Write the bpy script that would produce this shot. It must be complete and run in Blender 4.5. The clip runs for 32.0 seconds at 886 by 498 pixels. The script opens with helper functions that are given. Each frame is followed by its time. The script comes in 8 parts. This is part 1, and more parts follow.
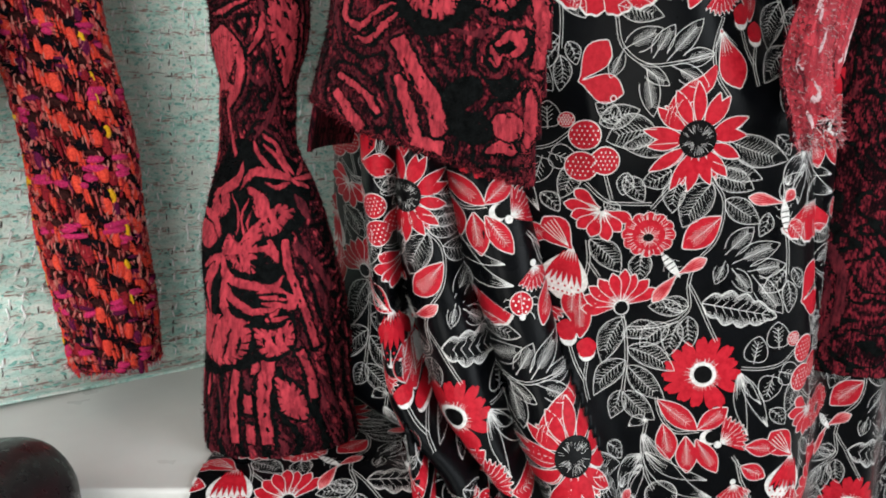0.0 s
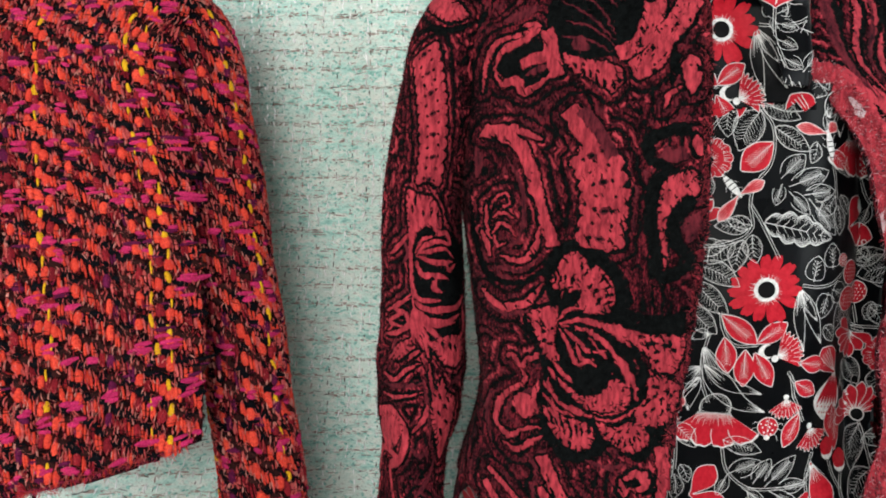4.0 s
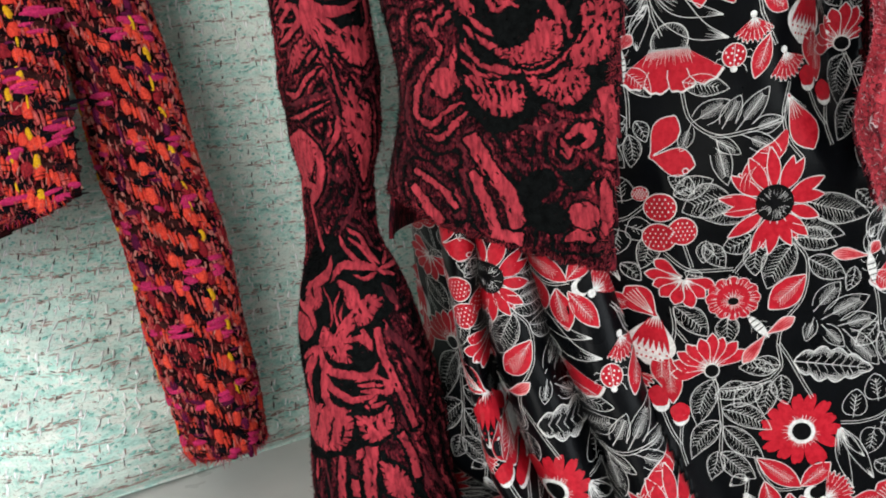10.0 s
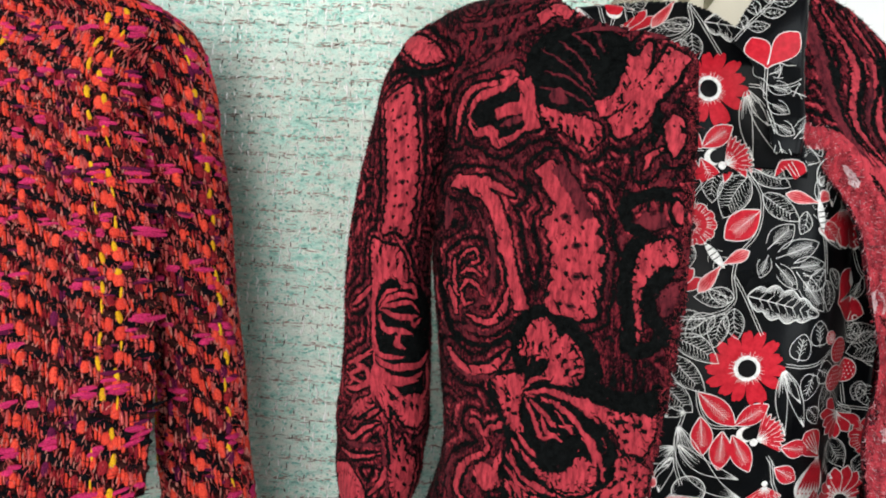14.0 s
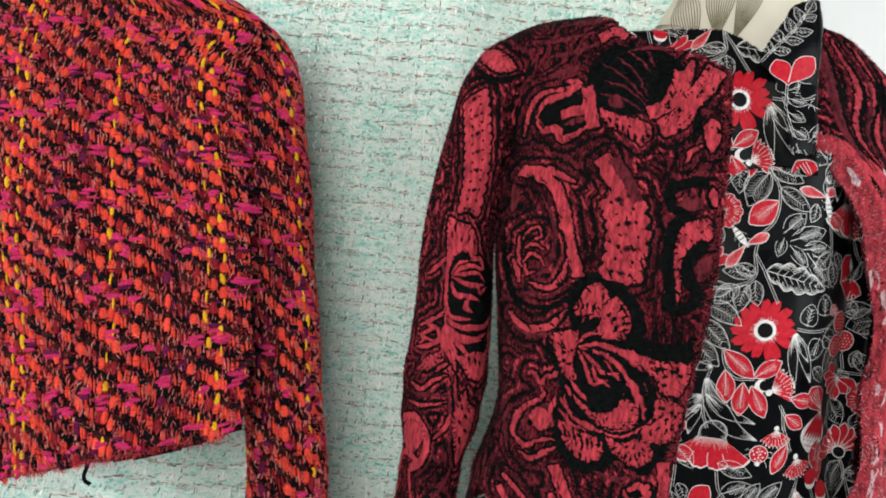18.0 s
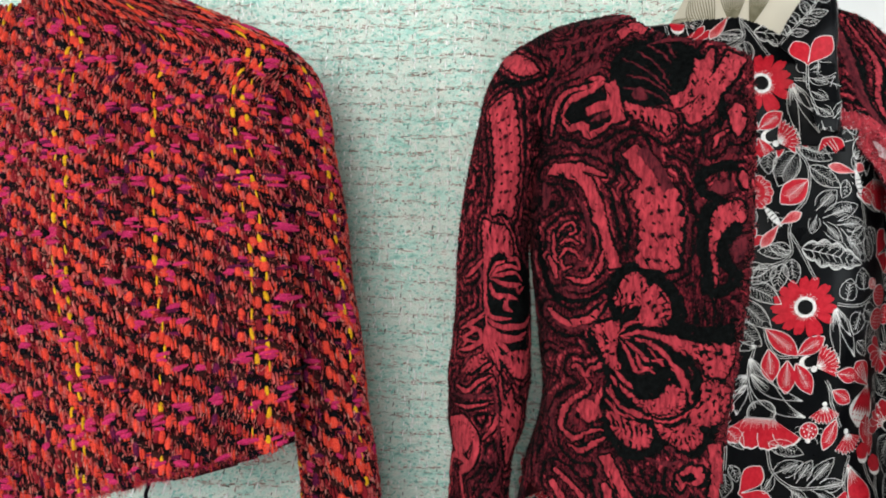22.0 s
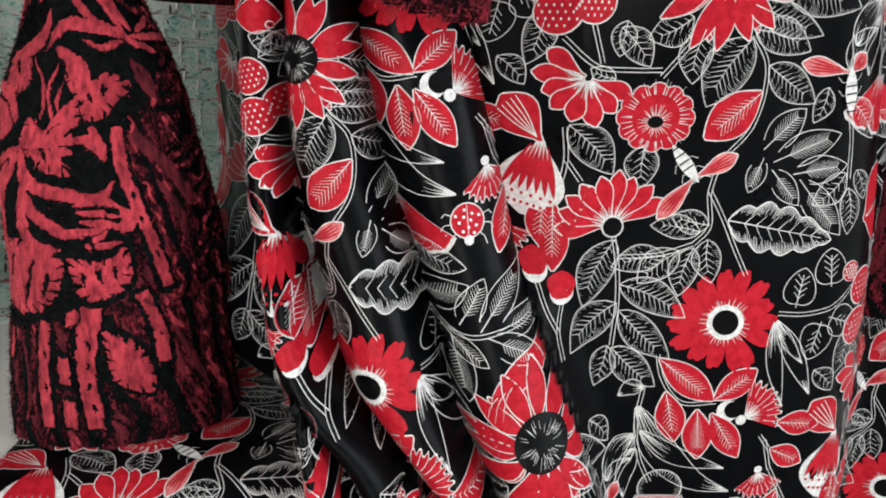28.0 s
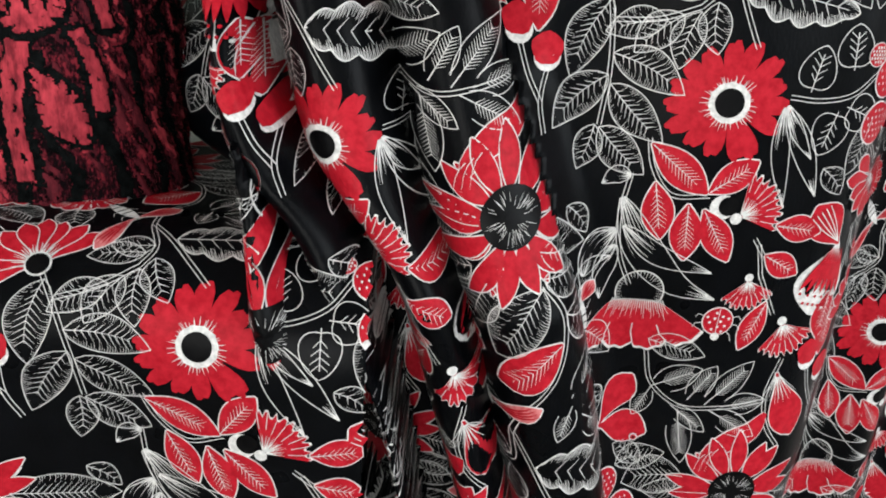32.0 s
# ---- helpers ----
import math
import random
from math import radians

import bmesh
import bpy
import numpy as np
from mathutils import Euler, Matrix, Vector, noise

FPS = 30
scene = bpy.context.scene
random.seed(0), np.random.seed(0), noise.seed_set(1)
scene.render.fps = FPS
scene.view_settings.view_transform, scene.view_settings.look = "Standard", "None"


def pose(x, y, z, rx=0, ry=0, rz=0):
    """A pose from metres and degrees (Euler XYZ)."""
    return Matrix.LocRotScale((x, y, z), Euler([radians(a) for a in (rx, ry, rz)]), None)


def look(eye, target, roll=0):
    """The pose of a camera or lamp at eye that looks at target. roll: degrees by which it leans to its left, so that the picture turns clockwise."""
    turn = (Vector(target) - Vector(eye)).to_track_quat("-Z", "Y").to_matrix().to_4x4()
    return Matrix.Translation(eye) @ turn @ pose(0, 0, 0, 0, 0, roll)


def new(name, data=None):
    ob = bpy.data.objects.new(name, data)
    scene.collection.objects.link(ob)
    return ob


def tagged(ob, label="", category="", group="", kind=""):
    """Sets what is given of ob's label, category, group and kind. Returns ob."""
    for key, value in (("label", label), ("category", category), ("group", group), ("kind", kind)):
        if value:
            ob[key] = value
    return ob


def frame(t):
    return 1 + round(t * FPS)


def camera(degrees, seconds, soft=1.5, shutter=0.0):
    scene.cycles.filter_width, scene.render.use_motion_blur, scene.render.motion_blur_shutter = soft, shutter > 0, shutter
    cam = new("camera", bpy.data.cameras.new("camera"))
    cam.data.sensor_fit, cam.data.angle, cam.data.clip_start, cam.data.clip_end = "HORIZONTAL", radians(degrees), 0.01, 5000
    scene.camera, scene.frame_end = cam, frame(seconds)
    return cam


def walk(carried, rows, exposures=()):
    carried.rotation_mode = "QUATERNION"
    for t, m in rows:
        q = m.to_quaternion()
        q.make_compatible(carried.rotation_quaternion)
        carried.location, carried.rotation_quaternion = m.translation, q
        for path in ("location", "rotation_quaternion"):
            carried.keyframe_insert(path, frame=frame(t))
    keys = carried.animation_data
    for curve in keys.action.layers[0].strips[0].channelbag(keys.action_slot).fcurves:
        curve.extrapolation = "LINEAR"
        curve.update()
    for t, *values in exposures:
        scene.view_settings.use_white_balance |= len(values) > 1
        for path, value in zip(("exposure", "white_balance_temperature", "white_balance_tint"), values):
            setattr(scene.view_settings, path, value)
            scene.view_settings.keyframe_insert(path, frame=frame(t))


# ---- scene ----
cam = camera(59.0, 32.0, 1.9)
METRES, EYE, TILT, LEAN, TURN = 1.9, 1.01, -12.0, 0.0, 0.0
ROWS = [
    (0.0, 0.0, 0.0, 0.0, 0.0, 0.0, -0.0),
    (0.5, -0.0027, -0.0316, 0.0197, 0.46, 4.71, -1.52),
    (1.0, -0.0121, -0.0508, 0.0478, 1.43, 7.16, -3.59),
    (1.5, -0.0219, -0.0764, 0.0849, 1.83, 9.23, -4.54),
    (2.0, -0.023, -0.0871, 0.1069, 2.13, 11.19, -4.48),
    (2.5, -0.0276, -0.0896, 0.1102, 3.3, 11.07, -3.91),
    (3.0, -0.0277, -0.0935, 0.1094, 4.41, 10.4, -3.39),
    (3.5, -0.0283, -0.0802, 0.1026, 4.68, 9.99, -3.06),
    (5.5, -0.0263, -0.0685, 0.079, 5.8, 10.06, -1.41),
    (6.0, -0.0268, -0.0628, 0.0734, 6.06, 9.48, -0.85),
    (6.5, -0.0236, -0.0587, 0.0694, 6.08, 8.42, -0.12),
    (7.0, -0.0151, -0.0417, 0.0497, 5.96, 6.96, 0.92),
    (7.5, -0.0064, -0.0284, 0.036, 5.65, 5.4, 2.12),
    (8.0, -0.0044, -0.0185, 0.0301, 5.38, 3.89, 3.44),
    (8.5, -0.0042, -0.0158, 0.0278, 5.26, 2.52, 4.5),
    (9.0, -0.0016, -0.0137, 0.0266, 5.22, 1.53, 5.23),
    (9.5, -0.0024, -0.009, 0.0254, 5.17, 0.94, 5.43),
    (10.0, -0.0042, -0.0103, 0.0273, 5.02, 0.82, 5.12),
    (10.5, -0.0058, -0.0116, 0.0289, 4.94, 1.09, 4.37),
    (11.0, -0.0081, -0.0149, 0.0335, 4.93, 1.91, 3.15),
    (11.5, -0.0104, -0.0154, 0.0374, 5.15, 2.92, 1.72),
    (12.0, -0.0113, -0.02, 0.0492, 5.46, 4.7, 0.18),
    (12.5, -0.0119, -0.0319, 0.0755, 5.43, 7.03, -1.58),
    (13.0, -0.0138, -0.0428, 0.0987, 5.16, 8.21, -3.19),
    (13.5, -0.0152, -0.0535, 0.1171, 4.81, 9.56, -4.52),
    (15.5, -0.0293, -0.077, 0.1, 4.2, 12.6, -5.74),
    (16.0, -0.0439, -0.0907, 0.0873, 3.45, 12.35, -5.81),
    (16.5, -0.0578, -0.0976, 0.0849, 2.77, 12.02, -6.05),
    (17.0, -0.0653, -0.0922, 0.0819, 2.36, 11.95, -6.4),
    (17.5, -0.0516, -0.0895, 0.0877, 2.73, 12.38, -6.83),
    (18.0, -0.0433, -0.1123, 0.0758, 3.48, 13.25, -7.32),
    (18.5, -0.0418, -0.1294, 0.0524, 4.81, 15.08, -7.92),
    (19.0, -0.0423, -0.1321, 0.04, 5.81, 16.57, -7.69),
    (19.5, -0.0429, -0.1324, 0.038, 6.0, 17.16, -7.42),
    (20.0, -0.0405, -0.1312, 0.036, 6.33, 17.2, -6.7),
    (20.5, -0.0308, -0.133, 0.0292, 6.52, 16.8, -5.89),
    (21.0, -0.0332, -0.1292, 0.0316, 6.54, 16.17, -5.09),
    (21.5, -0.04, -0.1256, 0.0556, 6.34, 15.39, -4.39),
    (22.0, -0.0493, -0.1186, 0.0635, 5.94, 14.75, -3.89),
    (22.5, -0.0546, -0.1076, 0.0623, 5.56, 14.25, -3.53),
    (23.0, -0.0517, -0.1034, 0.0597, 5.29, 13.96, -3.34),
    (23.5, -0.057, -0.097, 0.0561, 5.02, 13.9, -3.3),
    (24.0, -0.0557, -0.0993, 0.0566, 4.65, 13.86, -3.41),
    (24.5, -0.0501, -0.1001, 0.0471, 4.17, 13.86, -3.64),
    (25.0, -0.0318, -0.0768, 0.0274, 3.49, 13.23, -3.75),
    (25.5, -0.0334, -0.0528, 0.0059, 1.17, 7.88, -3.57),
    (27.5, 0.0034, 0.0725, -0.0057, -4.15, -1.65, -0.52),
    (28.0, 0.0099, 0.0901, -0.0134, -3.65, -3.87, -0.16),
    (28.5, 0.0186, 0.1029, -0.0252, -3.23, -6.46, -0.26),
    (29.0, 0.0276, 0.1086, -0.04, -2.84, -9.17, -0.69),
    (29.5, 0.037, 0.1118, -0.0626, -2.46, -11.78, -1.38),
    (30.0, 0.0415, 0.1135, -0.0768, -2.25, -13.67, -2.06),
    (30.5, 0.039, 0.117, -0.08, -2.14, -14.56, -2.62),
    (31.0, 0.0329, 0.1157, -0.0682, -2.15, -14.31, -2.99),
    (31.5, 0.0275, 0.1128, -0.0606, -2.22, -12.73, -3.29),
    (32.0, 0.022, 0.1057, -0.0483, -2.41, -10.63, -3.53),
]
# stops along the walk
EXPOSURES = [(0.0, -0.28), (1.0, -0.1), (3.0, -0.28), (9.0, -0.37), (11.0, -0.37), (13.0, -0.18), (16.0, -0.27), (20.0, -0.4), (23.0, -0.36), (25.5, -0.28), (27.5, -0.32), (30.5, -0.46), (32.0, -0.38)]
LEFT_WATTS, RIGHT_WATTS, BACK_WATTS = 34.0, 46.0, 52.0
walk(cam, [(t, pose(0, 0, EYE, TILT, LEAN, TURN) @ pose(METRES * x, METRES * y, METRES * z, 90 + pitch, roll, yaw)) for t, x, y, z, yaw, pitch, roll in ROWS],
     exposures=EXPOSURES)

# ---- light ----
world = bpy.data.worlds.new("daylight")
scene.world = world
world.use_nodes = True
wn = world.node_tree.nodes
sky = wn.new("ShaderNodeTexSky")
sky.sky_type, sky.sun_disc = "NISHITA", False
sky.sun_elevation, sky.sun_rotation = radians(42), radians(110)
wn["Background"].inputs["Strength"].default_value = 0.12
world.node_tree.links.new(sky.outputs[0], wn["Background"].inputs["Color"])


def area_lamp(name, place, aim, width, height, watts, colour):
    data = bpy.data.lights.new(name, "AREA")
    data.shape, data.size, data.size_y, data.energy, data.color = "RECTANGLE", width, height, watts, colour
    ob = new(name, data)
    ob.matrix_world = look(place, aim)
    return ob


area_lamp("daylight_left", (-2.08, -0.30, 1.48), (-0.2, 0.2, 1.20), 1.35, 1.2, LEFT_WATTS, (1.0, 0.985, 0.95))
area_lamp("daylight_right", (1.72, -0.62, 1.62), (0.1, -0.45, 1.35), 1.35, 1.25, RIGHT_WATTS, (0.90, 0.96, 1.0))
# Added fill from behind the camera, aimed into the gap between the clothes.
area_lamp("fill_behind", (-0.45, -2.02, 1.32), (-0.2, 0.6, 1.10), 1.5, 1.25, BACK_WATTS, (1.0, 0.985, 0.95))

# ---- mesh tools ----


def mesh_np(name, verts, quads, mats, slots=None, uv=None, smooth=True):
    """A mesh from arrays: verts (n,3), quads (m,4), a material slot for each quad, a flat place for each vert."""
    me = bpy.data.meshes.new(name)
    verts, quads = np.asarray(verts, np.float32), np.asarray(quads, np.int32)
    me.vertices.add(len(verts))
    me.vertices.foreach_set("co", verts.ravel())
    me.loops.add(quads.size)
    me.loops.foreach_set("vertex_index", quads.ravel())
    me.polygons.add(len(quads))
    me.polygons.foreach_set("loop_start", np.arange(0, quads.size, 4, dtype=np.int32))
    me.polygons.foreach_set("loop_total", np.full(len(quads), 4, np.int32))
    for m in mats:
        me.materials.append(m)
    if slots is not None:
        me.polygons.foreach_set("material_index", np.asarray(slots, np.int32))
    me.polygons.foreach_set("use_smooth", np.full(len(quads), smooth))
    if uv is not None:
        layer = me.uv_layers.new(name="flat")
        layer.data.foreach_set("uv", np.asarray(uv, np.float32)[quads.ravel()].ravel())
    me.update(calc_edges=True)
    me.validate()
    return me


def thing(name, base, label, category, group="", kind=""):
    ob = new(name)
    ob.location = base
    ob.empty_display_size = 0.02
    return tagged(ob, label, category, group, kind)


def under(ob, parent):
    """Makes ob, modelled in place, a part of parent."""
    ob.parent = parent
    ob.matrix_parent_inverse = Matrix.Translation(-parent.location) if parent.parent is None else Matrix()
    return ob


def part(name, data, parent, label=""):
    ob = under(new(name, data), parent)
    return tagged(ob, label) if label else ob


def lerp(table):
    xs, ys = zip(*table)
    xs, ys = np.array(xs), np.array(ys)
    if xs[0] > xs[-1]:
        xs, ys = xs[::-1], ys[::-1]

    def g(t):
        t = np.clip(np.asarray(t, float), xs[0], xs[-1])
        i = np.clip(np.searchsorted(xs, t) - 1, 0, len(xs) - 2)
        w = (t - xs[i]) / (xs[i + 1] - xs[i])
        m = np.gradient(ys, xs)
        h = xs[i + 1] - xs[i]
        return ((2 * w**3 - 3 * w**2 + 1) * ys[i] + (w**3 - 2 * w**2 + w) * h * m[i]
                + (3 * w**2 - 2 * w**3) * ys[i + 1] + (w**3 - w**2) * h * m[i + 1])
    return g


def step(a, b, t):
    w = np.clip((t - a) / (b - a), 0, 1)
    return w * w * (3 - 2 * w)


class Cloth:
    """A cloth by a map from flat places (u, v) in metres to the room; inside tells where there is cloth."""

    def __init__(self, f, u0, u1, v0, v1, inside=None):
        self.f, self.box, self.inside_ = f, (u0, u1, v0, v1), inside

    def inside(self, u, v):
        u0, u1, v0, v1 = self.box
        ok = (u > u0) & (u < u1) & (v > v0) & (v < v1)
        return ok & self.inside_(u, v) if self.inside_ else ok

    def normal(self, u, v, e=0.0012):
        du = self.f(u + e, v) - self.f(u - e, v)
        dv = self.f(u, v + e) - self.f(u, v - e)
        n = np.cross(du, dv)
        return n / np.maximum(np.linalg.norm(n, axis=-1, keepdims=True), 1e-9)

    def at(self, u, v, off):
        return self.f(u, v) + self.normal(u, v) * np.asarray(off)[..., None]

    def mesh(self, name, mat, pitch=0.003, thick=0.0012):
        u0, u1, v0, v1 = self.box
        nu, nv = max(4, int((u1 - u0) / pitch)), max(4, int((v1 - v0) / pitch))
        U, V = np.meshgrid(np.linspace(u0, u1, nu + 1), np.linspace(v0, v1, nv + 1))
        u, v = U.ravel(), V.ravel()
        i = np.arange((nu + 1) * (nv + 1)).reshape(nv + 1, nu + 1)
        q = np.stack([i[:-1, :-1], i[:-1, 1:], i[1:, 1:], i[1:, :-1]], -1).reshape(-1, 4)
        if self.inside_:
            q = q[self.inside(u[q].mean(1), v[q].mean(1))]
        front, back = self.at(u, v, np.zeros_like(u)), self.at(u, v, np.full_like(u, -thick))
        n = len(u)
        edges = np.concatenate([q[:, [0, 1]], q[:, [1, 2]], q[:, [2, 3]], q[:, [3, 0]]])
        key = np.sort(edges, 1)
        key = key[:, 0].astype(np.int64) * n + key[:, 1]
        _, first, count = np.unique(key, return_index=True, return_counts=True)
        rim = edges[first[count == 1]]
        rimq = np.stack([rim[:, 1], rim[:, 0], rim[:, 0] + n, rim[:, 1] + n], -1)
        quads = np.concatenate([q, q[:, ::-1] + n, rimq])
        uv = np.stack([u, v], -1)
        return mesh_np(name, np.concatenate([front, back]), quads, [mat], uv=np.concatenate([uv, uv]))


class Ink:
    """Flat drawing: shapes made of small four-sided pieces, each with a colour and a layer."""

    def __init__(self):
        self.P, self.Q, self.C, self.L, self.n, self.shapes = [], [], [], [], 0, []

    def grid(self, g, colour, layer):
        a, b = g.shape[:2]
        i = np.arange(a * b).reshape(a, b) + self.n
        q = np.stack([i[:-1, :-1], i[1:, :-1], i[1:, 1:], i[:-1, 1:]], -1).reshape(-1, 4)
        self.P.append(g.reshape(-1, 2))
        self.L.append(np.full(a * b, layer))
        self.Q.append(q)
        self.C.append(np.full(len(q), colour))
        self.n += a * b

    def blade(self, line, half, colour, layer, across=2):
        line = np.asarray(line, float)
        half = np.broadcast_to(np.asarray(half, float), (len(line),))
        d = np.gradient(line, axis=0)
        d /= np.maximum(np.linalg.norm(d, axis=1, keepdims=True), 1e-9)
        nrm = np.stack([-d[:, 1], d[:, 0]], -1)
        self.shapes.append((layer, colour, np.concatenate([line + nrm * half[:, None], (line - nrm * half[:, None])[::-1]])))
        w = np.linspace(-1, 1, across + 1)
        self.grid(line[:, None] + nrm[:, None] * (half[:, None] * w[None])[..., None], colour, layer)

    def stroke(self, line, width, colour, layer, taper=0.0):
        line = np.asarray(line, float)
        t = np.linspace(0, 1, len(line))
        self.blade(line, width * 0.29 * (1 - taper * t), colour, layer, 1)

    def disc(self, c, r, colour, layer, ry=None, turn=0.0, inner=0.0, wobble=0.0, lobes=5, n=28):
        ry = ry or r
        a = np.linspace(0, 2 * np.pi, n + 1)
        k = np.linspace(inner, 1, 4 if r > 0.006 else 2)
        w = 1 + wobble * np.sin(a * lobes)
        x, y = np.cos(a) * r * w, np.sin(a) * ry * w
        c0, s0 = math.cos(turn), math.sin(turn)
        e = np.stack([x * c0 - y * s0, x * s0 + y * c0], -1)
        self.shapes.append((layer, colour, np.asarray(c, float) + (e if not inner else np.concatenate([e, e[::-1] * inner]))))
        self.grid(np.asarray(c, float) + e[:, None] * k[None, :, None], colour, layer)

    def done(self):
        self.P, self.Q, self.C, self.L = (np.concatenate(z) for z in (self.P, self.Q, self.C, self.L))
        return self


def curve(pts, n=14):
    """A smooth line through a few places."""
    p = np.asarray(pts, float)
    if len(p) == 2:
        return p[0] + (p[1] - p[0]) * np.linspace(0, 1, n)[:, None]
    s = np.concatenate([[0], np.cumsum(np.linalg.norm(np.diff(p, axis=0), axis=1))])
    t = np.linspace(0, s[-1], n)
    return np.stack([lerp(list(zip(s, p[:, 0])))(t), lerp(list(zip(s, p[:, 1])))(t)], -1)


def lay(name, cloth, ink, shifts, mats, parent, label="", lift=0.0, to_flat=None):
    """Lays a drawing on a cloth, once for each shift, clipped to the cloth."""
    VV, QQ, CC, n = [], [], [], 0
    for s in shifts:
        uv = ink.P + np.asarray(s)
        if to_flat:
            uv = to_flat(uv)
        keep = cloth.inside(*uv[ink.Q].mean(1).T)
        if not keep.any():
            continue
        q = ink.Q[keep]
        used, inv = np.unique(q, return_inverse=True)
        VV.append(cloth.at(uv[used, 0], uv[used, 1], ink.L[used] * LAYER + lift))
        QQ.append(inv.reshape(q.shape) + n)
        CC.append(ink.C[keep])
        n += len(used)
    return tagged(part(name, mesh_np(name, np.concatenate(VV), np.concatenate(QQ), mats, np.concatenate(CC)), parent, label), kind="stuff")


LAYER = 0.00022


def vnoise(u, v, size, seed):
    """Smooth noise between -1 and 1 on flat places."""
    g = np.random.default_rng(seed).uniform(-1, 1, (128, 128))
    x, y = np.asarray(u) / size + 37.3, np.asarray(v) / size + 11.7
    i, j = np.floor(x).astype(int), np.floor(y).astype(int)
    a, b = x - i, y - j
    a, b = a * a * (3 - 2 * a), b * b * (3 - 2 * b)
    i0, i1, j0, j1 = i % 128, (i + 1) % 128, j % 128, (j + 1) % 128
    return (g[i0, j0] * (1 - a) + g[i1, j0] * a) * (1 - b) + (g[i0, j1] * (1 - a) + g[i1, j1] * a) * b


def pile_layer(name, cloth, ink, mats, parent, label, heights, pitch=0.0007, rag=0.00085, calmer=0.0, striped=0.0, comb=1.0):
    """Cuts a drawing into a cloth's pile: small cells of raised or shorn pile with ragged edges."""
    u0, u1, v0, v1 = cloth.box
    nu, nv = int((u1 - u0) / pitch), int((v1 - v0) / pitch)
    us, vs = u0 + (np.arange(nu) + 0.5) * pitch, v0 + (np.arange(nv) + 0.5) * pitch
    U, V = np.meshgrid(us, vs)
    X = U + rag * (vnoise(U, V, 0.0042, 3) + 0.8 * vnoise(U, V, 0.0018, 4))
    Y = V + rag * (vnoise(U, V, 0.0050, 5) + 0.9 * vnoise(U, V, 0.0022, 6))
    got = np.full((nv, nu), -1)
    order = np.argsort([l for l, _, _ in ink.shapes], kind="stable")
    pad = 3 * rag
    for o in order:
        _, colour, outline = ink.shapes[o]
        lo, hi = outline.min(0) - pad, outline.max(0) + pad
        i0, i1 = np.clip(((lo[0] - u0) / pitch, (hi[0] - u0) / pitch), 0, nu).astype(int)
        j0, j1 = np.clip(((lo[1] - v0) / pitch, (hi[1] - v0) / pitch), 0, nv).astype(int)
        if i1 <= i0 or j1 <= j0:
            continue
        x, y = X[j0:j1, i0:i1], Y[j0:j1, i0:i1]
        inside = np.zeros(x.shape, bool)
        ax, ay = outline[-1]
        for bx, by in outline:
            if by != ay:
                inside ^= ((ay > y) != (by > y)) & (x < (bx - ax) * (y - ay) / (by - ay) + ax)
            ax, ay = bx, by
        got[j0:j1, i0:i1][inside] = colour
    # wandering contour lines fill the rest, as in a marbled paper
    field = vnoise(U, V, 0.055, 21) + 0.45 * vnoise(U, V, 0.024, 22) + 0.10 * vnoise(U, V, 0.008, 23) + 0.6 * V
    field = np.where(V < striped, U * 13.0 + 0.06 * vnoise(U, V, 0.02, 27) + 0.03 * np.sin(V * 40), field)
    wave = np.sin(field * 31.0)
    # near a flower the lines echo its outline
    def spread(mask, n):
        far = np.where(mask, 0, n)
        for k in range(n):
            m = mask.copy()
            m[1:] |= mask[:-1]; m[:-1] |= mask[1:]; m[:, 1:] |= mask[:, :-1]; m[:, :-1] |= mask[:, 1:]
            if k % 2:
                m[1:, 1:] |= mask[:-1, :-1]; m[:-1, :-1] |= mask[1:, 1:]; m[1:, :-1] |= mask[:-1, 1:]; m[:-1, 1:] |= mask[1:, :-1]
            far = np.where(m & ~mask, k + 1, far)
            mask = m
        return far * pitch
    out_by = spread(got == 0, int(0.020 / pitch)) + 0.0012 * vnoise(U, V, 0.010, 31)
    in_by = spread(got != 0, int(0.005 / pitch))
    near = np.clip((0.019 - out_by) / 0.006, 0, 1) * (V >= striped)
    wave = wave * (1 - near) - np.cos(out_by * 2 * np.pi / 0.0078) * near
    along, across = 0.85 * V - 0.5 * U, 0.85 * U + 0.5 * V
    hatch = vnoise(across, along * 0.26, 0.0013, 24) + 0.5 * vnoise(across, along * 0.3, 0.0026, 25)
    calm = vnoise(U, V, 0.030, 26) - calmer
    free = got < 0
    got[free & (0.9 * wave + 0.8 * hatch > 0.75) & (calm > -0.7)] = 2
    got[free & (0.9 * wave + 0.8 * hatch > 1.02) & (calm > -0.2)] = 0
    got[free & (wave + 0.35 * hatch < -0.55)] = 1
    got[free & (out_by < 0.0024 + 0.0012 * hatch)] = 1
    # comb-like teeth cut into the rims of the flowers
    got[(got == 0) & ~free & (in_by < 0.0030 * comb) & (hatch < -0.62 - 60 * in_by)] = 1
    got[(got == 0) & ~free & (hatch < -1.02)] = 2
    keep = (got >= 0) & cloth.inside(U, V)
    h = np.where(got >= 0, np.asarray(heights + [0.0])[got], 0.0)
    hp = np.pad(h, 1, mode="edge")
    hv = (hp[:-1, :-1] + hp[1:, :-1] + hp[:-1, 1:] + hp[1:, 1:]) / 4
    GU, GV = np.meshgrid(u0 + np.arange(nu + 1) * pitch, v0 + np.arange(nv + 1) * pitch)
    i = np.arange((nu + 1) * (nv + 1)).reshape(nv + 1, nu + 1)
    q = np.stack([i[:-1, :-1], i[:-1, 1:], i[1:, 1:], i[1:, :-1]], -1)[keep]
    used, inv = np.unique(q, return_inverse=True)
    gu, gv = GU.ravel()[used], GV.ravel()[used]
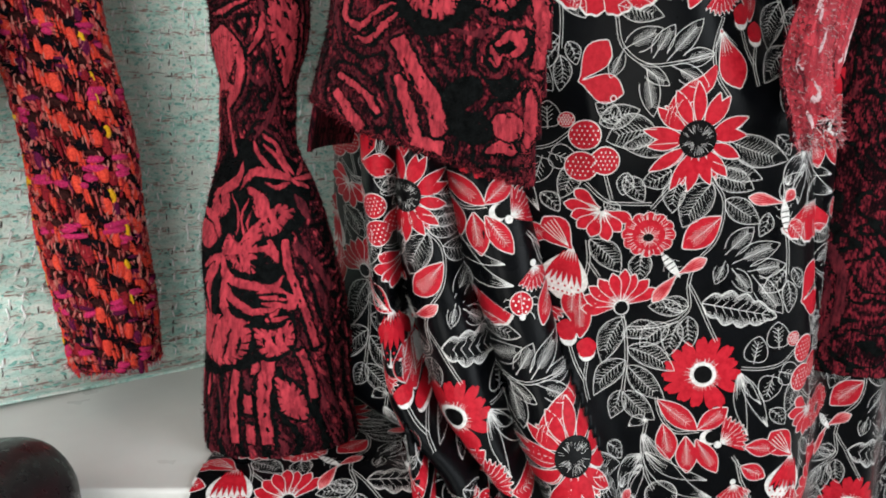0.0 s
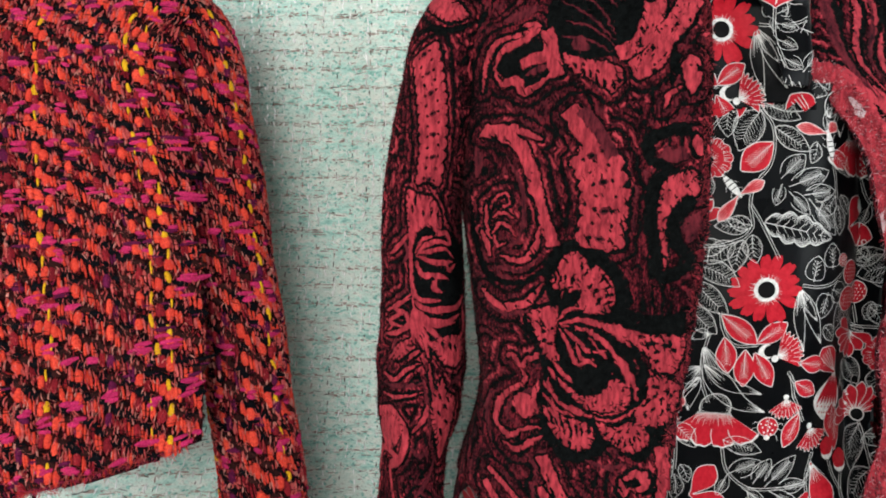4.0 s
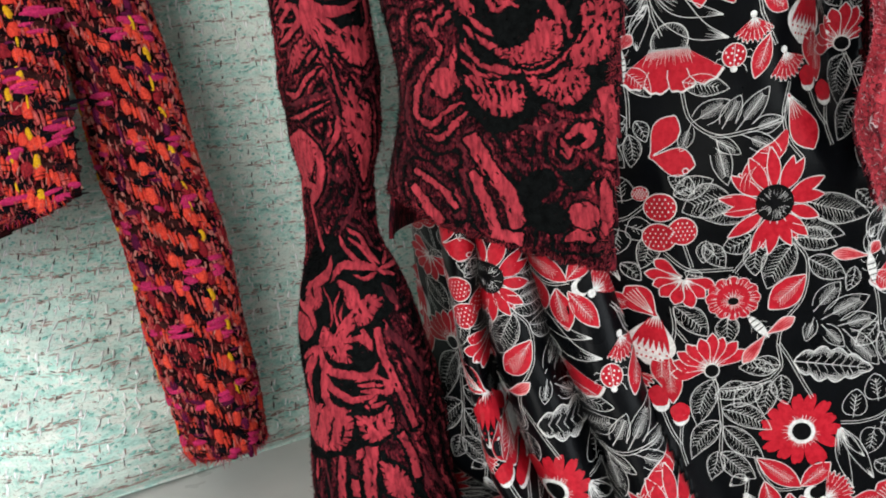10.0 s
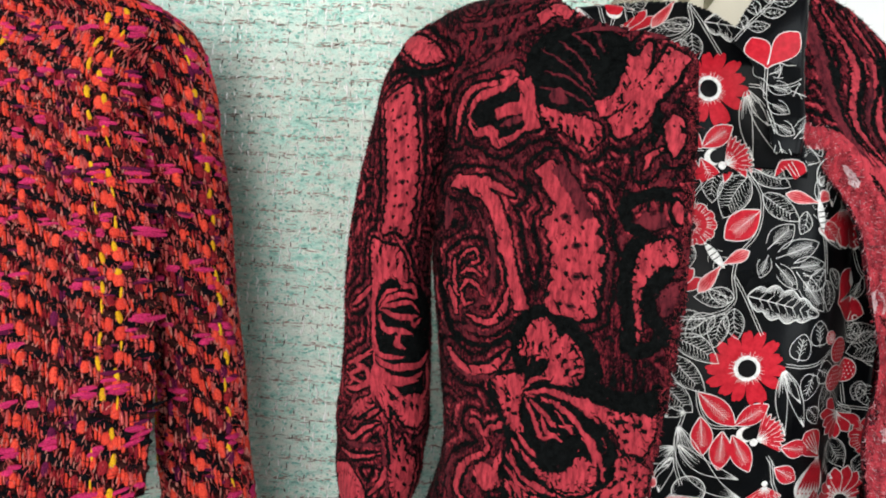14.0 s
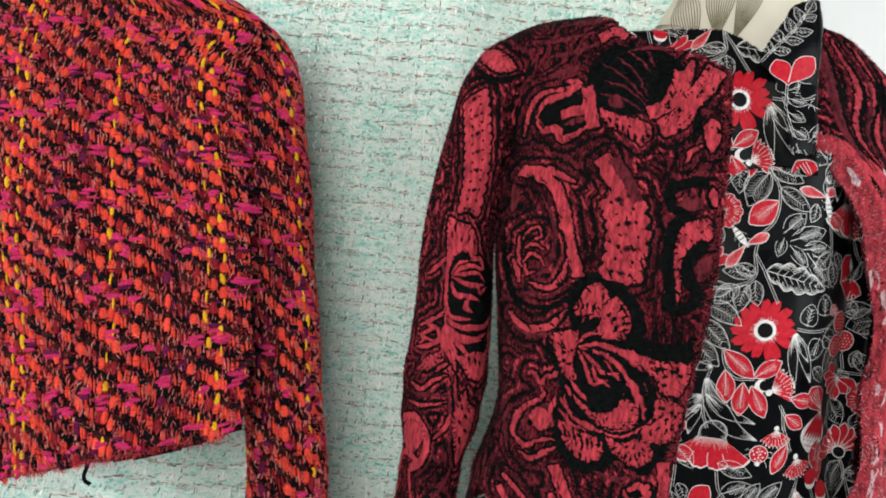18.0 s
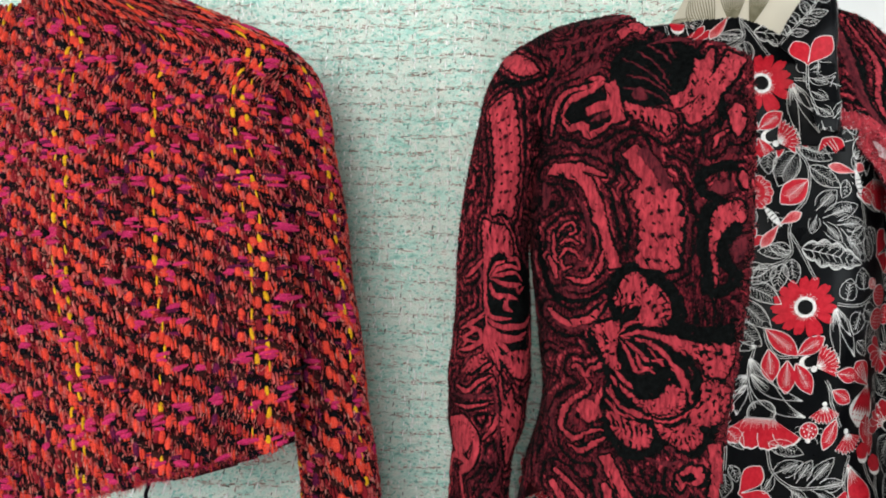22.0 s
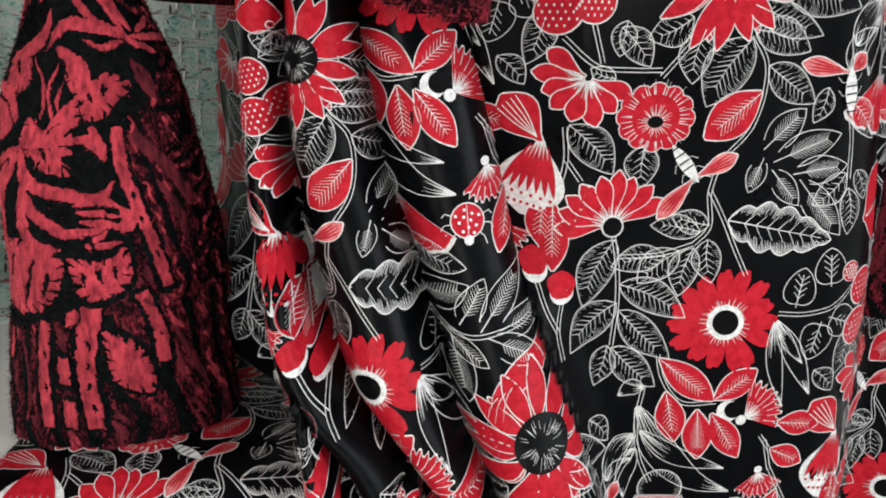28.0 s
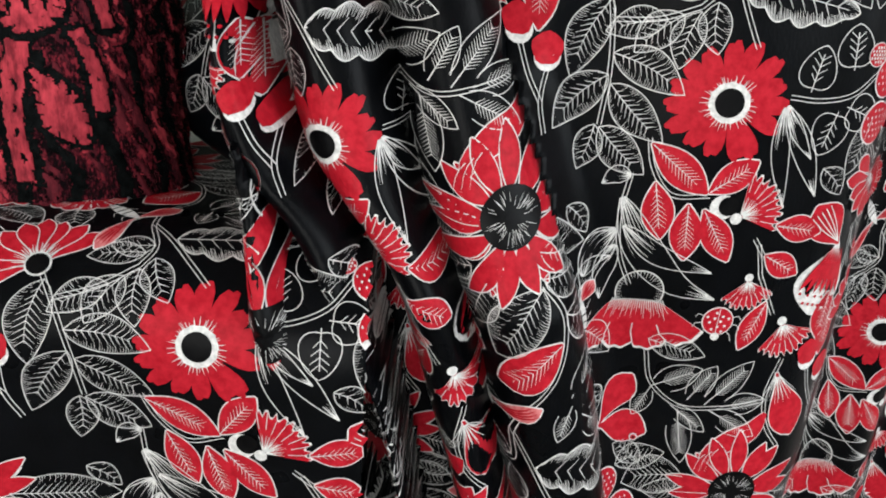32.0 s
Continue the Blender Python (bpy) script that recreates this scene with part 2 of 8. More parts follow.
    off = hv.ravel()[used] + 0.00012 * vnoise(gu, gv, 0.0012, 9)
    me = mesh_np(name, cloth.at(gu, gv, off), inv.reshape(-1, 4), mats, got[keep], uv=np.stack([gu, gv], -1))
    tagged(part(name, me, parent, label), kind="stuff")
    return got, pitch

# ---- materials ----


class Mat:
    """A node material with a Principled shader, written by short calls."""

    def __init__(self, name, rough=0.6, **inputs):
        self.m = bpy.data.materials.new(name)
        self.m.use_nodes = True
        self.t = self.m.node_tree
        self.b = self.t.nodes["Principled BSDF"]
        self.b.inputs["Roughness"].default_value = rough
        for k, v in inputs.items():
            self.b.inputs[k.replace("_", " ")].default_value = v

    def node(self, kind, **props):
        n = self.t.nodes.new("ShaderNode" + kind)
        for k, v in props.items():
            if k == "blend":
                n.blend_type = v
            elif k == "op":
                n.operation = v
            elif k == "data":
                n.data_type = v
            elif k == "bands":
                n.bands_direction = v
        return n

    def link(self, a, b):
        self.t.links.new(a, b)

    def coords(self, scale, flat=False):
        tc = self.node("TexCoord")
        mp = self.node("Mapping")
        mp.inputs["Scale"].default_value = scale
        self.link(tc.outputs["UV" if flat else "Object"], mp.inputs["Vector"])
        return mp.outputs["Vector"]

    def noise(self, scale, detail=3.0, rough=0.6, distort=0.0, stretch=(1, 1, 1), flat=False):
        n = self.node("TexNoise")
        n.inputs["Scale"].default_value = scale
        n.inputs["Detail"].default_value = detail
        n.inputs["Roughness"].default_value = rough
        n.inputs["Distortion"].default_value = distort
        self.link(self.coords(stretch, flat), n.inputs["Vector"])
        return n.outputs["Fac"]

    def ramp(self, fac, stops):
        r = self.node("ValToRGB")
        e = r.color_ramp.elements
        while len(e) < len(stops):
            e.new(0.5)
        for k, (p, c) in zip(e, stops):
            k.position, k.color = p, (*c, 1) if len(c) == 3 else c
        self.link(fac, r.inputs["Fac"])
        return r.outputs["Color"]

    def mix(self, fac, a, b, blend="MIX"):
        n = self.node("MixRGB", blend=blend)
        for s, v in (("Fac", fac), ("Color1", a), ("Color2", b)):
            if hasattr(v, "is_linked"):
                self.link(v, n.inputs[s])
            elif s == "Fac":
                n.inputs[s].default_value = v
            else:
                n.inputs[s].default_value = (*v, 1)
        return n.outputs["Color"]

    def maths(self, op, a, b=0.0):
        n = self.node("Math", op=op)
        for k, v in enumerate((a, b)):
            if hasattr(v, "is_linked"):
                self.link(v, n.inputs[k])
            else:
                n.inputs[k].default_value = v
        return n.outputs["Value"]

    def island(self):
        return self.node("NewGeometry").outputs["Random Per Island"]

    def out(self, colour=None, rough=None, bump=None, height=0.3, size=0.001):
        if colour is not None:
            self.link(colour, self.b.inputs["Base Color"])
        if rough is not None:
            self.link(rough, self.b.inputs["Roughness"])
        if bump is not None:
            n = self.node("Bump")
            n.inputs["Strength"].default_value, n.inputs["Distance"].default_value = height, size
            self.link(bump, n.inputs["Height"])
            self.link(n.outputs["Normal"], self.b.inputs["Normal"])
        return self.m


def ink_mat(name, dark, light, rough, scale=260.0, sheen=0.0, fibre=(1, 1, 1), gloss=0.08, cloud=0.0):
    m = Mat(name, rough)
    m.b.inputs["Sheen Weight"].default_value = sheen
    m.b.inputs["Specular IOR Level"].default_value = gloss
    n = m.noise(scale, 4, 0.65, stretch=fibre)
    n2 = m.noise(28.0, 2) if not cloud else m.ramp(m.noise(46.0, 4, 0.65), [(0.38, (0.0,) * 3), (0.66, (1.0,) * 3)])
    c = m.ramp(n, [(0.36, dark), (0.62, light)])
    c = m.mix(m.maths("MULTIPLY", n2, 0.3 + cloud), c, dark)
    return m.out(c, m.ramp(n, [(0.3, (rough - 0.08,) * 3), (0.7, (rough + 0.1,) * 3)]), n, 0.25, 0.0004)


# printed satin
sm = Mat("black_satin", 0.30)
sm.b.inputs["Specular IOR Level"].default_value = 0.060
sn = sm.noise(900.0, 2, 0.5, stretch=(1, 1, 0.4))
satin = sm.out(sm.ramp(sm.noise(40.0, 3), [(0.3, (0.0011, 0.0013, 0.0017)), (0.7, (0.0025, 0.0029, 0.0038))]),
               sm.ramp(sm.noise(24.0, 2), [(0.3, (0.26,) * 3), (0.7, (0.36,) * 3)]), sn, 0.25, 0.0004)
red_ink = ink_mat("red_ink", (0.34, 0.007, 0.016), (0.50, 0.016, 0.030), 0.42)
white_ink = ink_mat("white_ink", (0.52, 0.52, 0.51), (0.82, 0.81, 0.79), 0.42, 420.0)
black_ink = ink_mat("black_ink", (0.0014, 0.0014, 0.0018), (0.0030, 0.0030, 0.0034), 0.36)
pink_ink = ink_mat("pink_ink", (0.5, 0.09, 0.1), (0.7, 0.25, 0.25), 0.42)
PRINT = [red_ink, white_ink, black_ink, pink_ink]
RED, WHITE, BLACK, PINK = 0, 1, 2, 3

# cut velvet of the long jacket: black, wine and coral swirls with a brushed pile
vm = Mat("cut_velvet", 0.75)
vm.b.inputs["Sheen Weight"].default_value = 0.02
vm.b.inputs["Sheen Roughness"].default_value = 0.45
vm.b.inputs["Specular IOR Level"].default_value = 0.01
swirl = vm.noise(13.0, 1.2, 0.4, 0.9)
rings = vm.maths("SINE", vm.maths("MULTIPLY", swirl, 78.0))
pile = vm.noise(430.0, 3, 0.7, stretch=(1, 1, 0.35))
patch = vm.noise(24.0, 2, 0.5, 0.4)
hatch = vm.noise(760.0, 2, 0.6, 0.3, (1, 1, 0.42))
fine = vm.maths("ADD", vm.maths("MULTIPLY", pile, 1.0), vm.maths("MULTIPLY", hatch, 1.0))
lines = vm.maths("ADD", vm.maths("MULTIPLY", rings, 0.10), vm.maths("ADD", fine, vm.maths("MULTIPLY", patch, 0.45)))
lines = vm.maths("MULTIPLY", lines, 0.6)
vcol = vm.ramp(lines, [(0.66, (0.006, 0.003, 0.004)), (0.74, (0.028, 0.005, 0.008)), (0.80, (0.085, 0.010, 0.016)), (0.87, (0.19, 0.018, 0.028))])
velvet = vm.out(vcol, None, pile, 0.7, 0.0012)
coral = ink_mat("coral_pile", (0.16, 0.016, 0.024), (0.53, 0.054, 0.074), 0.75, 300.0, 0.05, (1, 1, 0.3), 0.02, 0.22)
wine = ink_mat("wine_pile", (0.022, 0.005, 0.008), (0.155, 0.020, 0.029), 0.75, 260.0, 0.02, (1, 1, 0.3), 0.02)
ground_black = ink_mat("black_ground", (0.0015, 0.0018, 0.0019), (0.0058, 0.0068, 0.0070), 0.6, 240.0, 0.0, (1, 1, 1), 0.015)
VELVET = [coral, ground_black, wine]
CORAL, GROUND, WINE = 0, 1, 2
lm = Mat("velvet_lining", 0.7)
lining = lm.out(lm.ramp(lm.noise(120.0, 4, 0.7), [(0.3, (0.10, 0.004, 0.010)), (0.7, (0.24, 0.010, 0.022))]), None, lm.noise(500.0, 2), 0.4, 0.001)
pm = Mat("brushed_pink_pile", 0.6)
pm.b.inputs["Sheen Weight"].default_value = 0.15
pn = pm.noise(34.0, 5, 0.70, 1.0, (1, 1, 0.6))
pink_pile = pm.out(pm.ramp(pn, [(0.40, (0.004, 0.003, 0.004)), (0.44, (0.14, 0.010, 0.018)), (0.48, (0.48, 0.036, 0.060)), (0.57, (0.58, 0.08, 0.11)), (0.64, (0.64, 0.40, 0.42))]), None, pm.noise(300.0, 3), 0.7, 0.002)

# Pale pile of the facing; its colour also stands in for highlights.
pale_pile = ink_mat("pale_highlight_pile", (0.38, 0.22, 0.24), (0.62, 0.52, 0.53), 0.7, 300.0, 0.1, (1, 1, 0.3), 0.05)

# orange tweed
om = Mat("tweed_ground", 0.85)
om.b.inputs["Specular IOR Level"].default_value = 0.02
on = om.noise(420.0, 4, 0.7, stretch=(1, 1, 0.6))
tweed_ground = om.out(om.ramp(on, [(0.42, (0.004, 0.002, 0.002)), (0.60, (0.030, 0.006, 0.007)), (0.74, (0.18, 0.020, 0.022))]), None, on, 0.8, 0.0015)


def yarn(name, dark, light, glint=False):
    m = Mat(name, 0.8)
    m.b.inputs["Specular IOR Level"].default_value = 0.04
    n = m.noise(700.0, 4, 0.75)
    k = m.island()
    c = m.ramp(n, [(0.36, dark), (0.60, light)])
    c = m.mix(m.maths("MULTIPLY", k, 0.5), c, dark)
    if glint:
        m.b.inputs["Metallic"].default_value = 0.4
        m.b.inputs["Roughness"].default_value = 0.35
    return m.out(c, None, n, 0.9, 0.0010)


TWEED = [yarn("orange_yarn", (0.46, 0.026, 0.020), (0.92, 0.100, 0.056)), yarn("magenta_yarn", (0.26, 0.012, 0.06), (0.72, 0.040, 0.165)),
         yarn("black_yarn", (0.0018, 0.0017, 0.0024), (0.0065, 0.006, 0.0085)), yarn("yellow_yarn", (0.50, 0.22, 0.008), (0.84, 0.50, 0.02)),
         yarn("red_lurex", (0.34, 0.032, 0.038), (0.78, 0.17, 0.15), True), yarn("purple_yarn", (0.05, 0.005, 0.022), (0.16, 0.013, 0.065)),
         yarn("brown_yarn", (0.010, 0.004, 0.004), (0.055, 0.014, 0.013)),
         yarn("crimson_yarn", (0.09, 0.006, 0.012), (0.36, 0.022, 0.030)), yarn("pale_lurex", (0.45, 0.12, 0.10), (0.75, 0.34, 0.28), True)]
ORANGE, MAGENTA, JET, YELLOW, LUREX, PURPLE, BROWN, CRIMSON, GLINT = range(9)

# turquoise tweed
tm = Mat("turquoise_tweed", 0.85)
n1 = tm.noise(120.0, 4, 0.72, 0.3, (0.55, 1.25, 1), True)
n2 = tm.noise(30.0, 3, 0.6, 0.2, (0.45, 1, 1), True)
fine = tm.noise(420.0, 3, 0.75, flat=True)
tcol = tm.ramp(n1, [(0.30, (0.21, 0.42, 0.37)), (0.41, (0.36, 0.68, 0.60)), (0.50, (0.56, 0.80, 0.72)), (0.59, (0.76, 0.83, 0.76)), (0.70, (0.87, 0.88, 0.83))])
tcol = tm.mix(tm.ramp(n2, [(0.38, (0.0,) * 3), (0.62, (0.75,) * 3)]), tcol, (0.72, 0.78, 0.71))
tcol = tm.mix(tm.ramp(fine, [(0.32, (0.7,) * 3), (0.45, (0.0,) * 3)]), tcol, (0.13, 0.18, 0.15))
turquoise = tm.out(tcol, None, n1, 0.8, 0.002)
TURQ = [yarn("taupe_yarn", (0.30, 0.21, 0.185), (0.56, 0.43, 0.38)), yarn("dark_yarn", (0.06, 0.050, 0.046), (0.20, 0.17, 0.155)),
        yarn("pale_yarn", (0.58, 0.64, 0.58), (0.86, 0.88, 0.83))]
# Silver thread; the near-white base colour stands in for its bright glints.
gm = Mat("silver_lurex", 0.3, Metallic=0.25)
TURQ += [gm.out(gm.ramp(gm.island(), [(0.0, (0.7, 0.72, 0.7)), (0.4, (0.96, 0.97, 0.96))])), yarn("teal_loop_yarn", (0.20, 0.46, 0.41), (0.42, 0.76, 0.68))]

# plain things of the room
wm = Mat("white_wall_paint", 0.7)
wall_white = wm.out(wm.ramp(wm.noise(3.0, 4), [(0.3, (0.76, 0.77, 0.77)), (0.7, (0.82, 0.83, 0.83))]), None, wm.noise(180.0, 3), 0.1, 0.001)
km = Mat("white_table_laminate", 0.32)
table_white = km.out(km.ramp(km.noise(9.0, 4), [(0.3, (0.66, 0.66, 0.63)), (0.7, (0.74, 0.74, 0.71))]), km.ramp(km.noise(14.0, 3), [(0.3, (0.26,) * 3), (0.7, (0.4,) * 3)]))
fm = Mat("grey_floor", 0.6)
floor_grey = fm.out(fm.ramp(fm.noise(7.0, 4), [(0.3, (0.20, 0.18, 0.16)), (0.7, (0.30, 0.28, 0.25))]))
bm_ = Mat("black_leather", 0.30)
bn = bm_.noise(170.0, 4, 0.6)
leather = bm_.out(bm_.ramp(bm_.noise(22.0, 3), [(0.3, (0.006, 0.006, 0.007)), (0.7, (0.014, 0.014, 0.015))]), bm_.ramp(bn, [(0.3, (0.22,) * 3), (0.7, (0.42,) * 3)]), bn, 0.35, 0.0008)
cm = Mat("beige_cotton", 0.85)
cn = cm.noise(700.0, 2)
beige = cm.out(cm.ramp(cm.noise(12.0, 3), [(0.3, (0.50, 0.46, 0.37)), (0.7, (0.58, 0.54, 0.44))]), None, cn, 0.2, 0.0005)
olive = ink_mat("olive_print", (0.13, 0.12, 0.075), (0.22, 0.20, 0.14), 0.85, 90.0)
thread_mat = yarn("loose_orange_thread", (0.45, 0.05, 0.02), (0.8, 0.16, 0.06))

# ---- the room ----


def box_mesh(name, x0, x1, y0, y1, z0, z1, mat, bevel=0.0):
    bm = bmesh.new()
    bmesh.ops.create_cube(bm, size=1)
    for v in bm.verts:
        v.co = ((x0 + x1) / 2 + v.co.x * (x1 - x0), (y0 + y1) / 2 + v.co.y * (y1 - y0), (z0 + z1) / 2 + v.co.z * (z1 - z0))
    if bevel:
        bmesh.ops.bevel(bm, geom=bm.edges[:], offset=bevel, segments=3, affect="EDGES", profile=0.5)
    me = bpy.data.meshes.new(name)
    bm.to_mesh(me)
    bm.free()
    me.materials.append(mat)
    return me


def setting(name, data, label, category):
    return tagged(new(name, data), label, category, kind="structure")


def wall_with_opening(name, axis, at, thick, a0, a1, z1, o0, o1, oz0, oz1, mat):
    """A wall across one axis with one opening through it, of four joined blocks."""
    bm = bmesh.new()
    for p0, p1, q0, q1 in ((a0, o0, 0, z1), (o1, a1, 0, z1), (o0, o1, 0, oz0), (o0, o1, oz1, z1)):
        r = bmesh.ops.create_cube(bm, size=1)
        for v in r["verts"]:
            a, b, c = (p0 + p1) / 2 + v.co.x * (p1 - p0), at + v.co.y * thick, (q0 + q1) / 2 + v.co.z * (q1 - q0)
            v.co = (a, b, c) if axis == "y" else (b, a, c)
    me = bpy.data.meshes.new(name)
    bm.to_mesh(me)
    bm.free()
    me.materials.append(mat)
    return me


setting("floor", box_mesh("floor", -2.2, 1.8, -2.2, 1.2, -0.1, 0, floor_grey), "plain grey floor of the room", "floor")
# Unseen ceiling, kept grey to hold down the light bounced from above.
setting("ceiling", box_mesh("ceiling", -2.2, 1.8, -2.2, 1.2, 2.6, 2.7, floor_grey), "unseen plain ceiling, grey so it bounces little light", "ceiling")
setting("wall_back", box_mesh("wall_back", -2.2, 1.8, 1.0, 1.15, 0, 2.6, wall_white), "white painted wall behind the clothes", "wall")
# Unseen walls added around the lamps; the front opening only serves the fill.
setting("wall_left", wall_with_opening("wall_left", "x", -2.12, 0.14, -2.0, 1.0, 2.6, -0.98, 0.38, 0.87, 2.09, wall_white), "unseen white painted wall with an opening for a lamp", "wall")
setting("wall_right", wall_with_opening("wall_right", "x", 1.72, 0.14, -2.0, 1.0, 2.6, -1.3, 0.06, 1.0, 2.24, wall_white), "unseen white painted wall with an opening for a lamp", "wall")
setting("wall_front", wall_with_opening("wall_front", "y", -2.05, 0.1, -2.05, 1.65, 2.6, -1.2, 0.3, 0.70, 1.94, wall_white), "unseen white painted wall with an opening for a lamp", "wall")

table = thing("table", (-0.55, 0.75, 0), "white laminate table under the clothes", "table")
part("tabletop", box_mesh("tabletop", -1.35, 0.005, 0.473, 0.985, 0.722, 0.747, table_white, 0.003), table)
for lx in (-1.30, -0.04):
    for ly in (0.56, 0.94):
        part("leg", box_mesh("leg", lx - 0.02, lx + 0.02, ly - 0.02, ly + 0.02, 0, 0.722, table_white, 0.003), table)

# ---- turquoise tweed hung on the wall behind ----


def drape_f(u, v):
    u, v = np.asarray(u, float), np.asarray(v, float)
    fold = 0.008 * np.sin(u * 21 + 0.7 * np.sin(v * 3)) + 0.006 * np.sin(u * 47 + 1.3 + v * 2)
    fold = fold + 0.012 * step(-0.12, 0.05, u) * np.sin(u * 62 + v * 1.5) * step(0.8, 1.2, v)
    sweep = step(1.20, 0.72, v)
    y = 0.775 - fold * step(0.72, 1.05, v) - 0.15 * sweep**1.6 * step(-0.10, -0.46, u) - 0.03 * sweep**2 * step(-0.25, -0.45, u)
    crease = np.exp(-(((v - 0.86) + 0.55 * (u + 0.42)) / 0.014) ** 2) * step(-0.24, -0.34, u)
    crease2 = np.exp(-(((v - 0.80) + 0.30 * (u + 0.42)) / 0.02) ** 2) * step(-0.22, -0.34, u)
    y = y - 0.010 * crease - 0.008 * crease2
    z = np.maximum(v, 0.7505)
    y = y - (z - v) * 0.9
    return np.stack([u, y, z + 0.002 * np.sin(u * 30) * step(0.80, 0.74, v)], -1)


drape = Cloth(drape_f, -1.05, 0.13, 0.715, 1.80)
curtain = thing("tweed_length", (-0.45, 0.70, 0.75), "turquoise boucle tweed with silver threads hung behind the clothes", "fabric")
cloth_ob = part("cloth", drape.mesh("cloth", turquoise, 0.006, 0.002), curtain)


def tubes(cloth, u, v, du, dv, lift, half, mats_of, name, mats, parent, label="", seg=5, kind="stuff"):
    """Many short slubs that lie on a cloth: each starts at (u, v), runs by (du, dv) and bulges."""
    n = len(u)
    t = np.linspace(0, 1, seg)[None, :, None]
    w = np.array([-1, -0.5, 0.5, 1.0])[None, None, :]
    prof = np.sin(np.pi * np.clip(t * 0.92 + 0.04, 0, 1)) ** 0.32
    ln = np.maximum(np.hypot(du, dv), 1e-6)
    px, py = (-dv / ln)[:, None, None], (du / ln)[:, None, None]
    h = half[:, None, None]
    U = u[:, None, None] + du[:, None, None] * t + px * w * h * prof
    V = v[:, None, None] + dv[:, None, None] * t + py * w * h * prof
    dome = np.array([0.0, 0.85, 0.85, 0.0])[None, None, :] * prof
    off = lift[:, None, None] * (0.15 + dome)
    U, V = np.broadcast_arrays(U, V)
    P = cloth.at(U.ravel(), V.ravel(), np.broadcast_to(off, U.shape).ravel())
    i = np.arange(n * seg * 4).reshape(n, seg, 4)
    q = np.stack([i[:, :-1, :-1], i[:, :-1, 1:], i[:, 1:, 1:], i[:, 1:, :-1]], -1).reshape(n, -1, 4)
    ok = cloth.inside(u + du / 2, v + dv / 2)
    q, sl = q[ok], np.repeat(mats_of[ok], (seg - 1) * 3)
    q = q.reshape(-1, 4)
    used, inv = np.unique(q, return_inverse=True)
    ob = part(name, mesh_np(name, P[used], inv.reshape(q.shape), mats, sl), parent, label)
    return tagged(ob, kind=kind) if kind else ob


def drape_yarns():
    rng = np.random.default_rng(4)
    U, V, DU, DV, L, H, M = ([] for _ in range(7))

    def add(u, v, du, dv, lift, half, mat):
        U.append(u), V.append(v), DU.append(du), DV.append(dv), L.append(lift), H.append(half), M.append(mat)
    for row in np.arange(0.73, 1.75, 0.0102):
        row = row + rng.normal(0, 0.0006)
        n = int(round((row - 0.73) / 0.0102))
        big = n % 2 == 0
        sway = rng.uniform(0, 6.28)
        u = -1.0
        while u < 0.12:
            l = rng.uniform(0.0022, 0.0075)
            k = rng.random()
            wob = 0.0010 * math.sin(u * 55 + sway)
            if big and k < 0.80:
                add(u, row + wob + rng.normal(0, 0.0005), l, rng.normal(0, 0.0006), 0.0014, rng.uniform(0.0005, 0.0010), 0 if k < 0.48 else 1 if k < 0.51 else 2)
                if k < 0.5:
                    add(u + 0.002, row + 0.0021 + wob + rng.normal(0, 0.0005), l * 0.8, rng.normal(0, 0.0005), 0.0008, rng.uniform(0.0004, 0.0008), 2 if k < 0.22 else 0)
            elif not big and k < 0.50:
                add(u, row + rng.normal(0, 0.0009), l * 0.8, 0, 0.0006, 0.0006, 2 if k < 0.38 else 0)
            u += l + rng.uniform(0.0, 0.003)
    # netted bands of thin taupe threads at every other row
    for row in np.arange(0.73, 1.75, 0.0204):
        for k in range(170):
            u = rng.uniform(-1.0, 0.12)
            add(u, row + rng.normal(0, 0.0022), rng.uniform(0.004, 0.012), rng.normal(0, 0.0007), rng.uniform(0.0012, 0.0020), rng.uniform(0.00025, 0.0005), 0 if rng.random() < 0.92 else 1)
    # soft teal and white loops between the rows
    for k in range(26000):
        u, v = rng.uniform(-1.0, 0.12), rng.uniform(0.73, 1.72)
        a = rng.uniform(-0.7, 0.7)
        l = rng.uniform(0.0020, 0.0050)
        add(u, v, l * math.cos(a), l * math.sin(a), rng.uniform(0.0008, 0.0018), rng.uniform(0.0006, 0.0013), 4 if rng.random() < 0.55 else 2)
    for col in np.arange(-1.0, 0.12, 0.0190):
        v = 0.73
        while v < 1.72:
            l = rng.uniform(0.0025, 0.007)
            if rng.random() < 0.52:
                add(col + rng.normal(0, 0.0008), v, rng.normal(0, 0.0006), l, 0.0011, rng.uniform(0.0004, 0.0008), 1 if rng.random() < 0.72 else 0)
            v += l + rng.uniform(0.002, 0.010)
    for k in range(9000):
        u, v = rng.uniform(-1.0, 0.12), rng.uniform(0.73, 1.72)
        u = round(u / 0.0107) * 0.0107 + rng.normal(0, 0.001)
        add(u, v, rng.normal(0, 0.0012), rng.uniform(0.003, 0.008), 0.0022, rng.uniform(0.0005, 0.0011), 3)
    for k in range(500):
        u, v = rng.uniform(-1.0, 0.12), 0.73 + 0.025 * rng.integers(0, 40)
        add(u, v + 0.0016, rng.uniform(0.004, 0.012), 0, 0.0014, 0.0005, 3)
    U, V, DU, DV, L, H, M = (np.array(a) for a in (U, V, DU, DV, L, H, M))
    tubes(drape, U, V, DU, DV, L, H, M, "thread_weave", TURQ, cloth_ob, "taupe, dark and silver slub yarns", 4)


drape_yarns()

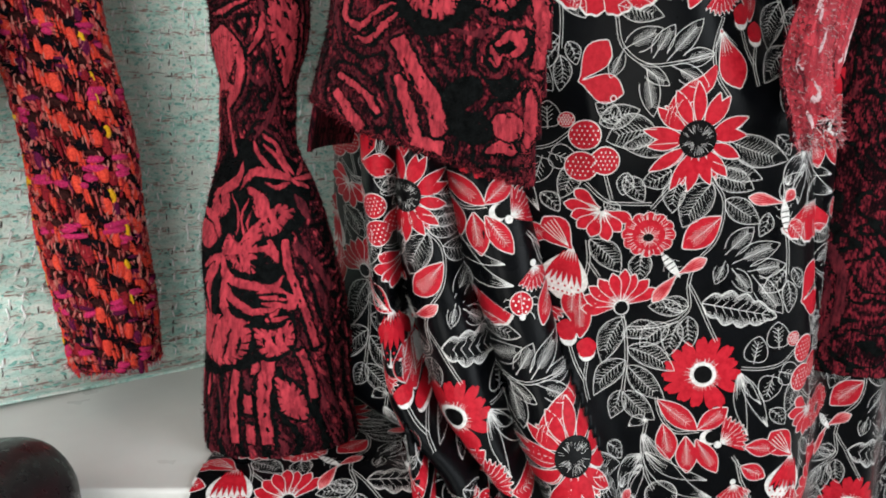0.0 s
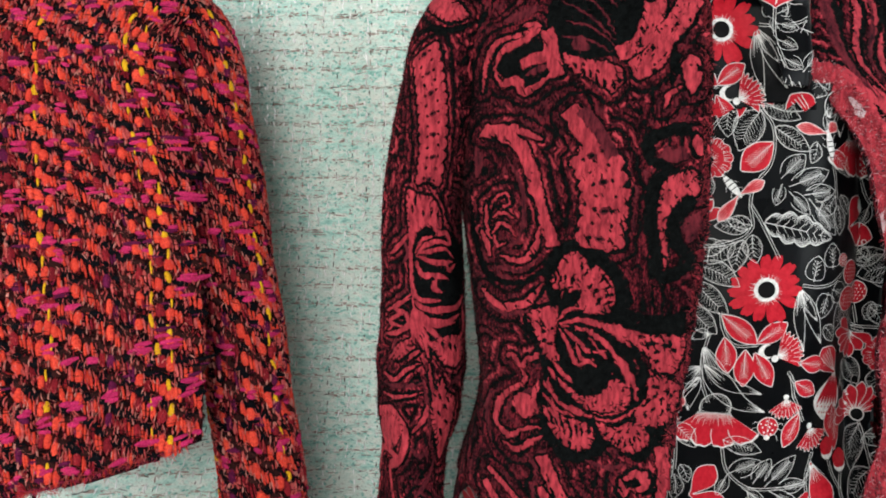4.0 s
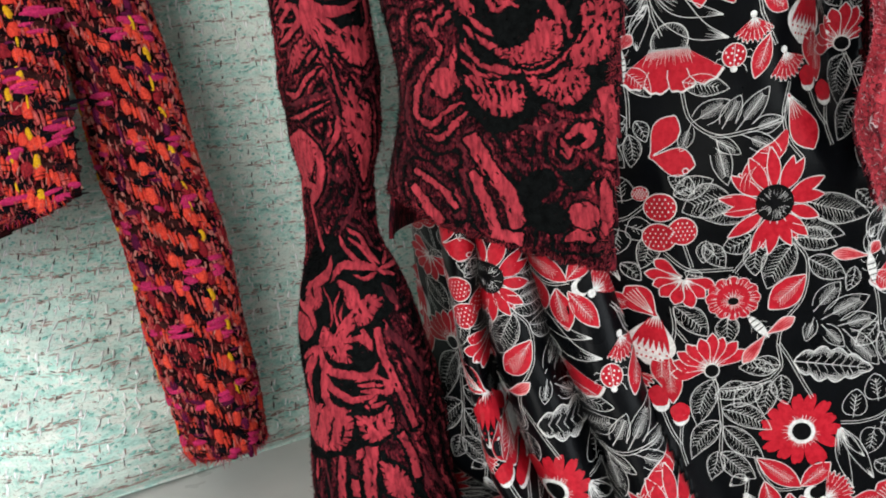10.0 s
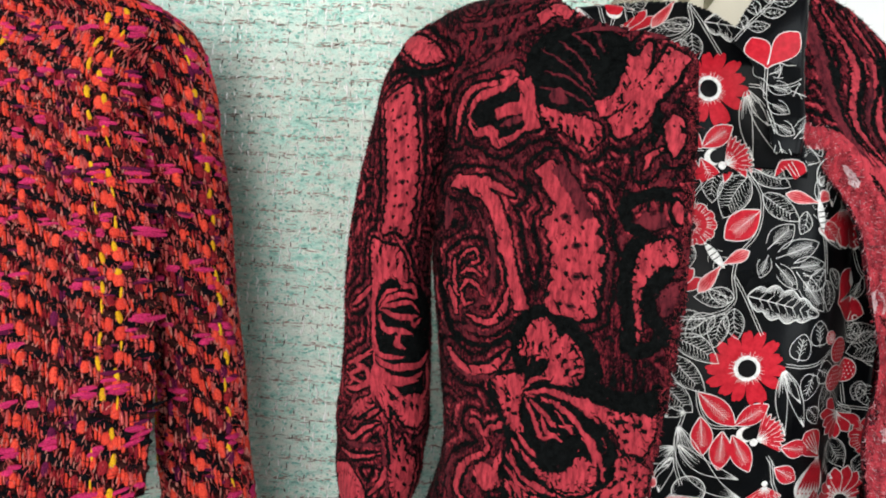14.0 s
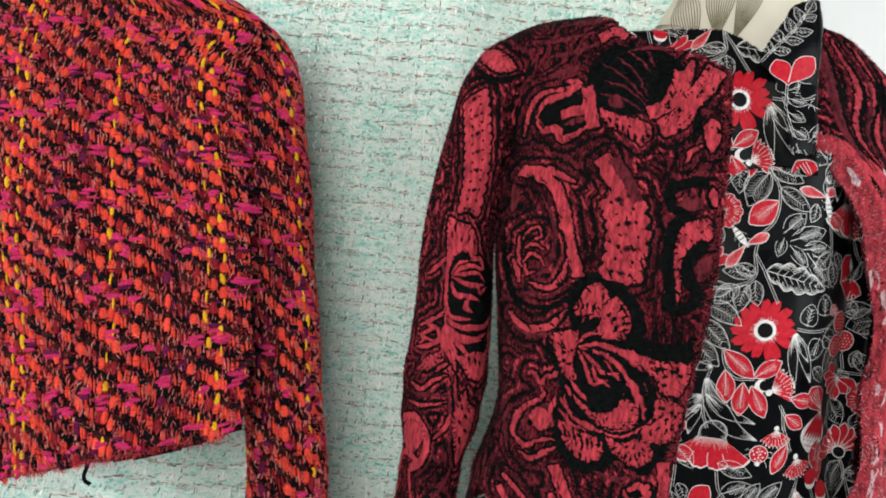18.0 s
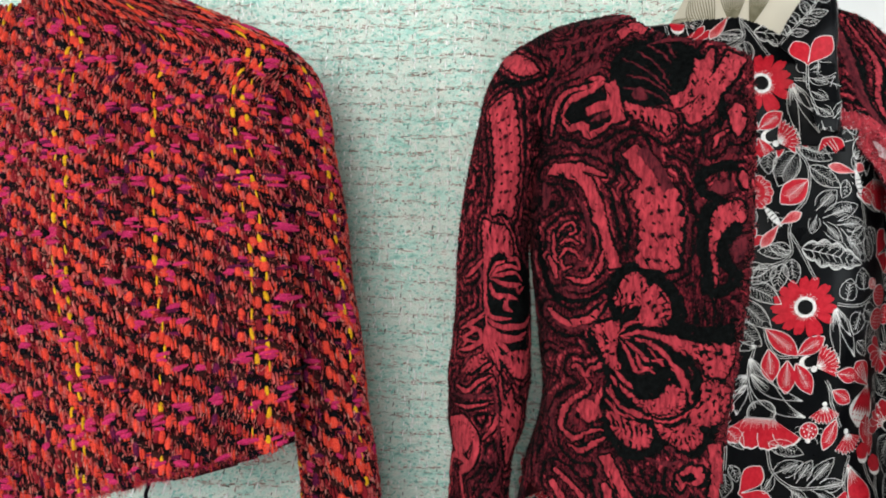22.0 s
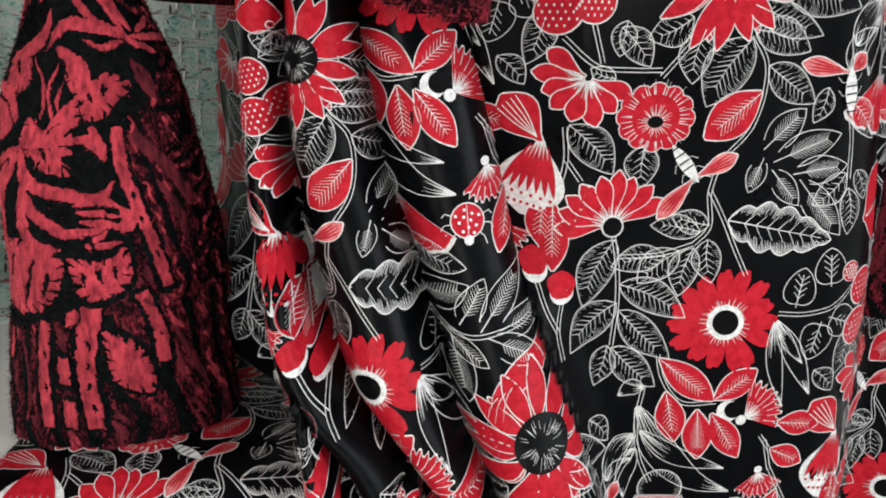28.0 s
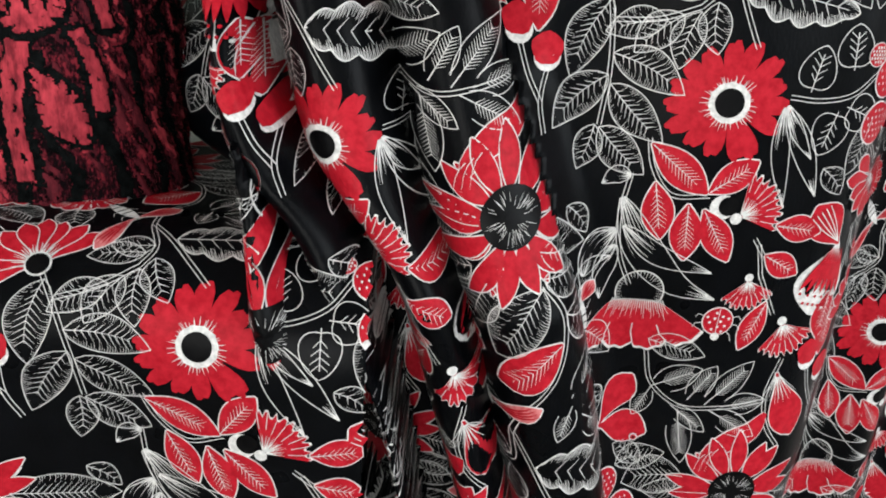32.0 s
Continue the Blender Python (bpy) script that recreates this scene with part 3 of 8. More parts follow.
# ---- the flower print: one repeat ----


def turn2(p, a):
    p = np.asarray(p, float)
    c, s = math.cos(a), math.sin(a)
    return np.stack([p[..., 0] * c - p[..., 1] * s, p[..., 0] * s + p[..., 1] * c], -1)


def petal(k, base, tip, half, colour, layer, shape=0.6, outline=None, n=9, bow=0.0):
    """A petal or leaf body between two places; shape: where it is widest; outline: colour of a thin edge."""
    base, tip = np.asarray(base, float), np.asarray(tip, float)
    d = tip - base
    side = np.array([-d[1], d[0]])
    t = np.linspace(0, 1, n)
    line = base + d * t[:, None] + side * (bow * np.sin(np.pi * t))[:, None]
    p = math.log(0.5) / math.log(shape)
    w = half * np.sin(np.pi * np.clip(t**p, 0.012, 0.988)) ** 0.8
    if outline is not None:
        k.blade(line + (d / np.linalg.norm(d)) * (t[:, None] - 0.5) * 0.0010, w + 0.00034, outline, layer, 2)
        k.blade(line, np.maximum(w - 0.0001, 0), colour, layer + 0.5, 2)
    else:
        k.blade(line, w, colour, layer, 2)


def hairs(k, c, r0, r1, a0, a1, n, rng, colour=None, layer=4, width=0.00045):
    for a in np.linspace(a0, a1, n):
        a2 = a + rng.normal(0, 0.05)
        e = r1 * rng.uniform(0.75, 1.05)
        p = np.asarray(c) + np.array([[math.cos(a2) * r, math.sin(a2) * r] for r in (r0, (r0 + e) / 2, e)])
        k.stroke(p, width * 1.6, WHITE if colour is None else colour, layer, 0.75)


def gerbera(k, c, r, rng):
    for i in range(15):
        a = i * 2 * math.pi / 15 + rng.normal(0, 0.06)
        e = r * rng.uniform(0.9, 1.05)
        u = np.array([math.cos(a), math.sin(a)])
        s = np.array([-u[1], u[0]])
        for o in (-0.35, 0.35):
            t = np.linspace(0, 1, 6)
            line = np.asarray(c) + u * (r * 0.3 + (e * (1 - 0.05 * (o > 0)) - r * 0.3) * t)[:, None] + s * (o * r * 0.17 * t)[:, None]
            k.blade(line, r * np.array([0.075, 0.095, 0.11, 0.115, 0.10, 0.035]), RED, 2, 2)
    k.disc(c, r * 0.43, RED, 3)
    k.disc(c, r * 0.33, WHITE, 4, wobble=0.03, lobes=17)
    hairs(k, c, r * 0.28, r * 0.47, 0, 6.2, 46, rng, layer=4, width=0.0005)
    k.disc(c, r * 0.235, BLACK, 5)


def big_daisy(k, c, r, rng):
    c = np.asarray(c, float)
    for ring, n, reach, half in ((0, 9, 0.92, 0.10), (1, 15, 1.02, 0.125)):
        for i in range(n):
            a = (i + 0.5 * (1 - ring)) * 2 * math.pi / n + rng.normal(0, 0.07)
            e = r * reach * rng.uniform(0.90, 1.06)
            u = np.array([math.cos(a), math.sin(a)])
            petal(k, c + u * r * 0.28, c + u * e, r * half, RED, 1 + 2 * ring, 0.50, WHITE, 9, rng.uniform(-0.05, 0.05))
    k.disc(c, r * 0.36, BLACK, 5, wobble=0.06, lobes=29, n=58)
    for i in range(60):
        a, q = rng.uniform(0, 6.28), r * rng.uniform(0.10, 0.24) 
        p = c + q * np.array([math.cos(a), math.sin(a)])
        k.stroke([p, p + 0.5 * r * 0.1 * np.array([math.cos(a), math.sin(a)]), p + r * 0.1 * np.array([math.cos(a), math.sin(a)])], 0.00035, WHITE, 6, 0.7)
    k.disc(c, r * 0.085, BLACK, 7, ry=r * 0.06)


def round_flower(k, c, r, rng, squash=0.85):
    for i in range(12):
        a = i * 2 * math.pi / 12
        e = np.asarray(c) + np.array([math.cos(a), math.sin(a) * squash]) * r * 0.74
        k.disc(e, r * 0.27, WHITE, 2, n=12)
        k.disc(e, r * 0.245, RED, 3, n=12)
    k.disc(c, r * 0.72, RED, 4, ry=r * 0.72 * squash)
    hairs(k, c, r * 0.6, r * 0.98, 0, 6.2, 40, rng, layer=5)
    hairs(k, np.asarray(c) - (0, r * 0.1), r * 0.16, r * 0.45, 0.2, 6.1, 26, rng, layer=5)
    k.disc(np.asarray(c) - (0, r * 0.1), r * 0.2, BLACK, 6, ry=r * 0.15)


def fan_flower(k, base, aim, r, spread, rng, n=8, half=0.16, eye=0.0):
    """Petals that spread from a base to one side, each with its own pale edge."""
    base = np.asarray(base, float)
    a0 = math.atan2(aim[1] - base[1], aim[0] - base[0])
    for j, i in enumerate(sorted(range(n), key=lambda q: -abs(q - (n - 1) / 2))):
        a = a0 + spread * (i / (n - 1) - 0.5) + rng.normal(0, 0.03)
        u = np.array([math.cos(a), math.sin(a)])
        e = r * rng.uniform(0.86, 1.06)
        petal(k, base + u * r * 0.08, base + u * e, r * half * 0.92, RED, 2 + 0.55 * j, 0.70, WHITE, 9)
    hairs(k, base, r * 0.08, r * 0.42, a0 - spread * 0.45, a0 + spread * 0.45, 26, rng, layer=3 + 0.55 * n)
    if eye:
        k.disc(base, r * eye * 1.08, WHITE, 3 + 0.55 * n, n=16)
        k.disc(base, r * eye * 0.92, BLACK, 4 + 0.55 * n, n=16)


def carnation(k, base, aim, r, rng, spread=1.7):
    base = np.asarray(base, float)
    a0 = math.atan2(aim[1] - base[1], aim[0] - base[0])
    a = np.linspace(a0 - spread / 2, a0 + spread / 2, 33)
    rr = r * (0.93 + 0.07 * np.sign(np.sin(np.arange(33) * 1.9)))
    edge = base + np.stack([np.cos(a), np.sin(a)], -1) * rr[:, None]
    g = base + (edge[:, None] - base) * np.linspace(0.05, 1, 6)[None, :, None]
    gw = base + (edge[:, None] - base) * 1.05 * np.linspace(0.05, 1, 6)[None, :, None]
    k.grid(gw, WHITE, 1)
    k.grid(g, RED, 2)
    hairs(k, base, r * 0.05, r * 0.5, a0 - spread * 0.46, a0 + spread * 0.46, 24, rng, layer=4)
    for j in range(3, 32, 4):
        k.stroke([base + (edge[j] - base) * q for q in (0.6, 0.8, 1.0)], 0.0005, WHITE, 4)
    k.disc(base - (edge[16] - base) * 0.12, r * 0.14, WHITE, 3, n=10)


def cone_flower(k, top, r, rng):
    """A skirt of drooping joined petals under a dark dome with a fringed edge."""
    top = np.asarray(top, float)
    q = np.linspace(-1, 1, 49)
    for grow, colour, layer in ((1.05, WHITE, 1), (1.0, RED, 2)):
        head = np.stack([q * 0.46 * r, -0.04 * r - 0.03 * r * q * q], -1)
        lobe = np.abs(np.sin((q + 1) * np.pi * 2.0)) ** 0.5
        foot = np.stack([q * 1.22 * r + 0.06 * r, -r * (0.92 - 0.34 * q * q + 0.14 * lobe + 0.02 * np.sin(q * 31))], -1) * grow
        k.grid(top + head[:, None] + (foot - head)[:, None] * np.linspace(0, 1, 7)[None, :, None], colour, layer)
    for x in (-0.5, 0.0, 0.5):
        k.stroke(top + np.array([[x * 0.9 * r, -0.52 * r], [x * 1.08 * r, -0.72 * r], [x * 1.22 * r + 0.06 * r, -(0.92 - 0.34 * x * x) * r]]), 0.0008, WHITE, 4)
    for i in range(26):
        x = (i / 25 - 0.5) * r * 0.92
        k.stroke([top + (x, 0), top + (x * 1.15, -r * 0.16), top + (x * 1.35, -r * rng.uniform(0.2, 0.45))], 0.0008, WHITE, 5, 0.8)
    a = np.linspace(-0.35, np.pi + 0.35, 21)
    rim = top + np.stack([np.cos(a) * r * 0.44, r * 0.16 + np.sin(a) * r * 0.42], -1)
    k.stroke(rim, 0.0010, WHITE, 6)
    for i in range(26):
        p = rim[0] * 0 + np.array([np.interp(i / 25 * 20, np.arange(21), rim[:, z]) for z in (0, 1)])
        k.stroke([p, p + (top + (0, r * 0.12) - p) * rng.uniform(0.18, 0.36)], 0.0006, WHITE, 6, 0.7)


def white_leaf(k, base, tip, half, rng, bow=0.08, hatch=1.0):
    """A dark leaf drawn in white: edge, rib and hatched margins."""
    base, tip = np.asarray(base, float), np.asarray(tip, float)
    d = tip - base
    ln = np.linalg.norm(d)
    u, s = d / ln, np.array([-d[1], d[0]]) / ln
    t = np.linspace(0, 1, 13)
    prof = np.sin(np.pi * t**0.85) ** 0.85
    rib = base + d * t[:, None] + s * (bow * ln * np.sin(np.pi * t))[:, None]
    for sg in (1, -1):
        edge = rib + s * (sg * half * prof)[:, None]
        k.stroke(edge, 0.00058, WHITE, 3)
        m = int(ln / 0.00100 * hatch)
        for i in range(m):
            q = (i + 0.5) / m
            j = np.array([np.interp(q, t, edge[:, z]) for z in (0, 1)])
            c = np.array([np.interp(min(1, q + 0.02), t, rib[:, z]) for z in (0, 1)])
            e = rng.uniform(0.10, 0.58)
            k.stroke([j, j + (c - j) * e * 0.5, j + (c - j) * e - u * 0.0016 * e], 0.00046, WHITE, 2, 0.8)
    k.stroke(rib[:10], 0.0007, WHITE, 4, 0.6)
    for q in np.linspace(0.12, 0.72, max(4, int(ln / 0.0036))):
        c = np.array([np.interp(q, t, rib[:, z]) for z in (0, 1)])
        w = half * np.interp(q, t, prof) * 0.55
        for sg in (1, -1):
            k.stroke([c, c + u * w * 0.8 + s * sg * w], 0.00060, WHITE, 3, 0.7)


def fine_leaf(k, base, tip, half, rng, edge=True):
    """A leaf drawn by an outline and a feathered rib alone."""
    base, tip = np.asarray(base, float), np.asarray(tip, float)
    d = tip - base
    ln = np.linalg.norm(d)
    u, s = d / ln, np.array([-d[1], d[0]]) / ln
    t = np.linspace(0, 1, 11)
    prof = np.sin(np.pi * t**0.9) ** 0.8
    if edge:
        k.stroke((base + d * t[:, None] + s * (half * prof)[:, None])[1:], 0.0006, WHITE, 3)
        k.stroke((base + d * t[:, None] - s * (half * prof)[:, None])[3:], 0.0006, WHITE, 3)
    k.stroke([base, base + d * 0.4, base + d * 0.8], 0.0008, WHITE, 3, 0.5)
    for q in np.linspace(0.25, 0.78, max(4, int(ln / 0.0024))):
        c = base + d * q
        w = half * 0.62 * np.interp(q, t, prof)
        for sg in (1, -1):
            k.stroke([c, c + u * w * 0.9 + s * sg * w], 0.00058, WHITE, 3, 0.7)


def red_leaf(k, base, tip, half, rng):
    base, tip = np.asarray(base, float), np.asarray(tip, float)
    petal(k, base, tip, half, RED, 2, 0.52, WHITE, 11)
    d = tip - base
    ln = np.linalg.norm(d)
    u, s = d / ln, np.array([-d[1], d[0]]) / ln
    k.stroke([base + d * 0.02, base + d * 0.4, base + d * 0.8], 0.0007, WHITE, 5, 0.6)
    for q in np.linspace(0.12, 0.7, max(4, int(ln / 0.003))):
        w = half * 0.5 * math.sin(math.pi * q)
        for sg in (1, -1):
            k.stroke([base + d * q, base + d * q + u * w + s * sg * w], 0.0005, WHITE, 5, 0.7)


def stem(k, *pts):
    c = curve(pts, max(6, 5 * len(pts)))
    d = np.gradient(c, axis=0)
    d /= np.linalg.norm(d, axis=1, keepdims=True)
    s = np.stack([-d[:, 1], d[:, 0]], -1) * 0.0009
    k.stroke(c + s, 0.0006, WHITE, 2)
    k.stroke(c - s, 0.0006, WHITE, 2)


def berry(k, c, r, rng):
    k.disc(c, r, WHITE, 3, n=20)
    k.disc(c, r * 0.93, RED, 4, n=20)
    for i in range(-3, 4):
        for j in range(-3, 4):
            p = np.array([i + 0.5 * (j % 2), j * 0.95]) * r * 0.3
            if np.hypot(*p) < r * 0.82:
                k.disc(np.asarray(c) + p, 0.00045, WHITE, 5, ry=0.0007, n=6)


def wing(k, base, tip, half, rng, stripes=5):
    petal(k, base, tip, half, PINK, 3, 0.66, WHITE, 9)
    base, tip = np.asarray(base, float), np.asarray(tip, float)
    d = tip - base
    s = np.array([-d[1], d[0]]) / np.linalg.norm(d)
    for i in range(stripes):
        o = (i / (stripes - 1) - 0.5) * 1.3 * half
        petal(k, base + d * 0.12 + s * o * 0.2, base + d * 0.9 + s * o, half / stripes * 0.42, RED, 5, 0.6, None, 6)


def bee(k, a, b, tip1, tip2, rng):
    a, b = np.asarray(a, float), np.asarray(b, float)
    wing(k, b, tip1, 0.0042, rng, 4)
    wing(k, b, tip2, 0.0042, rng, 4)
    petal(k, a, b + (b - a) * 0.15, 0.0030, WHITE, 6, 0.5)
    for q in (0.12, 0.32, 0.52, 0.70):
        s = np.array([-(b - a)[1], (b - a)[0]])
        s /= np.linalg.norm(s)
        k.stroke([a + (b - a) * q - s * 0.0026, a + (b - a) * q, a + (b - a) * q + s * 0.0026], 0.0012, BLACK, 7)
    for sg in (1, -1):
        for q in (0.5, 0.8, 1.1):
            s = np.array([-(b - a)[1], (b - a)[0]])
            s /= np.linalg.norm(s)
            m = a + (b - a) * q
            k.stroke([m, m + s * sg * 0.004, m + s * sg * 0.006 + (b - a) * 0.14], 0.0005, WHITE, 4)


def ladybird(k, c, r, rng):
    c = np.asarray(c, float)
    for a in (0.3, -0.2, -0.8, 2.8, 3.3, 3.9):
        u = np.array([math.cos(a), math.sin(a)])
        k.stroke([c + u * r, c + u * r * 1.4, c + u * r * 1.6 - (0, r * 0.3)], 0.0006, WHITE, 3)
    k.disc(c, r * 1.05, WHITE, 3, n=18)
    k.disc(c, r * 0.97, RED, 4, n=18)
    for i in range(11):
        a = i * 2.4
        k.disc(c + np.array([math.cos(a), math.sin(a)]) * r * 0.25 * math.sqrt(i + 0.5), 0.0007, WHITE, 5, n=7)
    k.stroke([c + (0, r * 0.9), c, c - (0, r * 0.9)], 0.0005, WHITE, 5)
    k.disc(c - (0, r * 1.12), r * 0.3, WHITE, 5, n=9)


def butterfly(k, body, up, low, rng):
    body, up, low = (np.asarray(p, float) for p in (body, up, low))
    petal(k, body, up, 0.0100, RED, 2, 0.62, WHITE, 10)
    d = up - body
    s = np.array([-d[1], d[0]]) / np.linalg.norm(d)
    for o in (-0.005, -0.0025, 0.0, 0.0025, 0.005):
        k.stroke(curve([body + d * 0.1, body + d * 0.5 + s * o * 0.7, body + d * 0.86 + s * o]), 0.0007, WHITE, 5)
    petal(k, body, low, 0.0150, WHITE, 2, 0.60, WHITE, 12)
    d = low - body
    s = np.array([-d[1], d[0]]) / np.linalg.norm(d)
    for i in range(7):
        o = (i / 6 - 0.5) * 0.025
        petal(k, body + d * 0.05 + s * o * 0.3, body + d * 0.70 + s * o * 0.95, 0.00155, RED, 5, 0.6, None, 7)
    for i in range(6):
        for q in (0.74, 0.86):
            o = (i / 5 - 0.5) * 0.017 * (1.25 - 0.4 * (q > 0.8))
            k.disc(body + d * q + s * o, 0.0008, RED, 5, n=7)


def oak_leaf(k, base, tip, half, rng):
    base, tip = np.asarray(base, float), np.asarray(tip, float)
    d = tip - base
    ln = np.linalg.norm(d)
    u, s = d / ln, np.array([-d[1], d[0]]) / ln
    t = np.linspace(0, 1, 41)
    lob = np.sin(np.pi * t**0.8) ** 0.7 * (0.72 + 0.28 * np.abs(np.sin(t * np.pi * 4.5)))
    for sg in (1, -1):
        edge = base + d * t[:, None] + s * (sg * half * lob)[:, None]
        k.stroke(edge, 0.0009, WHITE, 3)
        for i in range(1, 40):
            for h in (0.0, 0.5):
                p = edge[i] + (edge[min(40, i + 1)] - edge[i]) * h
                c = base + d * max(0.02, t[i] - 0.06)
                e = rng.uniform(0.25, 0.6)
                k.stroke([p, p + (c - p) * e * 0.5, p + (c - p) * e], 0.0006, WHITE, 2, 0.7)
    k.stroke([base, base + d * 0.5, base + d * 0.9], 0.001, WHITE, 4, 0.6)
    for q in np.linspace(0.15, 0.8, 7):
        for sg in (1, -1):
            k.stroke([base + d * q, base + d * (q + 0.08) + s * sg * half * 0.45], 0.0007, WHITE, 4, 0.6)


def heart_leaf(k, c, r, up, rng):
    c = np.asarray(c, float)
    a = np.linspace(0, 2 * np.pi, 25)
    x = r * 0.95 * np.sin(a) * (1 - 0.12 * np.cos(a))
    y = r * (np.cos(a) - 0.25 * np.abs(np.sin(a)) + 0.1)
    p = c + turn2(np.stack([x, y], -1), up)
    k.stroke(p, 0.00065, WHITE, 3)
    ax = turn2(np.array([[0, -r * 1.1], [0, 0], [0, r * 0.7]]), up) + c
    k.stroke(ax, 0.0007, WHITE, 3)
    for q in (-0.6, -0.25, 0.1, 0.4):
        for sg in (1, -1):
            k.stroke(turn2(np.array([[0, q * r], [sg * r * 0.45 * (1 - abs(q) * 0.5), q * r + r * 0.32]]), up) + c, 0.0005, WHITE, 3)


def strap_leaf(k, pts, half, rng):
    c = curve(pts, 16)
    d = np.gradient(c, axis=0)
    d /= np.linalg.norm(d, axis=1, keepdims=True)
    s = np.stack([-d[:, 1], d[:, 0]], -1)
    w = half * np.sin(np.pi * np.linspace(0.02, 0.99, 16) ** 0.8)
    for sg in (1, -1):
        k.stroke(c + s * (sg * w)[:, None], 0.00065, WHITE, 3)
    for i in range(10):
        o = rng.uniform(-0.7, 0.7)
        k.stroke((c + s * (o * w)[:, None])[:rng.integers(4, 8)], 0.0009, WHITE, 2, 0.9)
        k.stroke((c + s * (o * w)[:, None])[::-1][:rng.integers(2, 5)], 0.0008, WHITE, 2, 0.9)


def repeat():
    """One repeat of the flower print, drawn at its place on the front panel."""
    k, r = Ink(), np.random.default_rng(7)
    gerbera(k, (0.1758, 0.8169), 0.0262, r)
    big_daisy(k, (0.1610, 0.9751), 0.0335, r)
    round_flower(k, (0.1352, 0.9122), 0.0176, r)
    fan_flower(k, (0.1204, 0.8615), (0.1136, 0.8822), 0.0262, 2.7, r, 9, 0.17, 0.19)
    fan_flower(k, (0.1040, 0.9290), (0.0945, 0.9110), 0.0212, 3.4, r, 8, 0.21)
    white_leaf(k, (0.1160, 0.9290), (0.1045, 0.9330), 0.0042, r)
    cone_flower(k, (0.1530, 0.7228), 0.0255, r)
    carnation(k, (0.1906, 0.7674), (0.2032, 0.7756), 0.0195, r, 1.9)
    carnation(k, (0.2026, 0.7357), (0.2051, 0.7197), 0.0150, r, 2.0)
    carnation(k, (0.2251, 0.7129), (0.2319, 0.6962), 0.0170, r, 2.0)
    for c, q in (((0.0917, 0.9771), 0.0098), ((0.0904, 0.9566), 0.0100), ((0.1044, 0.9607), 0.0094), ((0.0804, 0.9866), 0.0052)):
        berry(k, c, q, r)
    # two large plain petals and the flame-shaped one
    petal(k, (0.1424, 0.6560), (0.1583, 0.6805), 0.0088, RED, 2, 0.64, WHITE, 11), petal(k, (0.1424, 0.6560), (0.1693, 0.6483), 0.0092, RED, 2, 0.62, WHITE, 11)
    k.disc((0.1637, 0.6452), 0.0021, WHITE, 5, n=12), k.disc((0.1637, 0.6452), 0.0015, RED, 6, n=12), k.disc((0.1637, 0.6452), 0.0007, BLACK, 7, n=8)
    fl = curve([(0.2258, 0.6653), (0.2205, 0.6557), (0.2091, 0.6482), (0.2002, 0.6393), (0.1982, 0.6292)], 14)
    k.blade(fl, 0.0062 * np.sin(np.pi * np.linspace(0.03, 0.99, 14) ** 0.8), WHITE, 2), k.blade(fl, 0.0056 * np.sin(np.pi * np.linspace(0.03, 0.99, 14) ** 0.8), RED, 3)
    for o in (-0.003, 0, 0.003):
        k.stroke(fl[9:] + (o, o * 0.6), 0.0006, WHITE, 5, 0.9)
    petal(k, (0.2277, 0.6870), (0.2432, 0.6518), 0.0098, RED, 2, 0.66, WHITE, 11)
    hairs(k, (0.2277, 0.6870), 0.002, 0.017, -1.9, -0.7, 16, r, layer=5)
    # insects
    bee(k, (0.1441, 0.9002), (0.1559, 0.8855), (0.1742, 0.8958), (0.1412, 0.8656), r)
    bee(k, (0.2276, 0.9131), (0.2243, 0.9326), (0.2000, 0.9367), (0.2315, 0.9407), r)
    ladybird(k, (0.1923, 0.7141), 0.0072, r)
    butterfly(k, (0.2460, 0.7521), (0.2275, 0.7725), (0.2385, 0.7175), r)
    # red leaves
    red_leaf(k, (0.1819, 0.9239), (0.1582, 0.9034), 0.0098, r)
    red_leaf(k, (0.1473, 0.7970), (0.1739, 0.7770), 0.0074, r), red_leaf(k, (0.1743, 0.7776), (0.1937, 0.7929), 0.0068, r)
    red_leaf(k, (0.1513, 0.7801), (0.1573, 0.7538), 0.0072, r), red_leaf(k, (0.1669, 0.7715), (0.1698, 0.7445), 0.0072, r), red_leaf(k, (0.1740, 0.7696), (0.1898, 0.7453), 0.0068, r)
    red_leaf(k, (0.2092, 0.7633), (0.2322, 0.7601), 0.0066, r), red_leaf(k, (0.2075, 0.7484), (0.2257, 0.7389), 0.0062, r), red_leaf(k, (0.2139, 0.7245), (0.2053, 0.6994), 0.0060, r)
    red_leaf(k, (0.0899, 0.8743), (0.0880, 0.8510), 0.0070, r), red_leaf(k, (0.0940, 0.8711), (0.0934, 0.8402), 0.0066, r)
    k.disc((0.0978, 0.8334), 0.0068, RED, 3, n=16, wobble=0.05), k.disc((0.0980, 0.8300), 0.0060, WHITE, 2, n=16), stem(k, (0.0983, 0.8257), (0.0958, 0.8120), (0.0981, 0.7997))
    k.disc((0.1820, 0.7713), 0.0058, WHITE, 2, n=16), k.disc((0.1845, 0.7720), 0.0046, BLACK, 3, n=16)
    # small leaves and the second poppy
    k.disc((0.0850, 0.8440), 0.0066, RED, 3, n=16, wobble=0.06), k.disc((0.0856, 0.8400), 0.0058, WHITE, 2, n=16), stem(k, (0.0862, 0.8350), (0.0900, 0.8230), (0.0958, 0.8120))
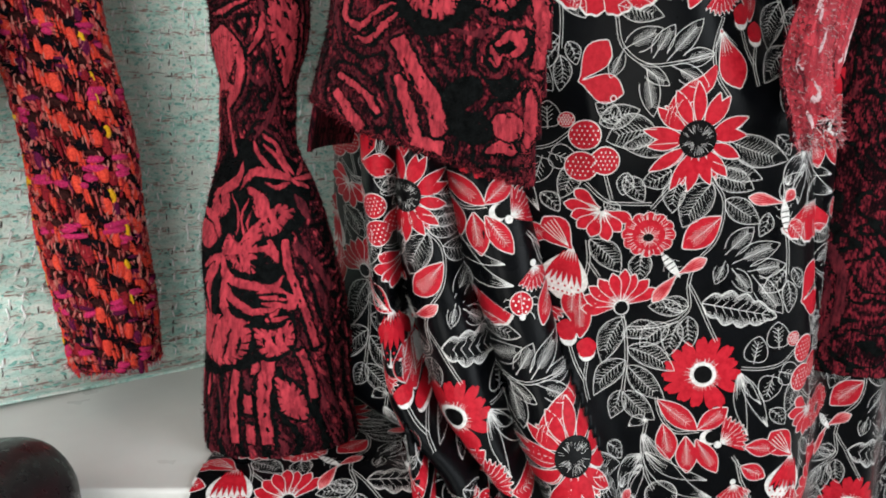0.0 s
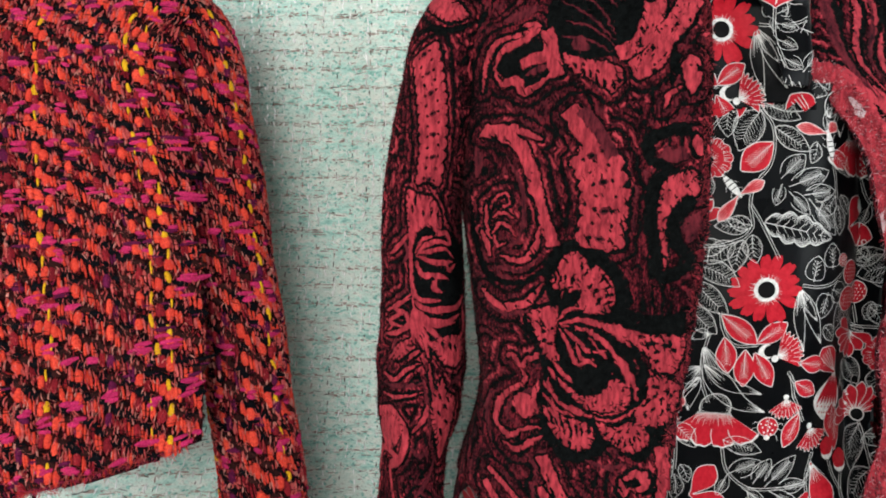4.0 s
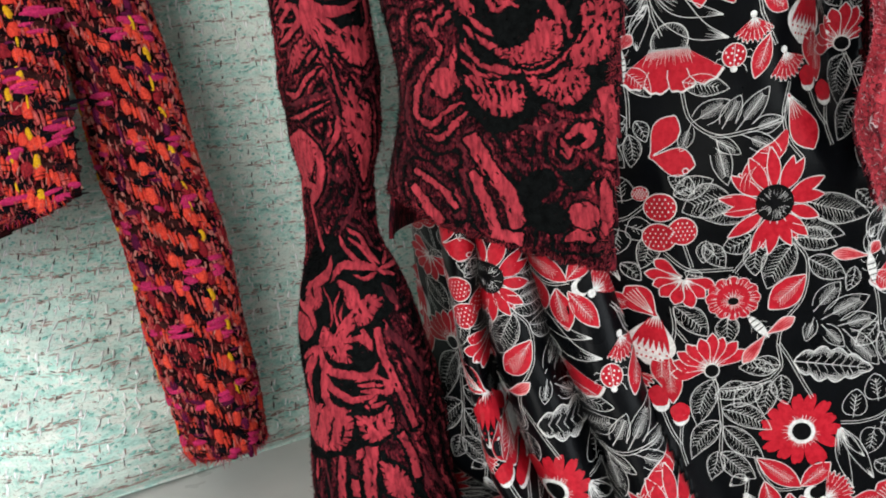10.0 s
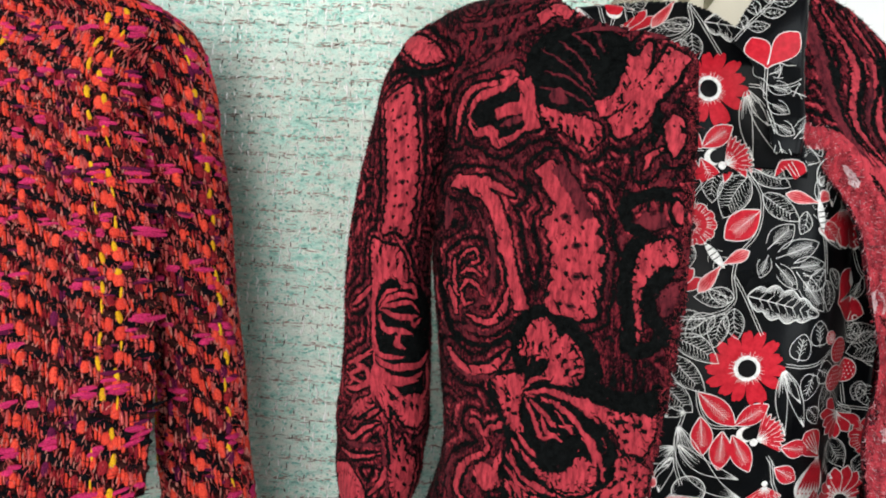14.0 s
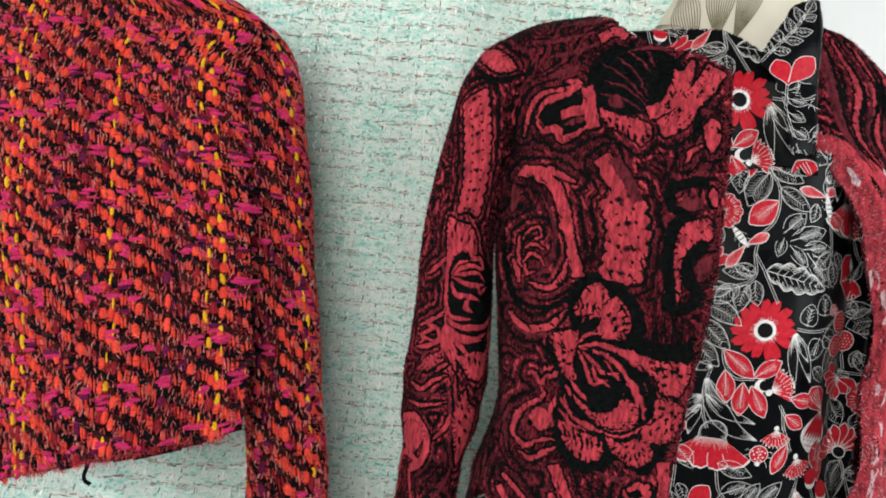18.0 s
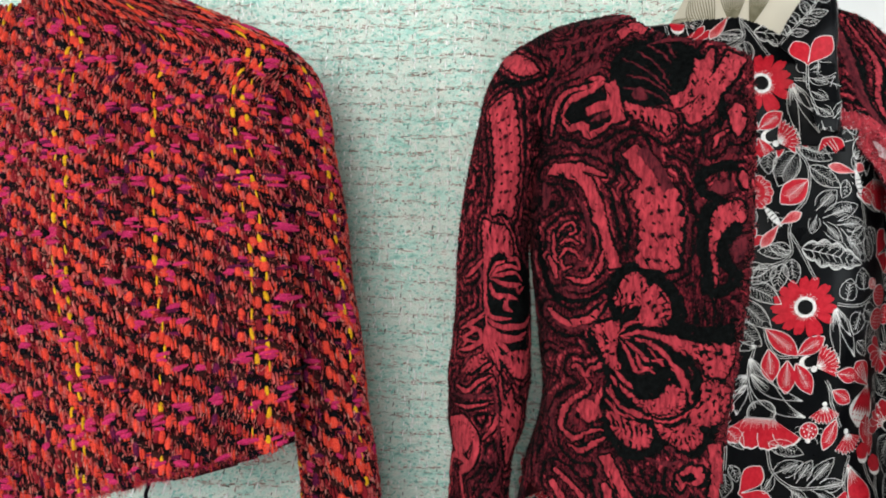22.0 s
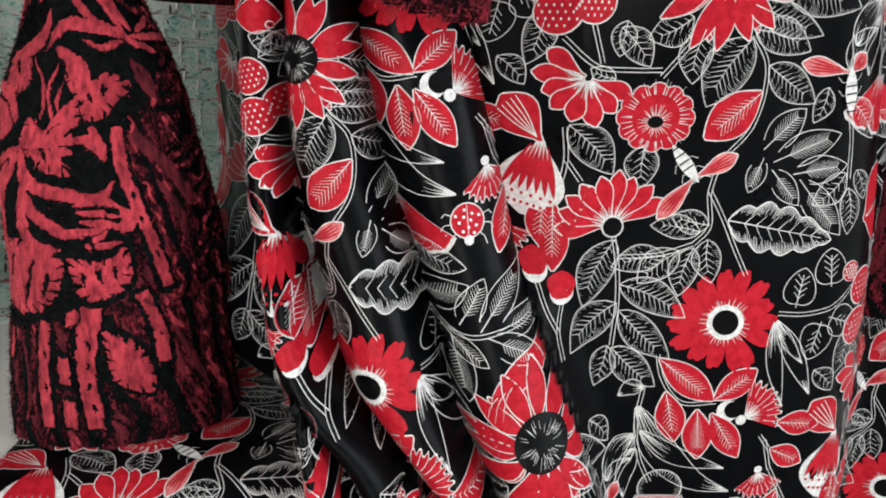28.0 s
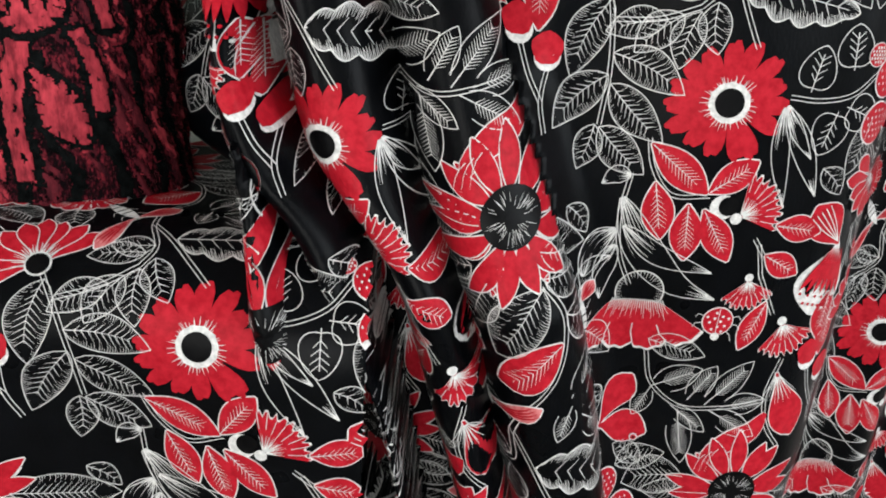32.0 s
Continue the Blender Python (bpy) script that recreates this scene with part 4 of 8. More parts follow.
    for b, t, h in (((0.1120, 0.7690), (0.1230, 0.7560), 0.0050), ((0.1270, 0.6790), (0.1120, 0.6640), 0.0062), ((0.1290, 0.6720), (0.1310, 0.6500), 0.0058), ((0.1330, 0.6800), (0.1400, 0.6660), 0.0048), ((0.2250, 0.7900), (0.2370, 0.7780), 0.0056), ((0.1130, 0.7180), (0.1080, 0.7020), 0.0050)):
        white_leaf(k, b, t, h, r)
    stem(k, (0.1242, 0.7128), (0.1280, 0.6960), (0.1290, 0.6760))
    # stems
    stem(k, (0.1741, 0.9486), (0.1826, 0.9357), (0.1834, 0.9239), (0.1799, 0.9089), (0.1670, 0.8918), (0.1637, 0.8792), (0.1642, 0.8605), (0.1584, 0.8540))
    stem(k, (0.1637, 0.8792), (0.1697, 0.8688), (0.1784, 0.8506), (0.1839, 0.8397))
    stem(k, (0.1358, 0.9300), (0.1485, 0.9467))
    stem(k, (0.0934, 0.9459), (0.1076, 0.9340), (0.1227, 0.9327), (0.1356, 0.9329))
    stem(k, (0.1048, 0.9517), (0.1097, 0.9355))
    stem(k, (0.0970, 0.9067), (0.0986, 0.8915), (0.0940, 0.8711)), stem(k, (0.0986, 0.8915), (0.1051, 0.8822))
    stem(k, (0.1208, 0.8606), (0.1239, 0.8458), (0.1254, 0.8273), (0.1236, 0.8030))
    stem(k, (0.1251, 0.8466), (0.1428, 0.8482), (0.1584, 0.8540))
    stem(k, (0.1461, 0.7992), (0.1489, 0.7874), (0.1582, 0.7754), (0.1754, 0.7761))
    stem(k, (0.1404, 0.7830), (0.1381, 0.7608), (0.1413, 0.7436), (0.1478, 0.7298))
    stem(k, (0.2034, 0.7539), (0.2084, 0.7363)), stem(k, (0.2004, 0.7568), (0.2069, 0.7480))
    stem(k, (0.2019, 0.8207), (0.2159, 0.8197), (0.2292, 0.8223), (0.2412, 0.8318))
    stem(k, (0.1622, 0.6951), (0.1675, 0.6773), (0.1821, 0.6661), (0.2017, 0.6671), (0.2238, 0.6722))
    stem(k, (0.2288, 0.6948), (0.2239, 0.6736), (0.2277, 0.6575), (0.2356, 0.6467)), stem(k, (0.2070, 0.7399), (0.2188, 0.7180))
    # dark leaves with white margins
    for b, t, h in (((0.1735, 0.9471), (0.1566, 0.9174), 0.0112), ((0.1738, 0.9507), (0.2029, 0.9418), 0.0080), ((0.1834, 0.9354), (0.2095, 0.9190), 0.0078), ((0.1519, 0.9503), (0.1491, 0.9272), 0.0074),
                    ((0.1461, 0.9552), (0.1283, 0.9461), 0.0072), ((0.1188, 0.9533), (0.1165, 0.9384), 0.0055), ((0.1168, 0.9505), (0.1304, 0.9343), 0.0066), ((0.0988, 0.9079), (0.1188, 0.8861), 0.0084), ((0.1325, 0.9001), (0.1327, 0.8799), 0.0078),
                    ((0.1647, 0.8632), (0.1474, 0.8672), 0.0058), ((0.1610, 0.8599), (0.1383, 0.8623), 0.0058),
                    ((0.1647, 0.8564), (0.1678, 0.8359), 0.0068), ((0.1586, 0.8523), (0.1532, 0.8288), 0.0068), ((0.1523, 0.8504), (0.1343, 0.8340), 0.0074), ((0.1460, 0.8482), (0.1215, 0.8416), 0.0066)):
        white_leaf(k, b, t, h, r, r.uniform(-0.08, 0.08))
    for b, t, h in (((0.1225, 0.8549), (0.1086, 0.8223), 0.0088), ((0.1259, 0.8332), (0.1572, 0.8184), 0.0082), ((0.1250, 0.8242), (0.1022, 0.8014), 0.0084), ((0.1264, 0.8204), (0.1513, 0.7977), 0.0080),
                    ((0.1216, 0.8030), (0.1153, 0.7837), 0.0064), ((0.1237, 0.8021), (0.1455, 0.7829), 0.0080), ((0.2448, 0.8125), (0.2370, 0.7868), 0.0070),
                    ((0.1349, 0.9812), (0.1045, 0.9737), 0.0115), ((0.1816, 0.9737), (0.2239, 0.9607), 0.0100), ((0.1125, 0.9852), (0.0967, 0.9973), 0.0060), ((0.1723, 0.9607), (0.2077, 0.9486), 0.0070),
                    ((0.1622, 0.7014), (0.1903, 0.6945), 0.0068), ((0.1242, 0.7128), (0.1433, 0.6941), 0.0070), ((0.1555, 0.6301), (0.1802, 0.6384), 0.0076), ((0.2046, 0.6178), (0.1711, 0.6148), 0.0085)):
        white_leaf(k, b, t, h, r, r.uniform(-0.08, 0.08))
    oak_leaf(k, (0.1733, 0.8656), (0.2247, 0.8557), 0.0122, r)
    # feathery leaves
    for b, t, h in (((0.1869, 0.8982), (0.2056, 0.9164), 0.0075), ((0.1924, 0.8923), (0.2244, 0.9054), 0.0075), ((0.2029, 0.8865), (0.2293, 0.8909), 0.0066), ((0.2064, 0.8842), (0.2289, 0.8579), 0.0072),
                    ((0.1921, 0.8888), (0.2069, 0.8721), 0.0055), ((0.1874, 0.8943), (0.1814, 0.8785), 0.0048),
                    ((0.1678, 0.6752), (0.1906, 0.6876), 0.0070), ((0.1861, 0.6698), (0.1974, 0.6898), 0.0058), ((0.1945, 0.6681), (0.2148, 0.6933), 0.0062), ((0.2026, 0.6679), (0.2241, 0.6728), 0.0058),
                    ((0.1973, 0.6655), (0.2217, 0.6525), 0.0060), ((0.1825, 0.6642), (0.1886, 0.6339), 0.0062), ((0.1787, 0.6659), (0.1970, 0.6532), 0.0048), ((0.1679, 0.6747), (0.1611, 0.6578), 0.0048)):
        fine_leaf(k, b, t, h, r)
    heart_leaf(k, (0.2120, 0.8328), 0.0088, r.uniform(-0.2, 0.2), r), heart_leaf(k, (0.2268, 0.8424), 0.0086, 0.1, r)
    heart_leaf(k, (0.2376, 0.8146), 0.0086, -1.9, r), heart_leaf(k, (0.2228, 0.8059), 0.0090, 2.9, r)
    # drooping straps
    strap_leaf(k, [(0.2003, 0.8164), (0.2019, 0.7986), (0.2092, 0.7727)], 0.0042, r), strap_leaf(k, [(0.2015, 0.8163), (0.2119, 0.8002), (0.2243, 0.7772)], 0.0052, r), strap_leaf(k, [(0.2014, 0.8172), (0.2086, 0.8057), (0.2176, 0.7944)], 0.0030, r)
    strap_leaf(k, [(0.1380, 0.7720), (0.1504, 0.7492), (0.1698, 0.7312), (0.1883, 0.7252)], 0.0085, r), strap_leaf(k, [(0.1405, 0.7589), (0.1558, 0.7471), (0.1840, 0.7388)], 0.0050, r)
    strap_leaf(k, [(0.1375, 0.7570), (0.1279, 0.7477), (0.1232, 0.7284)], 0.0068, r), strap_leaf(k, [(0.1385, 0.7494), (0.1339, 0.7379), (0.1336, 0.7232)], 0.0055, r), strap_leaf(k, [(0.1405, 0.7821), (0.1346, 0.7822), (0.1281, 0.7777)], 0.0040, r)
    strap_leaf(k, [(0.1231, 0.7364), (0.1278, 0.7480), (0.1370, 0.7563)], 0.0066, r), strap_leaf(k, [(0.1226, 0.7247), (0.1252, 0.7365), (0.1368, 0.7440)], 0.0060, r)
    return k.done()


flowers = repeat()
UP, ACROSS = np.array([-0.056, 0.355]), np.array([0.158, -0.147])


def lattice(i0, i1, j0, j1):
    return [i * ACROSS + j * UP for i in range(i0, i1 + 1) for j in range(j0, j1 + 1)]


# ---- the printed satin draped on the dress form ----
satin_thing = thing("draped_satin", (0.10, 0.60, 0.75), "black satin printed with red flowers and white leaves, draped and pleated", "fabric")

left_edge = lerp([(0.40, 0.205), (0.607, 0.153), (0.69, 0.134), (0.75, 0.116), (0.81, 0.093), (0.85, 0.078), (0.91, 0.066), (0.96, 0.057), (1.05, 0.045), (1.45, 0.03)])
right_edge = lerp([(0.40, 0.262), (0.61, 0.262), (0.72, 0.262), (0.836, 0.256), (0.89, 0.252), (0.964, 0.243), (1.02, 0.225), (1.1, 0.225), (1.45, 0.22)])
panel_y = lerp([(0.40, 0.498), (0.75, 0.503), (0.92, 0.506), (1.07, 0.496), (1.17, 0.488), (1.27, 0.490), (1.36, 0.488), (1.45, 0.50)])


def panel_f(u, v):
    u, v = np.asarray(u, float), np.asarray(v, float)
    l, r = left_edge(v), right_edge(v)
    y = panel_y(v) + 0.0026 * np.sin(u * 55 + v * 9) + 0.0022 * np.sin(u * 23 - v * 31)
    y = y + 0.020 * np.clip((u - r + 0.030) / 0.03, 0, 1.5) ** 2 * step(1.02, 0.96, v)
    y = y - 0.010 * np.clip((l + 0.016 - u) / 0.016, 0, 2) ** 1.5 * step(0.86, 0.80, v)
    # above, the margin rolls back along a crease
    y = y + 0.80 * np.clip(l + 0.041 * step(0.80, 0.90, v) - u, 0, 0.05) * step(0.79, 0.86, v) * step(1.04, 0.98, v)
    y = y + 0.034 * np.clip((u - 0.150) / 0.05, 0, 1.3) ** 2 * step(0.98, 1.08, v)
    return np.stack([u, y, v], -1)


neckline = lerp([(0.0, 1.435), (0.06, 1.428), (0.09, 1.415), (0.115, 1.395), (0.13, 1.385), (0.17, 1.36), (0.3, 1.33)])
panel = Cloth(panel_f, 0.02, 0.285, 0.40, 1.45, lambda u, v: (u > left_edge(v) - 0.004) & (u < right_edge(v) + 0.012) & (v < 1.325))
front = part("front_panel", panel.mesh("front_panel", satin, 0.003, 0.0006), satin_thing)


def panel_flat(uv):
    out = uv.copy()
    out[:, 0] += 0.010 * step(1.02, 1.2, uv[:, 1]) - 0.012 * step(1.2, 1.4, uv[:, 1])
    return out


lay("flower_print", panel, flowers, lattice(-2, 2, -3, 3), PRINT, front, "red, white and black flower print", to_flat=panel_flat)


def yoke_f(u, v):
    """The upper piece under the collar: it hangs in a shallow cowl over the panel."""
    u, v = np.asarray(u, float), np.asarray(v, float)
    sag = 0.010 * np.sin((v - 1.30) / 0.11 * np.pi) + 0.006 * np.sin(u * 70 + v * 40)
    y = 0.484 - sag * 0.6 + 0.35 * np.clip(v - 1.375, 0, 1) + 1.0 * np.clip(0.074 - u, 0, 1) + 0.25 * np.clip(u - 0.15, 0, 1)
    return np.stack([u, y, v - 0.02 * np.clip(u - 0.10, 0, 1)], -1)


yoke = Cloth(yoke_f, 0.02, 0.195, 1.295, 1.44, lambda u, v: (v < neckline(u)) & (u < 0.147 + 0.30 * np.clip(1.345 - v, 0, 1)) & (v > 1.302 + 0.006 * np.sin(u * 60) + 0.18 * np.clip(u - 0.15, 0, 1)))
yoke_ob = part("cowl_front", yoke.mesh("cowl_front", satin, 0.0014, 0.0006), satin_thing)
lay("flower_print", yoke, flowers, [s + np.array([-0.087, 0.541]) for s in lattice(-2, 2, -2, 2)], PRINT, yoke_ob, "red, white and black flower print")

# soft pleats at the side: each shows a rounded strip of cloth between two folds, the rest is tucked behind


def set_on(p0, p1, q0, q1):
    """Turns and scales the print so that two of its places come to lie on two places of a strip."""
    p0, p1, q0, q1 = (complex(*p) for p in (p0, p1, q0, q1))
    k = (q1 - q0) / (p1 - p0)

    def f(uv):
        w = (uv[:, 0] + 1j * uv[:, 1] - p0) * k + q0
        return np.stack([w.real, w.imag], -1)
    return f


fold_b = lerp([(0.99, -0.004), (0.95, -0.001), (0.905, 0.008), (0.878, 0.014), (0.857, 0.023), (0.838, 0.029), (0.818, 0.034), (0.796, 0.040), (0.769, 0.048), (0.744, 0.060), (0.716, 0.072), (0.685, 0.081), (0.653, 0.089), (0.607, 0.104), (0.564, 0.122), (0.40, 0.16)])
fold_c = lerp([(0.99, -0.036), (0.945, -0.033), (0.903, -0.030), (0.862, -0.022), (0.823, -0.011), (0.804, -0.006), (0.78, 0.004), (0.765, 0.016), (0.739, 0.036), (0.708, 0.049), (0.679, 0.057), (0.642, 0.069), (0.606, 0.080), (0.56, 0.088), (0.40, 0.11)])
fold_d = lerp([(0.99, -0.064), (0.96, -0.062), (0.898, -0.056), (0.862, -0.051), (0.833, -0.043), (0.80, -0.036), (0.78, -0.026), (0.765, -0.012), (0.748, 0.0), (0.73, 0.010), (0.71, 0.020), (0.69, 0.03), (0.60, 0.05), (0.40, 0.08)])
edge_d = lerp([(0.99, -0.032), (0.945, -0.033), (0.903, -0.035), (0.879, -0.033), (0.833, -0.024), (0.804, -0.013), (0.785, 0.0), (0.758, 0.024), (0.73, 0.028), (0.71, 0.032), (0.69, 0.038), (0.60, 0.057), (0.40, 0.085)])
fold_f = lerp([(0.80, -0.028), (0.758, -0.021), (0.739, -0.019), (0.711, -0.016), (0.691, -0.007), (0.663, 0.0), (0.631, 0.009), (0.598, 0.021), (0.558, 0.032), (0.40, 0.06)])
edge_f = lerp([(0.80, -0.024), (0.758, -0.008), (0.734, 0.0), (0.712, 0.012), (0.691, 0.019), (0.661, 0.022), (0.634, 0.030), (0.611, 0.043), (0.586, 0.057), (0.559, 0.065), (0.40, 0.09)])
fold_e = lerp([(0.99, -0.098), (0.90, -0.096), (0.85, -0.092), (0.80, -0.088), (0.77, -0.07), (0.74, -0.02), (0.70, 0.0), (0.60, 0.02), (0.40, 0.06)])
# left and right fold, how far each strip stands back, how round it is, and two places of its print
STRIPS = ((fold_b, lambda v: left_edge(v) + 0.004, 0.006, 0.050, ((0.1923, 0.7141), (0.217, 0.6201), (0.052, 0.866), (0.085, 0.771))),
          (fold_c, lambda v: fold_b(v) + 0.004, 0.006, 0.034, ((0.161, 0.9751), (0.1758, 0.8169), (-0.026, 0.934), (0.008, 0.793))),
          (fold_d, edge_d, 0.002, 0.030, ((0.0904, 0.9566), (0.0934, 0.8402), (-0.045, 0.908), (-0.018, 0.809))),
          (fold_f, edge_f, -0.006, 0.024, ((0.161, 0.9751), (0.1758, 0.8169), (-0.009, 0.726), (0.045, 0.587))),
          (fold_e, lambda v: fold_b(v) + 0.004, 0.085, 0.030, ((0.1019, 0.93), (0.0917, 0.977), (-0.081, 0.929), (-0.0915, 0.976))))


def strip_f(i):
    left, right, back, deep, _ = STRIPS[i]

    def f(u, v):
        u, v = np.asarray(u, float), np.asarray(v, float)
        lo, hi = left(v), right(v)
        s = np.clip((u - (lo + hi) / 2) / np.maximum((hi - lo) / 2, 0.003), -1.3, 1.05 if i == 0 else 1.3)
        bend = np.where((s > 0) & (i == 0), (0.040 + 0.026 * step(0.88, 0.78, v)) * np.abs(s) ** 5, deep * np.abs(s) ** 2.6)
        y = 0.466 + 0.33 * np.clip(v - 0.77, -0.040, 0.3) + back + bend + 0.0022 * np.sin(u * 90 + v * 22 + i) + 0.004 * s
        y = y + 1.2 * np.clip(-u - 0.03, 0, 0.1) * step(0.80, 0.86, v)
        return np.stack([u, y, v], -1)
    return f


for i, (left, right, _, _, sits) in enumerate(STRIPS):
    top = 0.795 if i == 3 else 0.985
    strip = Cloth(strip_f(i), -0.11, 0.22, 0.40, top, lambda u, v, left=left, right=right, i=i: (u > left(v) - 0.003) & (u < right(v) + (0.014 if i == 0 else 0.003)))
    pleat = part("pleat", strip.mesh("pleat", satin, 0.0025, 0.0006), satin_thing)
    lay("flower_print", strip, flowers, lattice(-4, 3, -4, 3), PRINT, pleat, "red, white and black flower print", to_flat=set_on(*sits))

# the end that lies on the table and falls over its edge


def spread_f(u, v):
    """v runs down the cloth: over 0.80 it lies flat, below it rounds the edge and hangs."""
    u, v = np.asarray(u, float), np.asarray(v, float)
    s = 0.795 - v
    R = 0.045
    a = np.clip(s / R, 0, np.pi / 2)
    y = np.where(s < 0, 0.492 - s, 0.492 - R * np.sin(a))
    z = np.where(s < 0, 0.0, -R * (1 - np.cos(a)) - np.maximum(s - R * np.pi / 2, 0))
    z = z + 0.7505 + 0.002 * np.sin(u * 45 + v * 30) * step(0.02, -0.03, s) + 0.001
    y = y - 0.006 * np.sin(u * 38 + 1.2) * step(0.02, 0.10, s)
    return np.stack([u, y, z], -1)


spread = Cloth(spread_f, -0.166, 0.03, 0.42, 0.93)
lying = part("table_spread", spread.mesh("table_spread", satin, 0.003, 0.0006), satin_thing)


def spread_flat(uv):
    p = uv - np.array([0.175, 0.817])
    return turn2(p, 0.245) + np.array([-0.037, 0.736])


lay("flower_print", spread, flowers, lattice(-2, 2, -3, 2), PRINT, lying, "red, white and black flower print", to_flat=spread_flat)


def side_f(u, v):
    u, v = np.asarray(u, float), np.asarray(v, float)
    x = u - 0.01 + 0.04 * (0.9 - v)
    y = 0.550 + 0.60 * np.clip(u - 0.265, -0.06, 0.3) + 0.012 * np.sin((u - 0.05 * v) * 75)
    return np.stack([x, y, v], -1)


sidecloth = Cloth(side_f, 0.22, 0.52, 0.40, 1.02)
fold = part("side_fold", sidecloth.mesh("side_fold", satin, 0.004, 0.0006), satin_thing)
lay("flower_print", sidecloth, flowers, lattice(0, 3, -2, 3), PRINT, fold, "red, white and black flower print")

# ---- the velvet jacket on the dress form ----
CX, CY = 0.10, 0.60
body_a = lerp([(0.94, 0.205), (0.96, 0.205), (1.0, 0.198), (1.07, 0.181), (1.14, 0.188), (1.25, 0.203), (1.3, 0.206), (1.38, 0.212), (1.43, 0.20), (1.455, 0.12), (1.5, 0.10)])
body_b = lerp([(0.94, 0.146), (0.96, 0.146), (1.05, 0.137), (1.2, 0.14), (1.3, 0.136), (1.38, 0.126), (1.43, 0.098), (1.455, 0.06), (1.5, 0.02)])
front_edge = lerp([(0.94, 0.050), (0.957, 0.051), (1.0, 0.056), (1.056, 0.062), (1.12, 0.069), (1.2, 0.077), (1.29, 0.080), (1.40, 0.074), (1.455, 0.060)])
hem = lerp([(-0.3, 1.0), (-0.10, 0.998), (-0.08, 0.992), (-0.056, 0.980), (-0.012, 0.968), (0.027, 0.955), (0.052, 0.950), (0.1, 0.948)])


def torso_f(u, v):
    """u is the place across, v the height; past the side the cloth runs on round the back."""
    u, v = np.asarray(u, float), np.asarray(v, float)
    a, b = body_a(v), body_b(v)
    q = (u - CX) / a
    ang = np.where(q > -0.985, np.arcsin(np.clip(q, -0.985, 0.985)), -1.3974 + (q + 0.985) * 4.0)
    x, y = CX + a * np.sin(ang), CY - b * np.cos(ang)
    ripple = 0.0016 * np.sin(u * 40 + v * 23) + 0.003 * np.sin(u * 60) * step(1.04, 0.96, v)
    dart = 0.003 * np.exp(-((u + 0.020 - 0.02 * (v - 1.1)) / 0.004) ** 2) * step(1.36, 1.25, v)
    return np.stack([x, y + ripple + dart - 0.010 * step(0.03, 0.07, u) * step(1.42, 1.3, v), v], -1)


neck_cut = lerp([(-0.16, 1.456), (-0.045, 1.4365), (-0.030, 1.4385), (-0.018, 1.4305), (-0.004, 1.4133), (0.016, 1.402), (0.041, 1.3956), (0.0595, 1.390), (0.068, 1.384), (0.09, 1.38)])
torso = Cloth(torso_f, -0.16, 0.085, 0.945, 1.456, lambda u, v: (u < front_edge(v)) & (v < neck_cut(u)) & (v > hem(u)) & (u - CX > -1.12 * body_a(v)))
jacket = thing("velvet_jacket", (0.10, 0.60, 0.75), "open red and black cut velvet jacket on a dress form", "jacket")
left_front = part("front_panel", torso.mesh("front_panel", velvet, 0.003, 0.004), jacket)

SLEEVE = ((0.748, -0.121, 0.560, 0.056), (0.82, -0.125, 0.568, 0.053), (0.88, -0.131, 0.578, 0.048), (0.93, -0.134, 0.590, 0.041), (0.97, -0.140, 0.600, 0.030),
          (1.0, -0.140, 0.603, 0.030), (1.06, -0.137, 0.605, 0.040), (1.15, -0.134, 0.590, 0.038), (1.25, -0.134, 0.575, 0.033), (1.33, -0.119, 0.575, 0.036),
          (1.385, -0.104, 0.58, 0.038), (1.415, -0.096, 0.584, 0.024), (1.43, -0.09, 0.586, 0.004))
slx, sly, slr = (lerp([(r[0], r[k]) for r in SLEEVE]) for k in (1, 2, 3))


def sleeve_f(u, v):
    u, v = np.asarray(u, float), np.asarray(v, float)
    ph = u / 0.045
    r = slr(v) * (1 + 0.05 * np.sin(ph * 3 + v * 40) * step(1.1, 0.9, v) + 0.03 * np.sin(v * 120 + ph * 2) * step(0.92, 1.0, v) * step(1.16, 1.05, v))
    r = r * (1 + 0.22 * np.cos(2 * ph - 1.2) * step(0.90, 0.97, v) * step(1.22, 1.1, v))
    return np.stack([slx(v) + r * np.sin(ph), sly(v) - r * np.cos(ph), v], -1)


arm = Cloth(sleeve_f, -0.1413, 0.1413, 0.748, 1.43)
sleeve = part("sleeve", arm.mesh("sleeve", velvet, 0.003, 0.004), jacket)



def cuff_lining_f(u, v):
    u, v = np.asarray(u, float), np.asarray(v, float)
    p = sleeve_f(u, np.maximum(v, 0.748))
    c = np.stack([slx(v), sly(v), v], -1)
    out = c + (p - c) * 0.93
    out[..., 2] = v + 0.006
    return out


cuff_lining = Cloth(cuff_lining_f, -0.1413, 0.1413, 0.7465, 0.80)
part("cuff_lining", cuff_lining.mesh("cuff_lining", lining, 0.004, 0.001), jacket, "plain dark red lining")

# the other front, turned outwards, and the sleeve behind it
edge_x = lerp([(0.965, 0.214), (0.99, 0.212), (1.02, 0.208), (1.06, 0.209), (1.10, 0.212), (1.16, 0.213), (1.20, 0.211), (1.24, 0.206), (1.286, 0.189), (1.316, 0.171), (1.35, 0.154), (1.41, 0.152), (1.45, 0.153)])
edge_y = lerp([(0.965, 0.484), (1.10, 0.484), (1.2, 0.486), (1.3, 0.496), (1.35, 0.508), (1.40, 0.525), (1.45, 0.55), (1.47, 0.565)])
